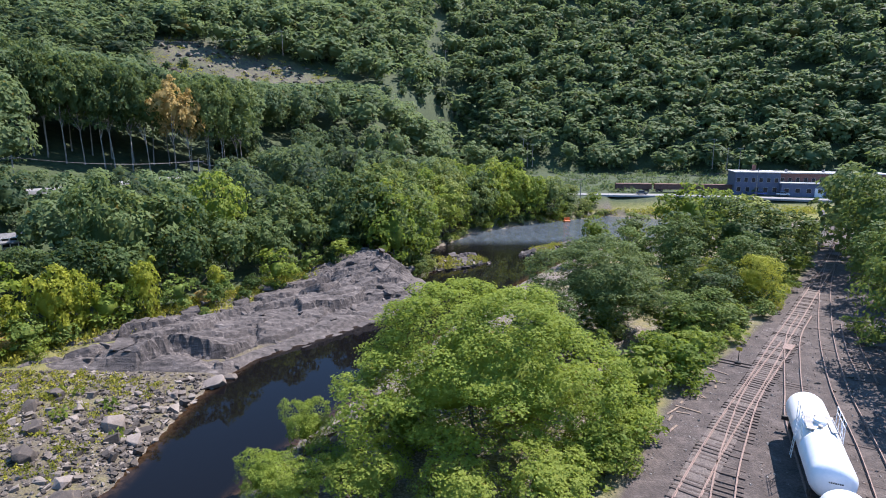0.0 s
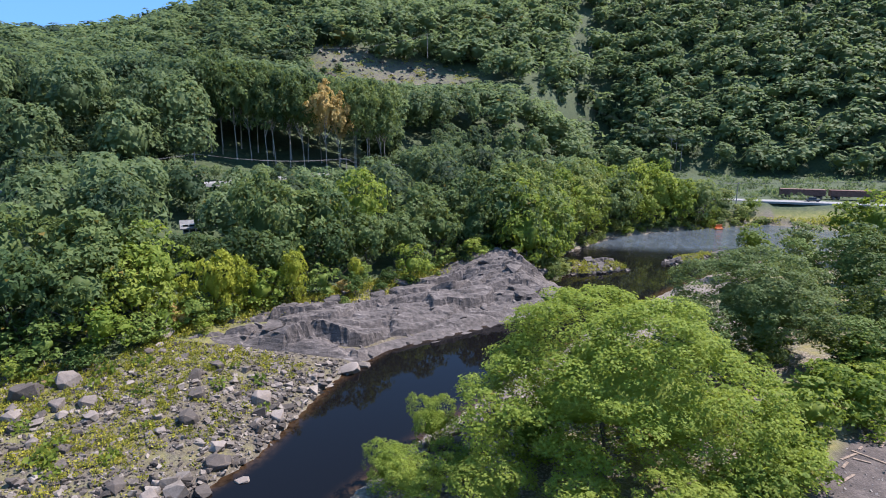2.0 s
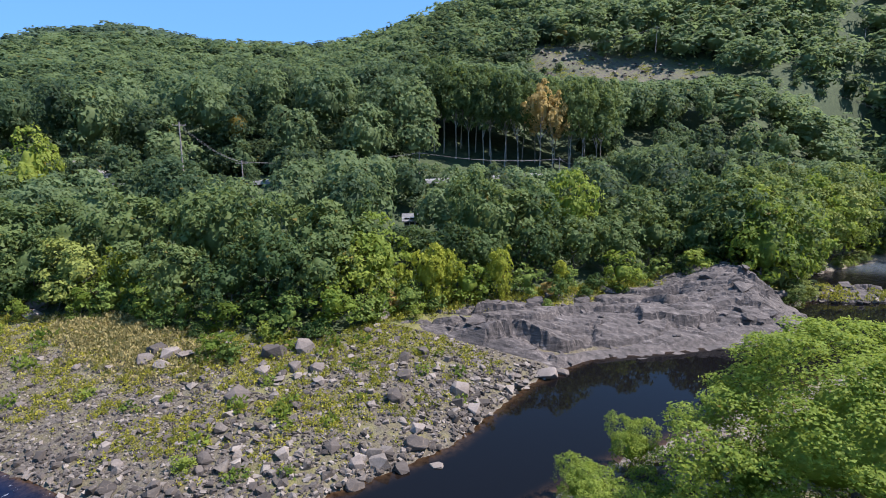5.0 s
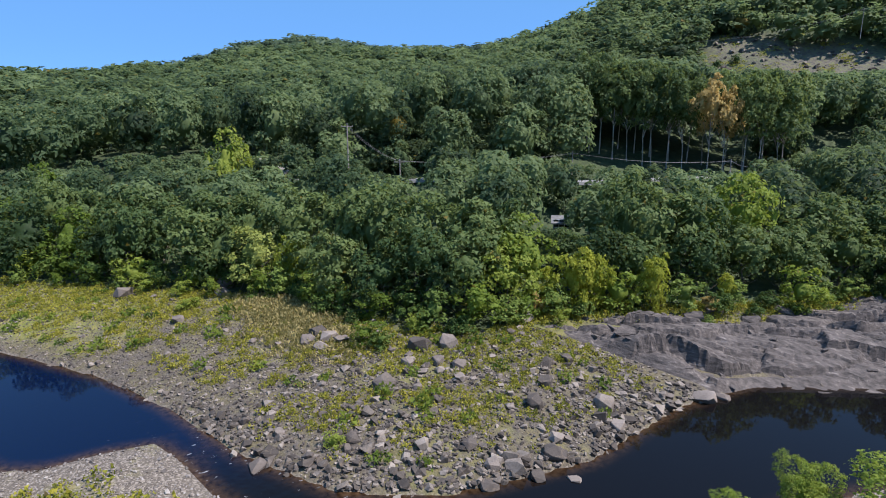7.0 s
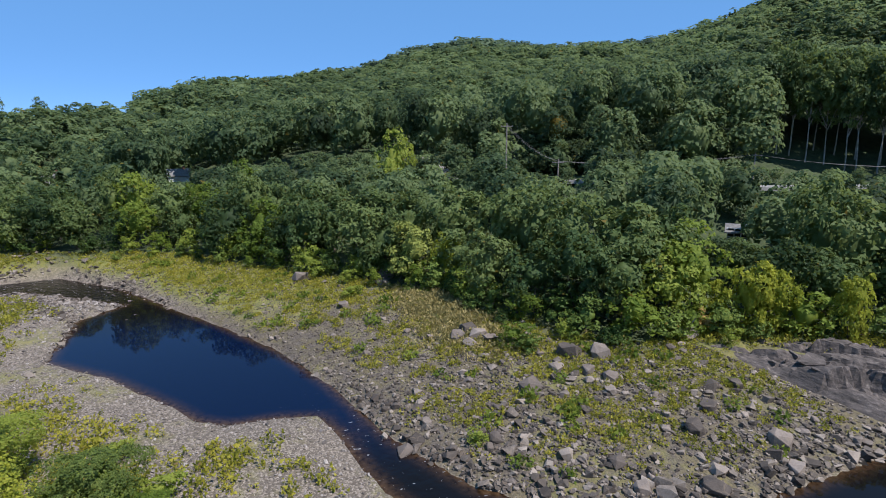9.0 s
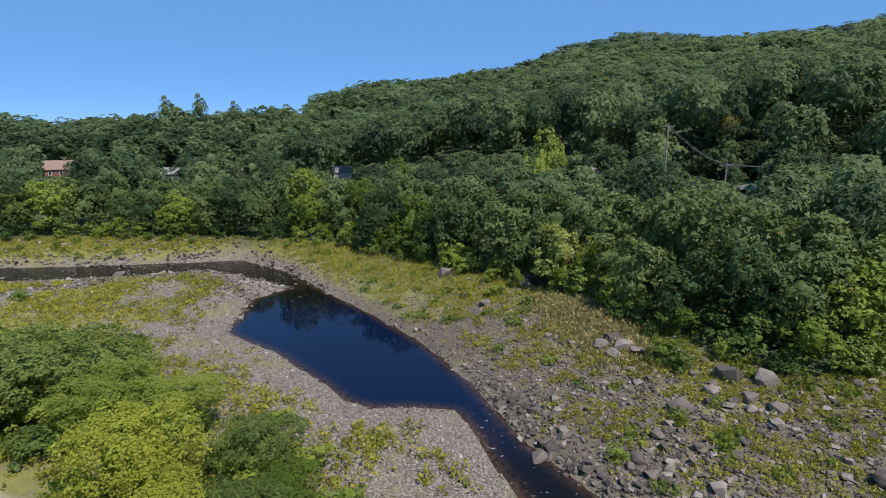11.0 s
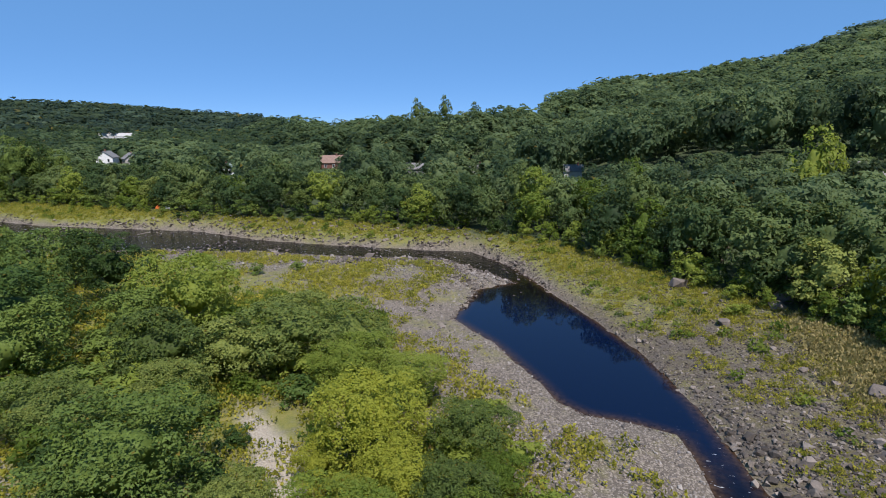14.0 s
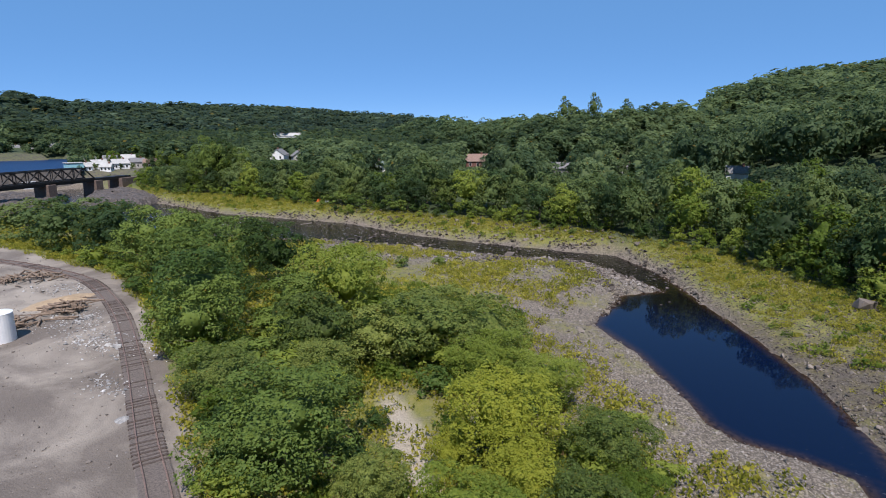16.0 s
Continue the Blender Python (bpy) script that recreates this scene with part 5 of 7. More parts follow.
def tufts(name, x, y, size, material, label, blades, spread, upright, seed, z=None):
    rng = np.random.default_rng(seed)
    templates = [tuft_arrays(seed * 50 + k, blades, spread, upright) for k in range(8)]
    places = np.stack([x, y, height(x, y) if z is None else z], 1)
    scales = np.stack([size, size * rng.uniform(0.75, 1.2, len(x))], 1)
    tint = np.clip(0.5 + 0.3 * fbm(x, y, 14, 2, 12) + rng.normal(0, 0.2, len(x)), 0, 1)
    v, f, t = merged(templates, rng.integers(0, 8, len(x)), places, scales, rng.uniform(0, 6.28, len(x)), tint)
    return tagged(new(name, mesh_of(name, v, f, material, False, tint=t)), label, "plants", kind="stuff")


def ground_cover():
    rng = np.random.default_rng(61)
    bank = FAR_SHORE[1:19] + [(-28, 65), (-50, 62)] + WOOD_EDGE[1:14][::-1]
    x, y = random_in(rng, bank, 40000)
    wet, far = -inside_distance(RIVER, x, y), -inside_distance(FAR_SIDE, x, y)
    patchy = 0.55 * fbm(x, y, 4.5, 3, 14) + 0.75 * fbm(x, y, 1.7, 2, 44)
    share = smooth(1.0, 7, wet) * smooth(0.06, 0.28, patchy + 0.17 + 0.5 * smooth(14, 2, far) + 0.55 * smooth(-88, -110, x) * smooth(4, 10, wet))
    m = (rng.random(len(x)) < share * 0.8) & (inside_distance(LEDGE, x, y) < 0)
    tufts("weeds", x[m], y[m], rng.uniform(0.45, 1.05, m.sum()), WEED, "yellow-green weeds growing between the stones", 19, 0.5, 0.45, 2)
    # larger leafy weeds that stand out one by one
    x, y = random_in(rng, bank, 330)
    wet = -inside_distance(RIVER, x, y)
    m = (wet > 2.5) & (inside_distance(LEDGE, x, y) < -0.5) & (fbm(x, y, 8, 2, 45) > -0.3)
    tufts("tall_weeds", x[m], y[m], rng.uniform(1.1, 2.3, m.sum()), BUSHY, "bright green leafy weeds among the stones", 60, 0.55, 0.4, 8)
    x, y = -75 + rng.normal(0, 7.0, 1500), 33.5 + rng.normal(0, 2.6, 1500)
    m = (inside_distance(FAR_BANK, x, y) > 0.5)
    tufts("dry_grass", x[m], y[m], rng.uniform(0.8, 1.6, m.sum()), DRY, "tan dry grass on the upper bank", 22, 0.5, 0.7, 9)
    bar = NEAR_SHORE[12:33] + YARD_EDGE[1:8]
    x, y = random_in(rng, bar, 34000)
    wet, yard = -inside_distance(RIVER, x, y), -inside_distance(YARD, x, y)
    patchy = fbm(x, y, 8, 3, 15)
    share = smooth(1.5, 11, wet) * smooth(-0.25, 0.4, patchy + 0.22)
    m = rng.random(len(x)) < share * 0.62
    tufts("bank_weeds", x[m], y[m], rng.uniform(0.7, 1.7, m.sum()), WEED, "yellow-green weeds and grass on the gravel bank", 18, 0.55, 0.5, 3)
    x, y = random_in(rng, [(-27, -27), (-31, -8), (-44, -4), (-58, -18), (-82, -30), (-84, -52), (-68, -66), (-50, -62), (-38, -50)], 3400)
    m = (inside_distance(SAND_STRIP, x, y) < -0.4) & (fbm(x, y, 6, 2, 71) > -0.25) & (inside_distance(RIVER, x, y) < -10) & (inside_distance(YARD, x, y) < -2)
    tufts("undergrowth", x[m], y[m], rng.uniform(0.7, 1.7, m.sum()), BUSHY, "leafy green undergrowth between the bank trees", 30, 0.6, 0.5, 19)
    x, y = random_in(rng, LEDGE + [], 4200)
    far = -inside_distance(FAR_SIDE, x, y)
    m = rng.random(len(x)) < 0.8 * smooth(5.5, 0.5, far)
    tufts("ledge_grass", x[m], y[m], rng.uniform(0.8, 1.6, m.sum()), WEED, "grass along the top of the rock ledge", 22, 0.55, 0.55, 4)
    for k, islet in enumerate(ISLETS):
        x, y = random_in(rng, islet, 420)
        m = (inside_distance(islet, x, y) > 1.2) & (fbm(x, y, 4, 2, 40 + k) > -0.05)
        tufts("islet_grass", x[m], y[m], rng.uniform(0.7, 1.5, m.sum()), WEED, "grass and weeds on a low rock islet", 20, 0.5, 0.5, 30 + k, 1.6 * smooth(0, 5.0, inside_distance(islet, x[m], y[m])))
        x, y = random_in(rng, islet, 70)
        stones("islet_stones", x, y, 1.55 * smooth(0, 5.0, inside_distance(islet, x, y)) - 0.15, rng.uniform(0.5, 1.5, len(x)), ROCK, "loose rocks on a low islet", 9, 33 + k)
    # scrub on the flat behind the road
    x, y = random_in(rng, [(62, 226), (160, 206), (330, 160), (420, 330), (60, 360), (20, 330), (10, 250)], 1700)
    m = inside_distance(FAR_SIDE, x, y) > 12
    tufts("scrub", x[m], y[m], rng.uniform(1.6, 4.2, m.sum()), WOODS, "low green scrub on the flat below the hill", 40, 0.75, 0.35, 5)
    b, r = rng.uniform(10.5, 27, 420), rng.uniform(296, 346, 420)
    x, y = at_many(b, r)
    m = fbm(x, y, 10, 2, 66) > -0.1
    tufts("knoll_grass", x[m], y[m], rng.uniform(1.0, 2.6, m.sum()), WEED, "yellow-green grass and brush on the cleared knoll", 40, 0.8, 0.4, 17)
    x, y = at_many(rng.uniform(11, 26, 170), rng.uniform(312, 346, 170))
    stones("knoll_rocks", x, y, height(x, y), rng.uniform(0.8, 3.2, len(x)), ROCK, "dark broken rock on the cleared knoll", 10, 67)
    x, y = random_in(rng, [(30, 196), (62, 211), (110, 207), (160, 190), (160, 186), (108, 196), (62, 208), (34, 190)], 500)
    tufts("road_bank", x, y, rng.uniform(0.8, 2.2, len(x)), WEED, "grass and weeds on the bank below the road", 40, 0.7, 0.45, 6)


ground_cover()


# ---- the rail yard ----
RUST_STEEL = surface("rusty_rail", (0.105, 0.066, 0.052), (0.27, 0.185, 0.15), 6, 0.6, 0.2)
SLEEPER = surface("old_sleeper", (0.028, 0.021, 0.018), (0.105, 0.076, 0.062), 5, 0.9)
WHITE_PAINT = surface("white_tank_paint", (0.70, 0.71, 0.73), (0.84, 0.84, 0.84), 0.8, 0.35, bump=0.03)
BLACK_STEEL = surface("black_steel", (0.008, 0.008, 0.009), (0.035, 0.032, 0.03), 4, 0.6, 0.3)
GREY_STEEL = surface("grey_steel", (0.16, 0.16, 0.16), (0.34, 0.33, 0.32), 4, 0.5, 0.6)
BALLAST = surface("red_ballast", (0.070, 0.056, 0.049), (0.190, 0.156, 0.136), 5, 0.95, bump=0.8, distance=0.05)


def offset_line(points, off):
    out = []
    for k, p in enumerate(points):
        a, b = points[max(k - 1, 0)], points[min(k + 1, len(points) - 1)]
        d = Vector((b[0] - a[0], b[1] - a[1])).normalized()
        out.append((p[0] - d.y * off, p[1] + d.x * off))
    return out


def curve_points(points, step):
    """A smooth line through the points, at even steps."""
    p = [Vector((*q, 0)) for q in points]
    p = [p[0] * 2 - p[1]] + p + [p[-1] * 2 - p[-2]]
    fine = []
    for a, b, c, d in zip(p, p[1:], p[2:], p[3:]):
        for k in range(24):
            s = k / 24
            fine.append(0.5 * (2 * b + (c - a) * s + (2 * a - 5 * b + 4 * c - d) * s * s + (3 * b - a - 3 * c + d) * s ** 3))
    fine.append(p[-2])
    out, left = [fine[0][:2]], step
    for a, b in zip(fine, fine[1:]):
        length = (b - a).length
        while left <= length:
            out.append(a.lerp(b, left / length)[:2])
            left += step
        left -= length
    return out


def swept(line, profile, z):
    """A bar of that profile (across, up) along a line."""
    bm = bmesh.new()
    rings = []
    for k, (x, y) in enumerate(line):
        a, b = line[max(k - 1, 0)], line[min(k + 1, len(line) - 1)]
        d = Vector((b[0] - a[0], b[1] - a[1])).normalized()
        rings.append([bm.verts.new((x - d.y * u, y + d.x * u, z + v)) for u, v in profile])
    n = len(profile)
    for r, s in zip(rings, rings[1:]):
        for k in range(n):
            bm.faces.new((r[k], r[(k + 1) % n], s[(k + 1) % n], s[k]))
    bm.faces.new(rings[0][::-1])
    bm.faces.new(rings[-1])
    return bm


RAIL = [(-0.075, 0), (0.075, 0), (0.075, 0.02), (0.018, 0.04), (0.018, 0.12), (0.038, 0.125), (0.038, 0.17), (-0.038, 0.17), (-0.038, 0.125), (-0.018, 0.12), (-0.018, 0.04), (-0.075, 0.02)]
bm = boxed(-1.3, -0.115, -0.12, 1.3, 0.115, 0.06, bevel=0.015)
SLEEPER_MESH = bpy.data.meshes.new("sleeper")
bm.to_mesh(SLEEPER_MESH)
bm.free()
SLEEPER_MESH.materials.append(SLEEPER)


def track(points, label, ballast=True, seed=0, gap=0.0, most=260, lift=0.0, buried=2.0):
    rng = np.random.default_rng(seed)
    line = curve_points(points, 0.6)
    ob = thing("railway_track", pose(0, 0, 0), label, "railway track", "tracks of the yard")
    if ballast:
        part("ballast", swept(line[::2], [(-1.6, -0.3), (1.6, -0.3), (1.15, 0.0), (-1.15, 0.0)], YARD_Z + 0.05 + 0.006 * seed), BALLAST, ob, "reddish crushed-stone ballast")
    for off in (-0.7525, 0.7525):
        part("rail", swept(offset_line(line[::2], off), RAIL, YARD_Z + 0.07), RUST_STEEL, ob, "rusty steel rail")
    for k, (x, y) in enumerate(line[:most]):
        if rng.random() < gap or math.sin(k * 0.19 + 1.1) + 0.7 * math.sin(k * 0.083) > buried and rng.random() < 0.88:
            continue
        a, b = line[max(k - 1, 0)], line[min(k + 1, len(line) - 1)]
        s = part("sleeper", SLEEPER_MESH, None, ob)
        s.matrix_world = pose(x, y, YARD_Z + lift + float(rng.uniform(-0.05, 0.03)), 0, 0, math.degrees(math.atan2(b[1] - a[1], b[0] - a[0])) + 90 + float(rng.normal(0, 1.5)))
    return ob


track([(8, 22), (17.3, 34.8), (25, 44.5), (33, 54), (42, 65), (50.4, 75), (66, 93.8), (77, 107), (111, 150)], "rusty siding that curves into the main line", seed=1, gap=0.32, lift=0.055)
track([(12, 20), (19.8, 34.8), (25.8, 44.0), (30.5, 50.5), (36.5, 57.5), (43, 64.8)], "rusty track on dark wooden sleepers, joined by a switch", False, seed=2, gap=0.2, lift=0.03)
track([(16.4, 12.6), (21.8, 24.35), (27.8, 37.3), (31.5, 45.3), (34.5, 50.3), (39.0, 57.8), (45, 67.1), (52, 75.6)], "rusty track under the white tank wagons", False, seed=3, gap=0.7, lift=-0.03)
track([(22, 18), (33.2, 38), (40, 51.7), (48.5, 66.1), (58, 80.4), (66, 92), (77, 106.8)], "rusty outer track with worn sleepers", False, seed=4, gap=0.85, lift=-0.03)
track([(44.2, 53.4), (49, 62), (55, 71.5)], "short rusty siding in the weeds", False, seed=5, gap=0.5)
track([(-12, -14), (-21.9, -32.6), (-25.1, -39), (-30.2, -48.5), (-34.6, -56.8), (-42.6, -73), (-48.4, -87.8), (-51.6, -100), (-52.2, -112), (-51.0, -128), (-46, -150)], "rusty single track that curves past the bare yard", seed=6, gap=0.25, lift=0.07, buried=0.1)
# a crossing of loose rails lying by the outer track
frog = boxed(-1.1, -0.5, 0.0, 1.1, 0.5, 0.06, bevel=0.02)
ob = tagged(new("switch_plate", part("plate", frog, RUST_STEEL, None).data), "rusty steel plate of a track switch", "switch")
bpy.data.objects.remove(bpy.data.objects["plate"])
ob.matrix_world = pose(41.6, 62.8, YARD_Z + 0.2, 0, 0, 52)


def switch_stand(x, y, turn):
    ob = thing("switch_stand", pose(x, y, YARD_Z, 0, 0, turn), "black switch stand with a yellow target beside the track", "switch stand", "switch stands")
    part("mast", rodded((0, 0, 0.1), (0, 0, 1.7), 0.05, 0.035), BLACK_STEEL, ob)
    part("base", boxed(-0.3, -0.3, 0.0, 0.3, 0.3, 0.35, bevel=0.05), BLACK_STEEL, ob)
    part("target", boxed(-0.3, -0.02, 1.6, 0.3, 0.02, 2.0, bevel=0.01), YELLOW_PAINT, ob, "yellow metal target")
    for k in (-0.45, 0.45):
        part("tie", boxed(-2.0, k - 0.12, -0.02, 1.6, k + 0.12, 0.12, bevel=0.02), SLEEPER, ob, "long dark timber")


YELLOW_PAINT = surface("yellow_paint", (0.50, 0.32, 0.02), (0.65, 0.45, 0.04), 3, 0.5)
switch_stand(33.1, 58.1, -35)
switch_stand(47.5, 77.0, -40)


def tank_wagon(x, y, turn):
    """A white tank wagon, 14 m over its frame, its tank on saddles."""
    ob = thing("tank_wagon", pose(x, y, YARD_Z + 0.24, 0, 0, turn), "white railway tank wagon with black running gear", "tank wagon", "tank wagons")
    bm = bmesh.new()
    rings, sides, c = [], 40, 2.7
    prof = [(-6.2, 0.0), (-6.17, 0.5), (-6.07, 0.88), (-5.9, 1.15), (-5.68, 1.32), (-5.4, 1.4), (-1.7, 1.4), (-1.68, 1.415), (-1.6, 1.415), (-1.58, 1.4),
            (1.58, 1.4), (1.6, 1.415), (1.68, 1.415), (1.7, 1.4), (5.4, 1.4), (5.68, 1.32), (5.9, 1.15), (6.07, 0.88), (6.17, 0.5), (6.2, 0.0)]
    for px, pr in prof[1:-1]:
        rings.append([bm.verts.new((px, math.cos(a) * pr, c + math.sin(a) * pr)) for a in (k * math.tau / sides for k in range(sides))])
    ends = [bm.verts.new((-6.2, 0, c)), bm.verts.new((6.2, 0, c))]
    for p, q in zip(rings, rings[1:]):
        for k in range(sides):
            bm.faces.new((p[k], q[k], q[(k + 1) % sides], p[(k + 1) % sides]))
    for k in range(sides):
        bm.faces.new((ends[0], rings[0][k], rings[0][(k + 1) % sides]))
        bm.faces.new((ends[1], rings[-1][(k + 1) % sides], rings[-1][k]))
    for f in bm.faces:
        f.smooth = True
    part("tank", bm, WHITE_PAINT, ob)
    dome = rodded((0, 0, 3.9), (0, 0, 4.32), 0.42, 0.42, sides=20)
    rod(dome, (0, 0, 4.32), (0, 0, 4.4), 0.47, 0.42, sides=20)
    part("manway", dome, WHITE_PAINT, ob)
    for k in (-0.85, 0.8):
        valve = rodded((k, 0.1, 3.95), (k, 0.1, 4.3), 0.16, 0.16, sides=12)
        rod(valve, (k - 0.2, 0.1, 4.2), (k + 0.2, 0.1, 4.2), 0.04, sides=8)
        part("valve", valve, GREY_STEEL, ob, "grey steel valve")
    part("walkway", boxed(-1.3, -1.0, 4.08, 1.3, -0.5, 4.13, bevel=0.01), GREY_STEEL, ob, "grey grating walkway")
    part("walkway", boxed(-1.3, 0.5, 4.08, 1.3, 1.0, 4.13, bevel=0.01), GREY_STEEL, ob, "grey grating walkway")
    for side in (-1.25, 1.25):
        bm = bmesh.new()
        for k in (-1.3, -0.45, 0.45, 1.3):
            rod(bm, (k, side, 3.4), (k, side, 5.05), 0.025, sides=6)
        for h in (4.6, 5.05):
            rod(bm, (-1.3, side, h), (1.3, side, h), 0.025, sides=6)
        part("guard_rail", bm, WHITE_PAINT, ob)
        bm = bmesh.new()
        for k in (-0.25, 0.25):
            rod(bm, (k, side * 1.24, 1.0), (k, side * 1.08, 4.3), 0.025, sides=6)
        for h in range(9):
            rod(bm, (-0.25, side * (1.24 - 0.018 * h), 1.1 + 0.36 * h), (0.25, side * (1.24 - 0.018 * h), 1.1 + 0.36 * h), 0.018, sides=5)
        part("ladder", bm, WHITE_PAINT, ob)
    bm = boxed(-6.75, -0.35, 0.75, 6.75, 0.35, 1.1, bevel=0.03)
    for k in (-6.65, 6.65):
        box(bm, k - 0.12, -1.4, 0.8, k + 0.12, 1.4, 1.15, bevel=0.02)
    part("underframe", bm, BLACK_STEEL, ob)
    for k in (-4.8, 4.8):
        part("saddle", boxed(k - 0.3, -1.1, 1.0, k + 0.3, 1.1, 1.5, bevel=0.04), BLACK_STEEL, ob)
        bm = boxed(k - 1.2, -0.98, 0.4, k + 1.2, -0.84, 0.72, bevel=0.04)
        box(bm, k - 1.2, 0.84, 0.4, k + 1.2, 0.98, 0.72, bevel=0.04)
        box(bm, k - 0.2, -0.95, 0.45, k + 0.2, 0.95, 0.8, bevel=0.03)
        bogie = part("bogie", bm, BLACK_STEEL, ob)
        for dx in (-0.85, 0.85):
            for side in (-0.75, 0.75):
                wheel = rodded((k + dx, side - 0.065, 0.42), (k + dx, side + 0.065, 0.42), 0.42, 0.42, sides=24)
                part("wheel", wheel, RUST_STEEL, bogie, "rusty steel wheel")
            part("axle", rodded((k + dx, -0.75, 0.42), (k + dx, 0.75, 0.42), 0.08), BLACK_STEEL, bogie)
    for end in (-1, 1):
        part("coupler", boxed(min(end * 6.75, end * 7.15), -0.14, 0.72, max(end * 6.75, end * 7.15), 0.14, 1.02, bevel=0.04), BLACK_STEEL, ob)
        bm = bmesh.new()
        for side in (-1.35, 1.35):
            rod(bm, (end * 6.65, side, 0.8), (end * 6.65, side, 2.1), 0.02, sides=6)
        rod(bm, (end * 6.65, -1.35, 2.1), (end * 6.65, 1.35, 2.1), 0.02, sides=6)
        part("grab_iron", bm, BLACK_STEEL, ob)
        bm = bmesh.new()
        for k in range(7):                      # unreadable lettering on the tank's end
            box(bm, end * 6.19 - 0.006, -0.42 + 0.12 * k, 2.9, end * 6.19 + 0.006, -0.34 + 0.12 * k, 3.0)
        part("lettering", bm, BLACK_STEEL, ob, "small dark lettering")
    return ob


tank_wagon(27.8, 37.3, 65.2)
tank_wagon(21.8, 24.35, 65.2)

# scrap timber, logs and shed in the bare yard
TIMBER = surface("grey_timber", (0.085, 0.060, 0.045), (0.30, 0.22, 0.16), 3, 0.9, bump=0.5)
SAWDUST = surface("sawdust", (0.26, 0.185, 0.11), (0.42, 0.31, 0.20), 1.5, 0.95, bump=0.4)
STONE_DUST = surface("crushed_stone", (0.14, 0.135, 0.13), (0.36, 0.35, 0.34), 2.5, 0.95, bump=0.6, distance=0.04)


def log_pile(x, y, wide, high, count, seed, label):
    rng = np.random.default_rng(seed)
    ob = thing("log_pile", pose(x, y, YARD_Z, 0, 0, float(rng.uniform(0, 180))), label, "log pile", "timber heaps")
    for k in range(count):
        a, px, py = rng.normal(0.4, 0.55), rng.normal() * wide * 0.28, rng.normal() * wide * 0.28
        h = 0.15 + max(0.0, high * (1 - math.hypot(px, py) / (wide * 0.62)) * rng.uniform(0.3, 1))
        half, r = rng.uniform(0.9, 2.0), rng.uniform(0.08, 0.17)
        d = (math.cos(a) * half, math.sin(a) * half, rng.normal() * 0.18)
        part("log", rodded((px - d[0], py - d[1], max(h - d[2], r)), (px + d[0], py + d[1], max(h + d[2], r)), r, r * 0.8, sides=7), TIMBER, ob)


log_pile(-40.6, -83.5, 6.0, 1.4, 70, 1, "heap of old timbers and sleepers in the bare yard")
log_pile(-46.5, -109, 8.0, 1.2, 60, 2, "heap of grey timbers at the edge of the yard")
log_pile(-33.5, -82.5, 5.0, 1.2, 40, 3, "heap of dark sleepers behind a white tank")


STONE_CHIP = rock_material("stone_chip", (0.14, 0.135, 0.13), (0.33, 0.32, 0.31), (0.58, 0.56, 0.54), "attribute")


def low_mound(name, x, y, wide, deep, high, material, label, seed):
    v, gx = [], np.linspace(-1, 1, 25)
    X, Y = np.meshgrid(gx, gx)
    d = np.hypot(X, Y)
    Z = high * smooth(1.0, 0.1, d + 0.25 * fbm(X * 3, Y * 3, 1.6, 3, seed)) * (0.75 + 0.5 * fbm(X * 5, Y * 5, 1.5, 3, seed + 1)) - 0.03
    i, j = np.meshgrid(np.arange(24), np.arange(24), indexing="ij")
    a = i * 25 + j
    me = mesh_of(name, np.stack([X.ravel() * wide, Y.ravel() * deep, Z.ravel()], 1), np.stack([a, a + 1, a + 26, a + 25], -1).reshape(-1, 4), material, True)
    ob = new(name, me)
    ob.matrix_world = pose(x, y, YARD_Z + 0.02)
    return tagged(ob, label, "heap", "heaps in the yard")


low_mound("sawdust_mound", -42.5, -89.5, 5.5, 3.2, 0.6, SAWDUST, "flat heap of pale brown sawdust", 3)
low_mound("stone_mound", -26.8, -45.5, 0.9, 0.7, 0.3, STONE_DUST, "small spill of pale stone in the yard", 5)
rng = np.random.default_rng(77)
for cx, cy, wide, deep, count in ((-36.5, -66, 2.6, 8.0, 900), (-39.5, -78, 3.2, 4.0, 500), (-30, -53, 1.6, 4.0, 220), (-47, -97, 3.0, 4.0, 200)):
    x, y = cx + rng.normal(0, wide * 0.6, count), cy + rng.normal(0, deep * 0.6, count)
    stones("stone_spill", x, y, np.full(count, YARD_Z), np.exp(rng.normal(-1.75, 0.5, count)), STONE_CHIP, "loose pale broken stones beside the track", 7, 20 + count)
ob = thing("storage_tank", pose(-30.3, -78.0, YARD_Z), "upright white steel storage tank standing in the yard", "storage tank")
part("shell", rodded((0, 0, 0), (0, 0, 3.6), 1.7, 1.7, sides=36), WHITE_PAINT, ob)
part("roof", rodded((0, 0, 3.6), (0, 0, 4.0), 1.72, 0.25, sides=36), WHITE_PAINT, ob)


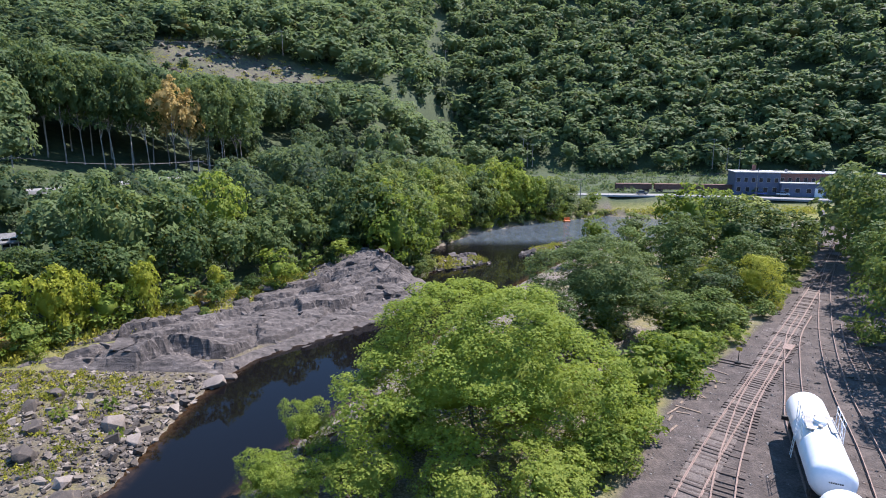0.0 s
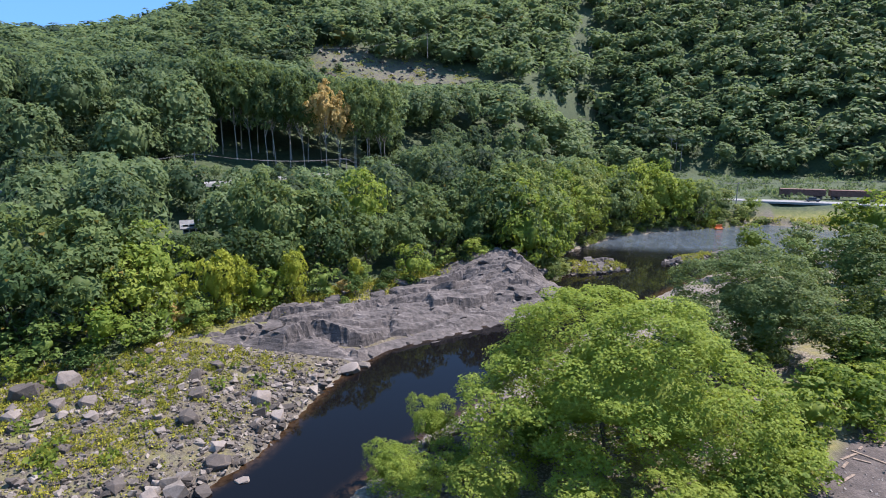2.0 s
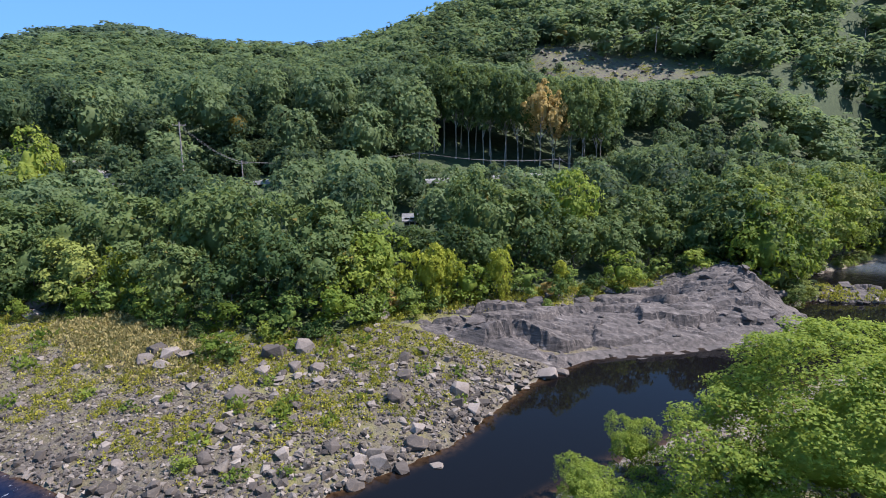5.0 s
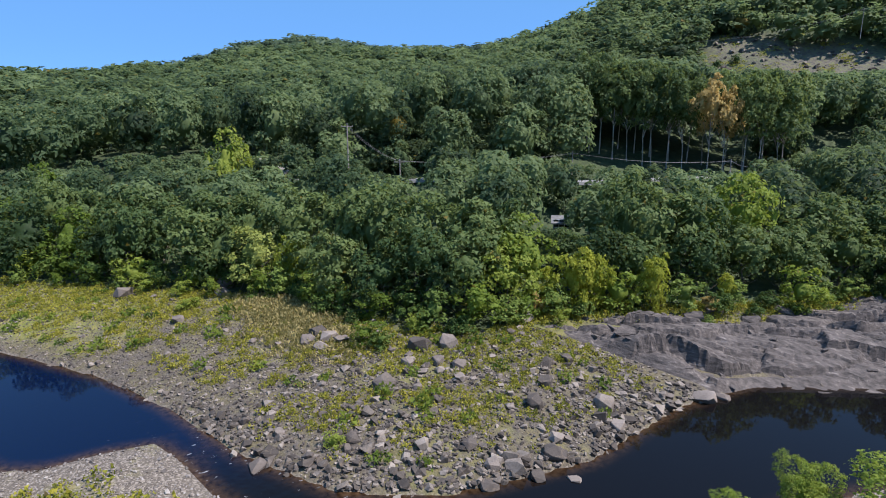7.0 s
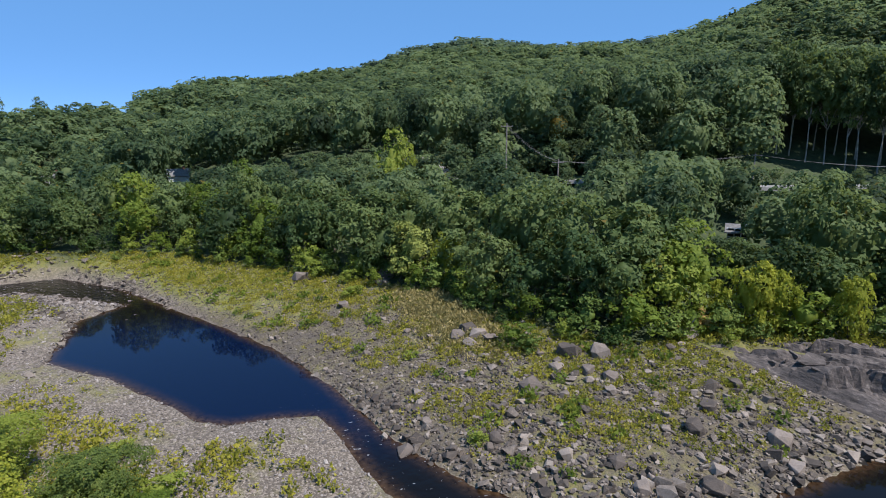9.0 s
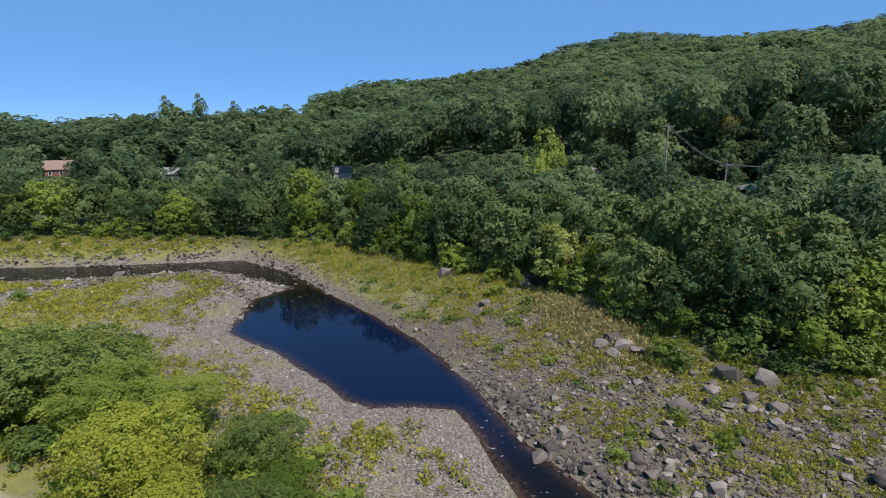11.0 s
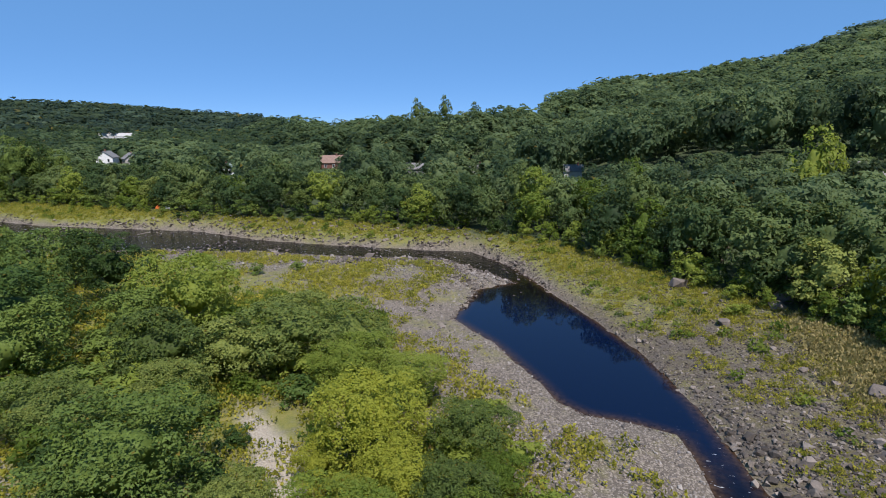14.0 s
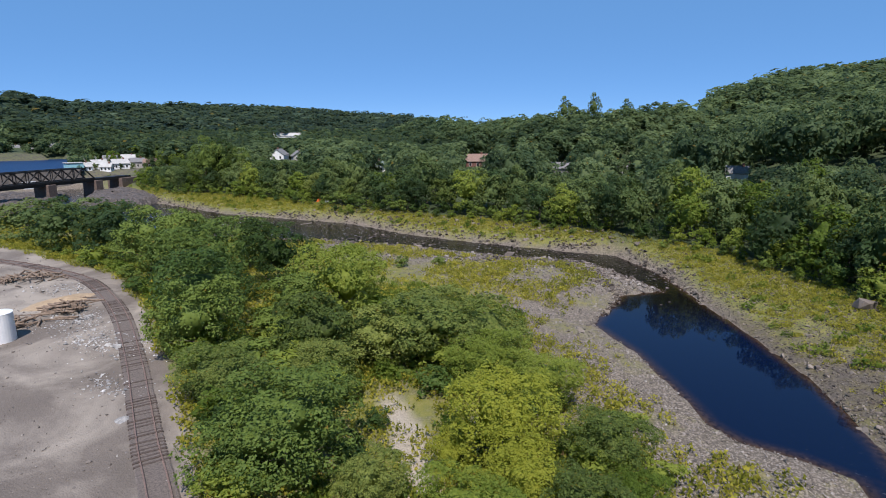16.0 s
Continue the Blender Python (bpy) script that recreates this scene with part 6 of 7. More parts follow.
def yard_litter():
    """Loose stones, bark and scrap on the yard's surface."""
    rng = np.random.default_rng(71)
    x, y = random_in(rng, [(13, 36), (23, 51), (35, 63), (49, 78), (70, 102), (80, 104), (50, 58), (34, 36)], 3200)
    stones("yard_stones", x, y, np.full(len(x), YARD_Z), np.exp(rng.normal(-2.2, 0.5, len(x))), PEBBLE, "loose stones and litter on the yard", 7, 8)
    x, y = random_in(rng, [(-56, -130), (-54, -98), (-44, -72), (-31, -46), (-22, -30), (-14, -34), (-20, -60), (-30, -130)], 2600)
    stones("yard_stones", x, y, np.full(len(x), YARD_Z), np.exp(rng.normal(-2.2, 0.5, len(x))), PEBBLE, "loose stones and litter on the yard", 7, 9)
    for k in range(16):
        x, y = float(rng.uniform(16, 30)), 0.0
        y = 40 + (x - 16) * 1.15 + float(rng.uniform(-1.5, 1.5))
        ob = new("plank", PLANK)
        ob.matrix_world = pose(x, y, YARD_Z + 0.05, 0, 0, float(rng.uniform(0, 180)))
        ob.scale = (float(rng.uniform(0.3, 1.2)), 1, 1)
        tagged(ob, "loose weathered board lying on the yard", "board", "boards on the ground")


bm = boxed(-1.0, -0.1, -0.03, 1.0, 0.1, 0.03, bevel=0.01)
PLANK = bpy.data.meshes.new("plank")
bm.to_mesh(PLANK)
bm.free()
PLANK.materials.append(TIMBER)
yard_litter()


# ---- the road, its poles and wires ----
ASPHALT = surface("worn_asphalt", (0.16, 0.155, 0.15), (0.27, 0.26, 0.25), 1.2, 0.9, bump=0.3)
POLE_WOOD = surface("pole_wood", (0.13, 0.11, 0.095), (0.34, 0.30, 0.27), 2, 0.85)
WIRE = surface("wire", (0.03, 0.03, 0.032), (0.07, 0.07, 0.075), 2, 0.6, 0.0)
ROAD = [(-170, 70), (-137, 61), (-118, 74), (-98, 92), (-80, 112), (-70, 132), (-52, 158), (-30, 190), (0, 214), (44, 222), (78, 221), (112, 216), (136, 207), (162, 197), (230, 165), (330, 105)]


def road():
    line = curve_points(ROAD, 3.0)
    across = (-3.6, -3.4, 0.0, 3.4, 3.6)
    verts = []
    for x, y in line:
        verts.append((x, y))
    pts = np.array(line)
    z = height(pts[:, 0], pts[:, 1])
    z = np.convolve(np.pad(z, 4, mode="edge"), np.ones(9) / 9, mode="valid") + 0.25
    bm = bmesh.new()
    rings = []
    for k, (x, y) in enumerate(line):
        a, b = line[max(k - 1, 0)], line[min(k + 1, len(line) - 1)]
        d = Vector((b[0] - a[0], b[1] - a[1])).normalized()
        rings.append([bm.verts.new((x - d.y * u, y + d.x * u, z[k] - (0.8 if abs(u) > 3.5 else 0.03 * abs(u)))) for u in across])
    for r, s in zip(rings, rings[1:]):
        for k in range(4):
            bm.faces.new((r[k], r[k + 1], s[k + 1], s[k]))
    me = bpy.data.meshes.new("road")
    bm.to_mesh(me)
    bm.free()
    me.materials.append(ASPHALT)
    tagged(new("road", me), "pale worn asphalt road along the foot of the hill", "road", kind="structure")
    return line, z


ROAD_LINE, ROAD_Z = road()


def utility_pole(x, y, z, tall, turn, label="weathered wooden utility pole beside the road", arms=1):
    ob = thing("utility_pole", pose(x, y, z, 0, 0, turn), label, "utility pole", "poles")
    part("pole", rodded((0, 0, -0.5), (0, 0, tall), 0.19, 0.12, sides=8), POLE_WOOD, ob)
    for k in range(arms):
        arm = part("crossarm", boxed(-1.3, -0.06, tall - 0.75 - k, 1.3, 0.06, tall - 0.6 - k, bevel=0.01), POLE_WOOD, ob)
        for u in (-1.2, 0.0, 1.2):
            part("insulator", rodded((u, 0, tall - 0.6 - k), (u, 0, tall - 0.4 - k), 0.06, 0.05, sides=6), GREY_STEEL, arm)
    return Vector((x, y, z + tall - 0.4))


def wires(ends, label, sag=1.2, spread=1.2, lines=(-1, 0, 1)):
    """Sagging wires from pole to pole, as one set."""
    ob = thing("wires", pose(0, 0, 0), label, "wires", "overhead wires")
    for off in lines:
        pts = []
        for a, b in zip(ends, ends[1:]):
            side = Vector((-(b - a).y, (b - a).x, 0)).normalized() * off * spread
            pts += [a.lerp(b, k / 10) + side - Vector((0, 0, sag * 4 * (k / 10) * (1 - k / 10))) for k in range(11 if b is ends[-1] else 10)]
        bm = bmesh.new()
        rings = []
        for p in pts:
            rings.append([bm.verts.new(p + Vector(q) * 0.02) for q in ((0, 0, 1), (0.7, -0.7, -0.5), (-0.7, 0.7, -0.5))])
        for r, s in zip(rings, rings[1:]):
            for k in range(3):
                bm.faces.new((r[k], r[(k + 1) % 3], s[(k + 1) % 3], s[k]))
        part("wire", bm, WIRE, ob)


def pole_at(bearing, r, top_angle, tall, turn=0.0, **kw):
    """A pole whose top stands at that angle above the eye's level."""
    x, y = at(bearing, r)
    return utility_pole(x, y, 29.5 + r * math.tan(radians(top_angle)) - tall, tall, turn, **kw)


line_tops = [pole_at(59.9, 128, 1.3, 12, 60), pole_at(54.8, 131, -2.2, 10, 55), pole_at(37.7, 143, -1.4, 10.5, 40), pole_at(23.7, 156, -2.0, 8.5, 20),
             pole_at(21.2, 157, -2.1, 8.0, 20), pole_at(6.0, 168, -4.2, 9.0, 0), pole_at(-14, 216, -4.0, 9.0, -10)]
wires(line_tops, "dark overhead wires along the road")
hill_tops = [pole_at(15.45, 338, 9.8, 13, 15, label="tall pole with crossarm on the cleared hill"), pole_at(27.3, 322, 8.4, 11, 25, label="tall pole on the cleared hill")]
flat_tops = [pole_at(-8.15, 318, -0.1, 15, -5), pole_at(-8.6, 318, -0.5, 13, -5), pole_at(-9.1, 318, -0.6, 13, -5), pole_at(-25.8, 318, -0.1, 15, -20), pole_at(-27, 318, -0.9, 11, -20), pole_at(-28, 318, -0.9, 11, -20)]
wires([hill_tops[1], hill_tops[0], flat_tops[0], flat_tops[3], Vector((260, 230, 30))], "high power lines along the hill's foot", 3.0, 1.6)
slope_tops = []
for r in (330, 400, 480):
    x, y = at(-0.9 + (r - 350) * 0.013, r)
    slope_tops.append(utility_pole(x, y, float(height(x, y)), 13, 0, "pole of the power line that climbs the hill"))
wires([flat_tops[0]] + slope_tops, "power lines up the cleared strip of the hill", 2.0, 1.4)
mill_tops = [utility_pole(x, y, 7.0, 11, 0) for x, y in ((118, 208), (146, 198), (150, 212))]
wires([line_tops[-1]] + mill_tops[:2], "wires to the mill", 1.0, 0.8)

# ---- vehicles ----
GLASS_DARK = surface("dark_glass", (0.012, 0.014, 0.016), (0.03, 0.034, 0.038), 1, 0.12, bump=0.0)
TYRE = surface("tyre", (0.012, 0.012, 0.012), (0.03, 0.03, 0.03), 5, 0.85)


def car(x, y, z, turn, tone, label):
    paint = surface("car_paint", tuple(c * 0.85 for c in tone), tone, 1, 0.3, 0.1, bump=0.0)
    ob = thing("car", pose(x, y, z, 0, 0, turn), label, "car", "vehicles on the road")
    body = boxed(-2.2, -0.88, 0.32, 2.2, 0.88, 0.92, bevel=0.14)
    part("body", body, paint, ob)
    bm = boxed(-1.55, -0.8, 0.9, 1.0, 0.8, 1.48, bevel=0.02)
    for v in bm.verts:
        if v.co.z > 1.3:
            v.co.x, v.co.y = v.co.x * 0.76 - 0.05, v.co.y * 0.84
    part("cabin", bm, GLASS_DARK, ob, "dark glass cabin")
    part("roof", boxed(-1.2, -0.66, 1.47, 0.7, 0.66, 1.52, bevel=0.02), paint, ob)
    for dx in (-1.4, 1.4):
        for side in (-0.8, 0.8):
            wheel = part("wheel", rodded((dx, side - 0.1, 0.32), (dx, side + 0.1, 0.32), 0.32, 0.32, sides=16), TYRE, ob)
            part("rim", rodded((dx, side - 0.11, 0.32), (dx, side + 0.11, 0.32), 0.19, 0.19, sides=12), GREY_STEEL, wheel)


def road_spot(bearing):
    k = min(range(len(ROAD_LINE)), key=lambda i: abs(math.degrees(math.atan2(-ROAD_LINE[i][0], ROAD_LINE[i][1])) - bearing))
    a, b = ROAD_LINE[k - 1], ROAD_LINE[k + 1]
    return ROAD_LINE[k][0], ROAD_LINE[k][1], float(ROAD_Z[k]) + 0.02, math.degrees(math.atan2(b[1] - a[1], b[0] - a[0]))


car(*road_spot(23.2), (0.75, 0.76, 0.78), "white car on the road above the wood")
car(*road_spot(-20.0), (0.06, 0.07, 0.08), "dark pickup on the road by the mill")
car(104, 224, 7.2, -10, (0.30, 0.31, 0.33), "grey car parked before the mill")
car(125, 217, 7.2, -20, (0.05, 0.09, 0.30), "blue car parked before the mill")
car(132, 214, 7.2, -20, (0.60, 0.60, 0.60), "silver car parked before the mill")

# ---- the mill and the freight cars ----
BRICK = surface("old_brick", (0.105, 0.048, 0.038), (0.22, 0.105, 0.080), 1.4, 0.9)
BLUE_GREY = surface("blue_grey_boards", (0.055, 0.070, 0.115), (0.12, 0.14, 0.20), 0.8, 0.7)
CONCRETE = surface("concrete", (0.24, 0.225, 0.20), (0.42, 0.40, 0.365), 0.8, 0.9)
ROOFING = surface("pale_roofing", (0.30, 0.295, 0.28), (0.48, 0.47, 0.455), 0.6, 0.8)
BROWN_STEEL = surface("brown_wagon_paint", (0.085, 0.038, 0.028), (0.19, 0.095, 0.070), 1.5, 0.75)
WHITE_WOOD = surface("white_clapboard", (0.60, 0.60, 0.59), (0.78, 0.78, 0.77), 1.2, 0.7)
SHINGLE = surface("grey_shingle", (0.10, 0.10, 0.105), (0.23, 0.225, 0.22), 2.0, 0.9, bump=0.5)
RED_ROOF = surface("brown_red_roof", (0.15, 0.095, 0.075), (0.28, 0.19, 0.155), 2.0, 0.9)
GREEN_ROOF = surface("grey_green_roof", (0.15, 0.19, 0.16), (0.26, 0.31, 0.27), 2.0, 0.9)


def window_part(parent, x, y, z, wide, high, face, trim):
    """A window in a wall that faces -y (face 0) or +x (face 1)."""
    t = 0.06
    if face == 0:
        frame_box, pane_box = (x - wide / 2 - 0.1, y - t, z - 0.1, x + wide / 2 + 0.1, y + t, z + high + 0.1), (x - wide / 2, y - t - 0.02, z, x + wide / 2, y + t, z + high)
    else:
        frame_box, pane_box = (x - t, y - wide / 2 - 0.1, z - 0.1, x + t, y + wide / 2 + 0.1, z + high + 0.1), (x - t, y - wide / 2, z, x + t + 0.02, y + wide / 2, z + high)
    w = part("window", boxed(*frame_box), trim, parent)
    part("pane", boxed(*pane_box), GLASS_DARK, w, "dark glass pane")


def block(parent, x0, y0, x1, y1, z0, z1, wall, roof, windows=(), trim=None):
    """A flat-roofed part of a building with a row of windows on each storey, facing -y."""
    w = part("wall", boxed(x0, y0, z0, x1, y1, z1, bevel=0.03), wall, parent)
    part("roof", boxed(x0 - 0.3, y0 - 0.3, z1, x1 + 0.3, y1 + 0.3, z1 + 0.35, bevel=0.05), roof, parent)
    for count, z, wide, high in windows:
        for k in range(count):
            window_part(w, x0 + (x1 - x0) * (k + 0.5) / count, y0, z, wide, high, 0, trim or CONCRETE)


mill = thing("mill_building", pose(117, 222, 6.8, 0, 0, -17), "long brick and blue-grey mill building with a flat pale roof", "mill building")
block(mill, 0, 0, 16, 15, 0, 8.8, BLUE_GREY, ROOFING, ((6, 5.2, 1.2, 1.6), (5, 1.4, 1.4, 1.7)))
block(mill, 16.05, 3.0, 54, 16, 0, 8.6, BRICK, ROOFING, ((14, 5.4, 1.1, 1.5),))
block(mill, 16.05, -2.5, 50, 2.95, 0, 5.0, BLUE_GREY, ROOFING, ((9, 1.6, 1.5, 1.5),))
part("door", boxed(27.5, -2.58, 0, 30.5, -2.45, 3.4, bevel=0.02), WHITE_WOOD, mill, "white loading door")
for k in (20, 33, 46):
    part("vent", rodded((k, 9, 8.9), (k, 9, 10.0), 0.5, 0.5, sides=14), GREY_STEEL, mill, "round grey roof vent")
part("chimney", boxed(8.0, 10, 8.9, 9.2, 11.2, 11.4, bevel=0.03), BRICK, mill, "brick chimney")

for k in range(3):
    ob = thing("freight_wagon", pose(80 + 15.6 * k, 232.5 - 2.2 * k, 7.1, 0, 0, -8), "long brown open freight wagon behind the road", "freight wagon", "freight wagons")
    part("body", boxed(-7.2, -1.45, 1.1, 7.2, 1.45, 3.2, bevel=0.05), BROWN_STEEL, ob)
    part("top_edge", boxed(-7.3, -1.55, 3.2, 7.3, 1.55, 3.36, bevel=0.03), BROWN_STEEL, ob)
    for u in np.linspace(-6.6, 6.6, 10):
        part("rib", boxed(u - 0.07, -1.55, 1.15, u + 0.07, -1.44, 3.15), BROWN_STEEL, ob)
    for u in (-5.2, 5.2):
        bogie = part("bogie", boxed(u - 1.2, -1.0, 0.4, u + 1.2, 1.0, 1.05, bevel=0.05), BLACK_STEEL, ob)
        for dx in (-0.85, 0.85):
            for side in (-0.78, 0.78):
                part("wheel", rodded((u + dx, side - 0.3, 0.44), (u + dx, side + 0.3, 0.44), 0.44, 0.44, sides=14), RUST_STEEL, bogie)

# a long concrete wall and ramp that leads from the yard to the road
ob = tagged(new("retaining_wall", None), "dark concrete retaining wall beside the far end of the tracks", "wall", kind="structure")
part("wall", swept(curve_points([(84, 121), (98, 140), (112, 160), (126, 182)], 4.0), [(-0.35, -3), (0.35, -3), (0.3, 1.6), (-0.3, 1.6)], YARD_Z), surface("stained_concrete", (0.035, 0.032, 0.030), (0.12, 0.11, 0.10), 0.6, 0.9), ob)


# ---- houses ----
def house(bearing, r, z, wide, deep, high, turn, wall, roof, label, chimney=True):
    """A gabled house; its ridge runs along x."""
    x, y = at(bearing, r)
    ob = thing("house", pose(x, y, z, 0, 0, turn), label, "house", "houses")
    bm = boxed(-wide / 2, -deep / 2, -4, wide / 2, deep / 2, high)
    top = deep * 0.38
    for sx in (-wide / 2, wide / 2):
        a, b, c = bm.verts.new((sx, -deep / 2, high)), bm.verts.new((sx, deep / 2, high)), bm.verts.new((sx, 0, high + top))
        bm.faces.new((a, b, c))
    w = part("wall", bm, wall, ob)
    bm = bmesh.new()
    e, t = 0.45, 0.22
    prof = [(-deep / 2 - e, high - e * 0.76), (0, high + top), (deep / 2 + e, high - e * 0.76), (deep / 2 + e, high - e * 0.76 + t), (0, high + top + t), (-deep / 2 - e, high - e * 0.76 + t)]
    sides = [[bm.verts.new((sx, py, pz)) for py, pz in prof] for sx in (-wide / 2 - e, wide / 2 + e)]
    for k in range(6):
        bm.faces.new((sides[0][k], sides[0][(k + 1) % 6], sides[1][(k + 1) % 6], sides[1][k]))
    bm.faces.new(sides[0][::-1])
    bm.faces.new(sides[1])
    rf = part("roof", bm, roof, ob)
    if chimney and wide > 5:
        part("chimney", boxed(wide * 0.2, -0.4, high + top * 0.4, wide * 0.2 + 0.8, 0.4, high + top + 1.0, bevel=0.03), BRICK, rf, "brick chimney")
    for zz in ([1.0, 3.7] if high > 5 else [1.0]):
        for k in range(3):
            window_part(w, -wide / 2 + wide * (k + 0.5) / 3, -deep / 2, zz, 0.9, 1.4, 0, WHITE_WOOD)
        for k in range(2):
            window_part(w, wide / 2, -deep / 2 + deep * (k + 0.5) / 2, zz, 0.9, 1.4, 1, WHITE_WOOD)


SITE_LOOKS = ((WHITE_WOOD, GREEN_ROOF, "white clapboard house with a grey-green roof among trees"), (BRICK, RED_ROOF, "brick house with a brown-red roof among trees"),
              (SHINGLE, SHINGLE, "low house with a grey roof among the trees"), (SHINGLE, SHINGLE, "low grey house half hidden among the trees"),
              (WHITE_WOOD, SHINGLE, "pale house half hidden by trees"), (WHITE_WOOD, SHINGLE, "tall white house above the trees"), (CONCRETE, SHINGLE, "cream house above the trees"),
              (WHITE_WOOD, ROOFING, "long white building on the far slope"), (WHITE_WOOD, ROOFING, "long white building on the far slope"),
              (SHINGLE, SHINGLE, "small hut with a pale roof deep among the trees"))
HOUSES = [site + looks for site, looks in zip(HOUSE_SITES, SITE_LOOKS)] + [
    (150.0, 402, 8.6, 9, 6.5, 3.6, 165, WHITE_WOOD, ROOFING, "long white building in the village by the dam"),
    (148.6, 408, 8.6, 8, 6, 4.0, 150, CONCRETE, SHINGLE, "cream village house with a grey roof"),
    (151.6, 408, 8.6, 8, 6, 3.4, 160, WHITE_WOOD, ROOFING, "white village house with a pale roof"),
    (152.8, 392, 8.2, 8, 6, 3.0, 170, WHITE_WOOD, ROOFING, "low white building beside the bridge"),
    (147.6, 404, 8.6, 7, 6, 3.4, 140, BRICK, RED_ROOF, "brick village house with a red roof"),
    (149.3, 424, 9.0, 8, 6, 5.4, 150, WHITE_WOOD, ROOFING, "tall pale village house"),
    (150.7, 428, 9.0, 8, 6, 5.0, 140, CONCRETE, SHINGLE, "tall cream village house with a grey roof"),
    (152.3, 430, 9.0, 8, 6, 4.4, 150, CONCRETE, SHINGLE, "pale village house with a grey roof"),
    (151.0, 386, 8.2, 6, 5, 2.8, 130, WHITE_WOOD, ROOFING, "small white village house"),
    (154.7, 590, 15.0, 14, 8, 4.6, 160, WHITE_WOOD, SHINGLE, "large white house on the far shore"),
    (157.6, 590, 15.0, 10, 7, 3.6, 160, WHITE_WOOD, SHINGLE, "white house on the far shore"),
    (156.2, 585, 13.5, 7, 6, 3.0, 160, CONCRETE, SHINGLE, "pale house on the far shore"),
]
for row in HOUSES:
    house(*row)
rng = np.random.default_rng(91)
for bearing, r, tall in ((151.9, 402, 9), (152.6, 398, 11), (145.6, 398, 9), (146.7, 394, 7), (148.0, 396, 6), (150.8, 398, 6), (152.2, 420, 12), (148.7, 440, 14), (150.0, 446, 13), (147.0, 440, 14),
                         (151.6, 445, 14), (153.2, 440, 12), (149.9, 392, 5), (145.0, 410, 11), (146.9, 384, 6), (153.0, 385, 6), (147.4, 398, 8), (149.0, 394, 5), (150.5, 420, 11), (148.3, 414, 10), (146.4, 418, 12), (145.4, 386, 8), (152.0, 378, 5), (150.9, 374, 4), (148.8, 372, 5), (147.6, 368, 6)):
    if r < 412 and bearing > 147.5:
        tall = min(tall, 4.0)
    x, y = at(bearing, r)
    tree(f"mid{rng.integers(0, 5)}" if rng.random() < 0.7 else f"bright{rng.integers(0, 3)}", x, y, tall, tall * 0.45, "broadleaf tree among the village houses", 0.92, "trees in the village", "tree", float(rng.uniform(0, 360)))
# trees along the far shore of the pool, too far off to tell apart
x, y = at_many(rng.uniform(152.8, 162, 60), rng.uniform(556, 630, 60))
u = rng.random(90)
x = np.concatenate([x, -246 + 250 * u])
y = np.concatenate([y, -500 - 54 * u - rng.uniform(1, 7, 90)])
tall = np.concatenate([rng.uniform(6, 11, 60), rng.uniform(3.4, 6.2, 90)])
templates = [crown_arrays(240 + k, 16, 150, 0.2, fineness=2, ragged=0.3, small=0.24, big=0.42, shrink=0.75, loose=0.1, rise=0.5) for k in range(5)]
v, f, t = merged(templates, rng.integers(0, 5, 150), np.stack([x, y, height(x, y) + tall * 0.5], 1), np.stack([tall * 0.55, tall * 0.55], 1), rng.uniform(0, 6.28, 150), rng.uniform(0, 1, 150))
tagged(new("shore_trees", mesh_of("shore_trees", v, f, WOODS, True, tint=t)), "green broadleaf trees on the far shore of the pool", "trees", "wooded hills", "stuff")

# ---- the dam, the pool above it and the railway bridge ----
# blue base colour stands in for the high sky that ripples would mirror
n = Nodes("pool_water")
n.bump(n.noise(0.5, 3), 0.6, 0.3)
POOL_WATER = n.set(Base_Color=(0.008, 0.028, 0.085), Roughness=0.4, IOR=1.333, Specular_IOR_Level=0.25)
bm = bmesh.new()
bm.faces.new([bm.verts.new((x, y, 10.0)) for x, y in [(-174, -338), (-250, -501), (10, -558), (10, -372)]])
me = bpy.data.meshes.new("pool")
bm.to_mesh(me)
bm.free()
me.materials.append(POOL_WATER)
tagged(new("pool", me), "broad blue pool above the dam", "water", kind="structure")
FALLS = surface("falling_water", (0.20, 0.21, 0.22), (0.60, 0.62, 0.65), 0.5, 0.6, bump=0.6, distance=0.2)
dam = tagged(new("dam", None), "low concrete dam with water running over it", "dam", kind="structure")
part("wall", swept([(-172, -338), (-90, -355), (10, -376)], [(-2.5, -3.0), (4.0, -3.0), (1.0, 10.15), (-1.0, 10.15)], 0.0), surface("stained_dam", (0.05, 0.042, 0.036), (0.16, 0.14, 0.125), 0.3, 0.85, bump=0.5), dam)
for k, (a, b) in enumerate((((-128, -346), (-121, -347.4)), ((-150, -341.5), (-144, -342.8)))):
    part("spill", swept([a, b], [(3.7, -0.5), (4.5, -0.5), (2.9, 5.0), (2.3, 5.0)], 0.0), FALLS, dam, "white falling water")


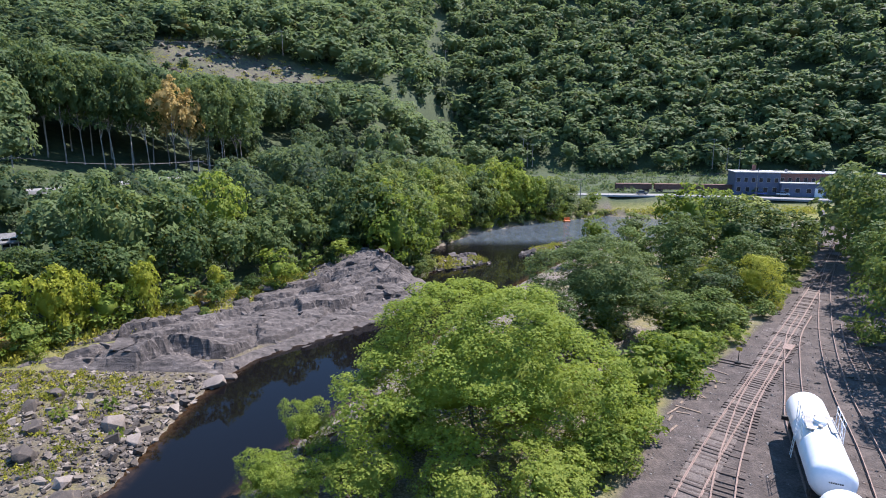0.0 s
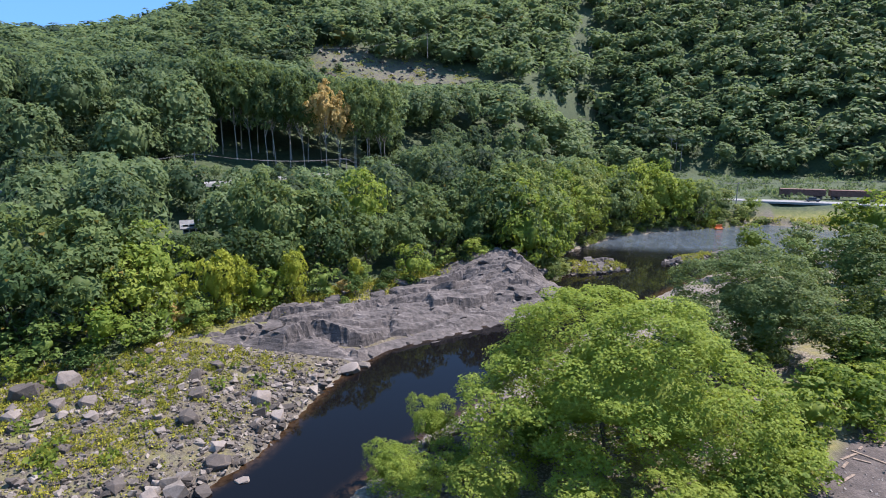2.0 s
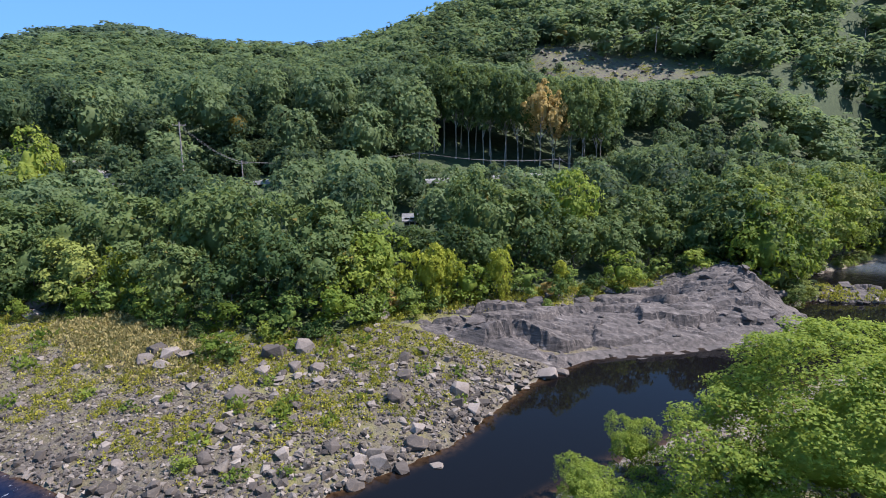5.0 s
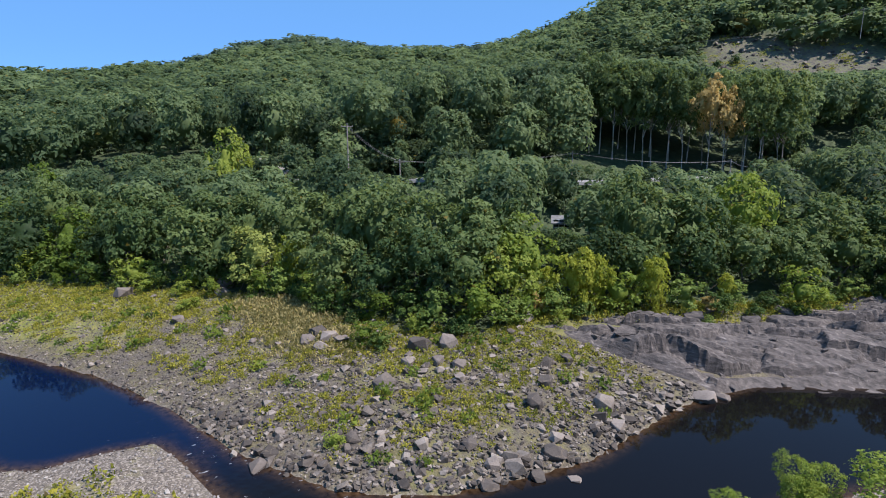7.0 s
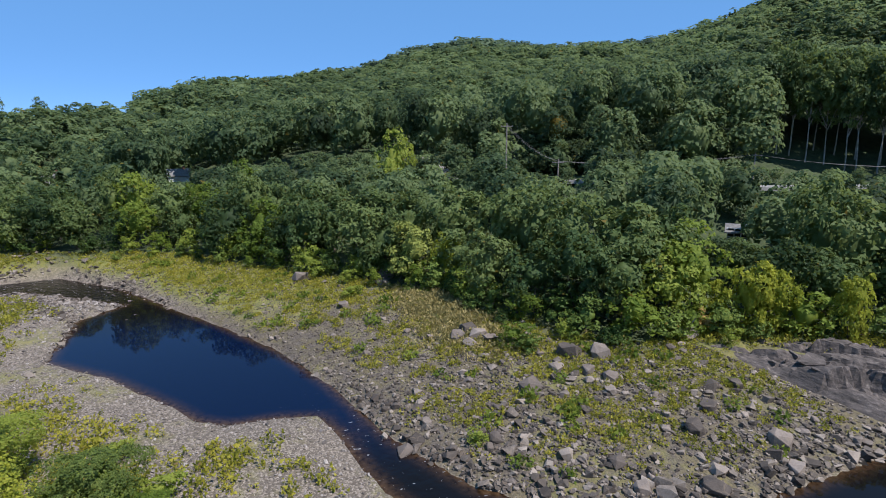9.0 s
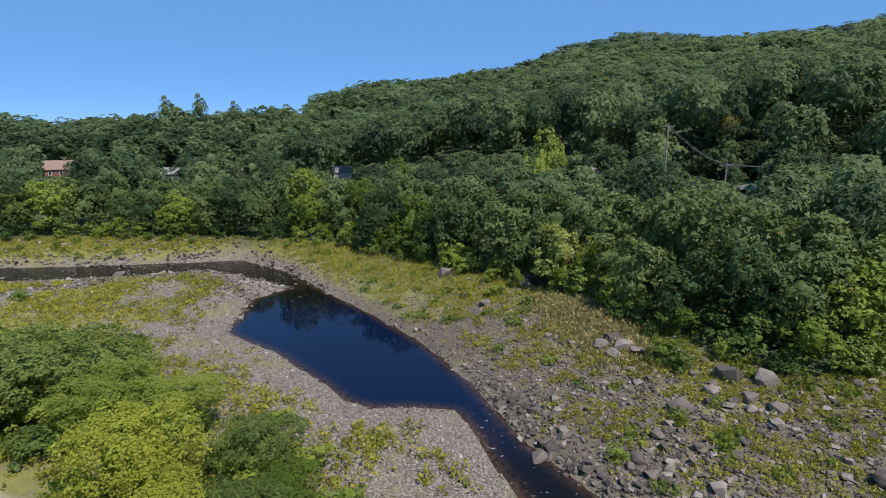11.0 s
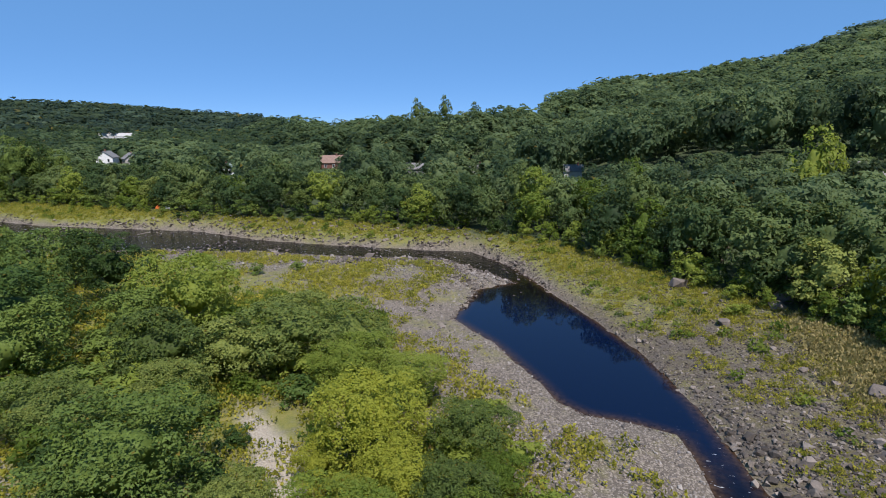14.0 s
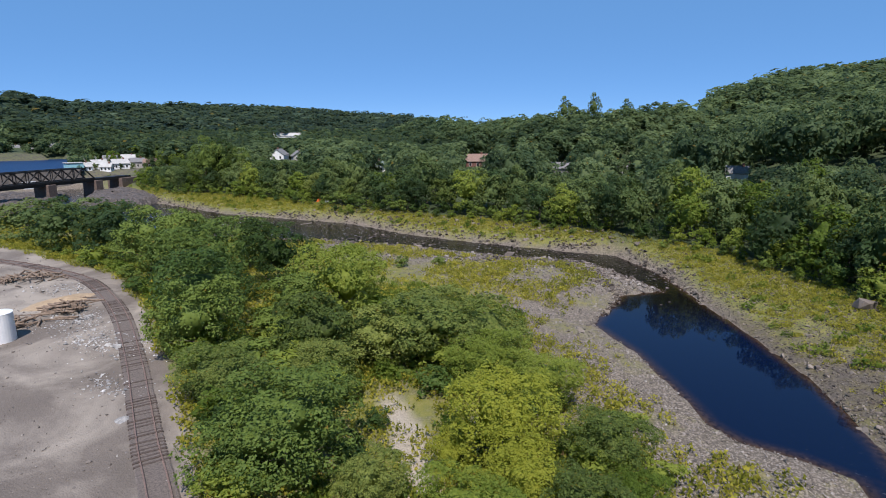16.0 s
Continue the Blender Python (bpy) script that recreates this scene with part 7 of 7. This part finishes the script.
def truss_bridge():
    """A through truss of dark steel, two spans on stone piers."""
    ob = thing("railway_bridge", pose(-167.5, -292.4, 8.5, 0, 0, 18.7), "dark steel truss railway bridge on stone piers", "bridge")
    start, length, high, wide = 18.0, 90.0, 5.6, 5.4
    part("deck", boxed(-6, -wide / 2, -1.6, length, wide / 2, 0, bevel=0.05), BLACK_STEEL, ob)
    xs = np.arange(start, length + 0.1, 6.0)
    for side in (-wide / 2, wide / 2):
        truss = part("truss", boxed(start, side - 0.35, -0.5, length, side + 0.35, 0.4, bevel=0.03), BLACK_STEEL, ob)
        part("top_chord", boxed(start + 6, side - 0.35, high - 0.6, length - 6, side + 0.35, high, bevel=0.03), BLACK_STEEL, truss)
        for k, (a, b) in enumerate(zip(xs, xs[1:])):
            up = k % 2 == 0
            part("diagonal", rodded((a, side, 0.1 if up else high - 0.3), (b, side, high - 0.3 if up else 0.1), 0.38, sides=6), BLACK_STEEL, truss)
            if k:
                part("post", rodded((a, side, 0.1), (a, side, high - 0.3), 0.2, sides=6), BLACK_STEEL, truss)
    for x in xs[1:-1]:
        part("top_brace", rodded((x, -wide / 2, high - 0.25), (x, wide / 2, high - 0.25), 0.16, sides=6), BLACK_STEEL, ob)
    for x in (16.5, 43, 70):
        part("pier", boxed(x - 2.2, -4, -10, x + 2.2, 4, -1.0, bevel=0.15), PIER_STONE, ob, "stone pier")
    part("abutment", boxed(-9, -4.5, -10, 2.5, 4.5, -1.0, bevel=0.15), PIER_STONE, ob, "stone abutment")


PIER_STONE = surface("pier_stone", (0.07, 0.05, 0.042), (0.17, 0.125, 0.105), 1.2, 0.9, bump=0.5)
truss_bridge()
ob = thing("blue_building", pose(-173, -346, 10.6, 0, 0, -15), "pale blue boathouse at the end of the dam", "boathouse")
part("wall", boxed(-4.4, -3, 0, 4.4, 3, 2.9, bevel=0.03), surface("pale_blue_paint", (0.20, 0.42, 0.46), (0.32, 0.55, 0.60), 1, 0.7), ob)
part("roof", boxed(-4.8, -3.4, 2.9, 4.8, 3.4, 3.3, bevel=0.05), ROOFING, ob)

# ---- bright small things on the banks ----
ORANGE = surface("orange_canvas", (0.62, 0.13, 0.02), (0.75, 0.19, 0.03), 2, 0.6)


def small_tent(x, y, z, tone, wide, label, turn):
    ob = thing("tent", pose(x, y, z, 0, 0, turn), label, "tent", "small shelters on the bank")
    bm = bmesh.new()
    prof = [(-0.9, 0), (-0.65, 0.8), (0, 1.2), (0.65, 0.8), (0.9, 0)]
    ends = [[bm.verts.new((sx, py, pz)) for py, pz in prof] for sx in (-wide / 2, wide / 2)]
    for k in range(4):
        bm.faces.new((ends[0][k], ends[0][k + 1], ends[1][k + 1], ends[1][k]))
    bm.faces.new(ends[0][::-1])
    bm.faces.new(ends[1])
    part("canvas", bm, tone, ob)


x, y = at(132.2, 212)
small_tent(x, y, float(height(x, y)), ORANGE, 4.0, "orange tarpaulin tent on the far bank", 40)
x, y = at(131.4, 210)
small_tent(x, y, float(height(x, y)), WHITE_PAINT, 2.6, "small white tarpaulin on the far bank", 40)
x, y = 44.0, 194.0
ob = thing("marker_float", pose(x, y, 0.0, 0, 0, 20), "orange-red float on the water below the road", "float")
part("hull", boxed(-1.2, -0.6, -0.1, 1.2, 0.6, 0.6, bevel=0.15), ORANGE, ob)
part("panel", boxed(-1.1, -0.05, 0.6, 1.1, 0.05, 1.6, bevel=0.03), ORANGE, ob)

# driftwood on the bars and islets
for x, y, length, turn in ((-108, -82, 5.0, 20), (-100, -88, 4.0, -30), (-135, -128, 6, 10), (2, 130, 4.5, 30), (-1, 128.5, 3.5, -15), (25, 142, 4.5, 40), (-49, 64, 3.0, 70), (-60.5, 46.5, 3, 10), (-9, 106, 7.0, -40)):
    ob = thing("driftwood", pose(x, y, max(float(height(x, y)), 0.4) + 0.2, 0, -4, turn), "bleached driftwood log lying on the bank", "driftwood", "driftwood")
    stem = part("stem", rodded((-length / 2, 0, 0), (length / 2, 0, 0), 0.16, 0.09, sides=7), PALE_BARK, ob)
    part("branch", rodded((length * 0.1, 0, 0), (length * 0.3, 0.6, 0.35), 0.07, 0.03, sides=5), PALE_BARK, stem)
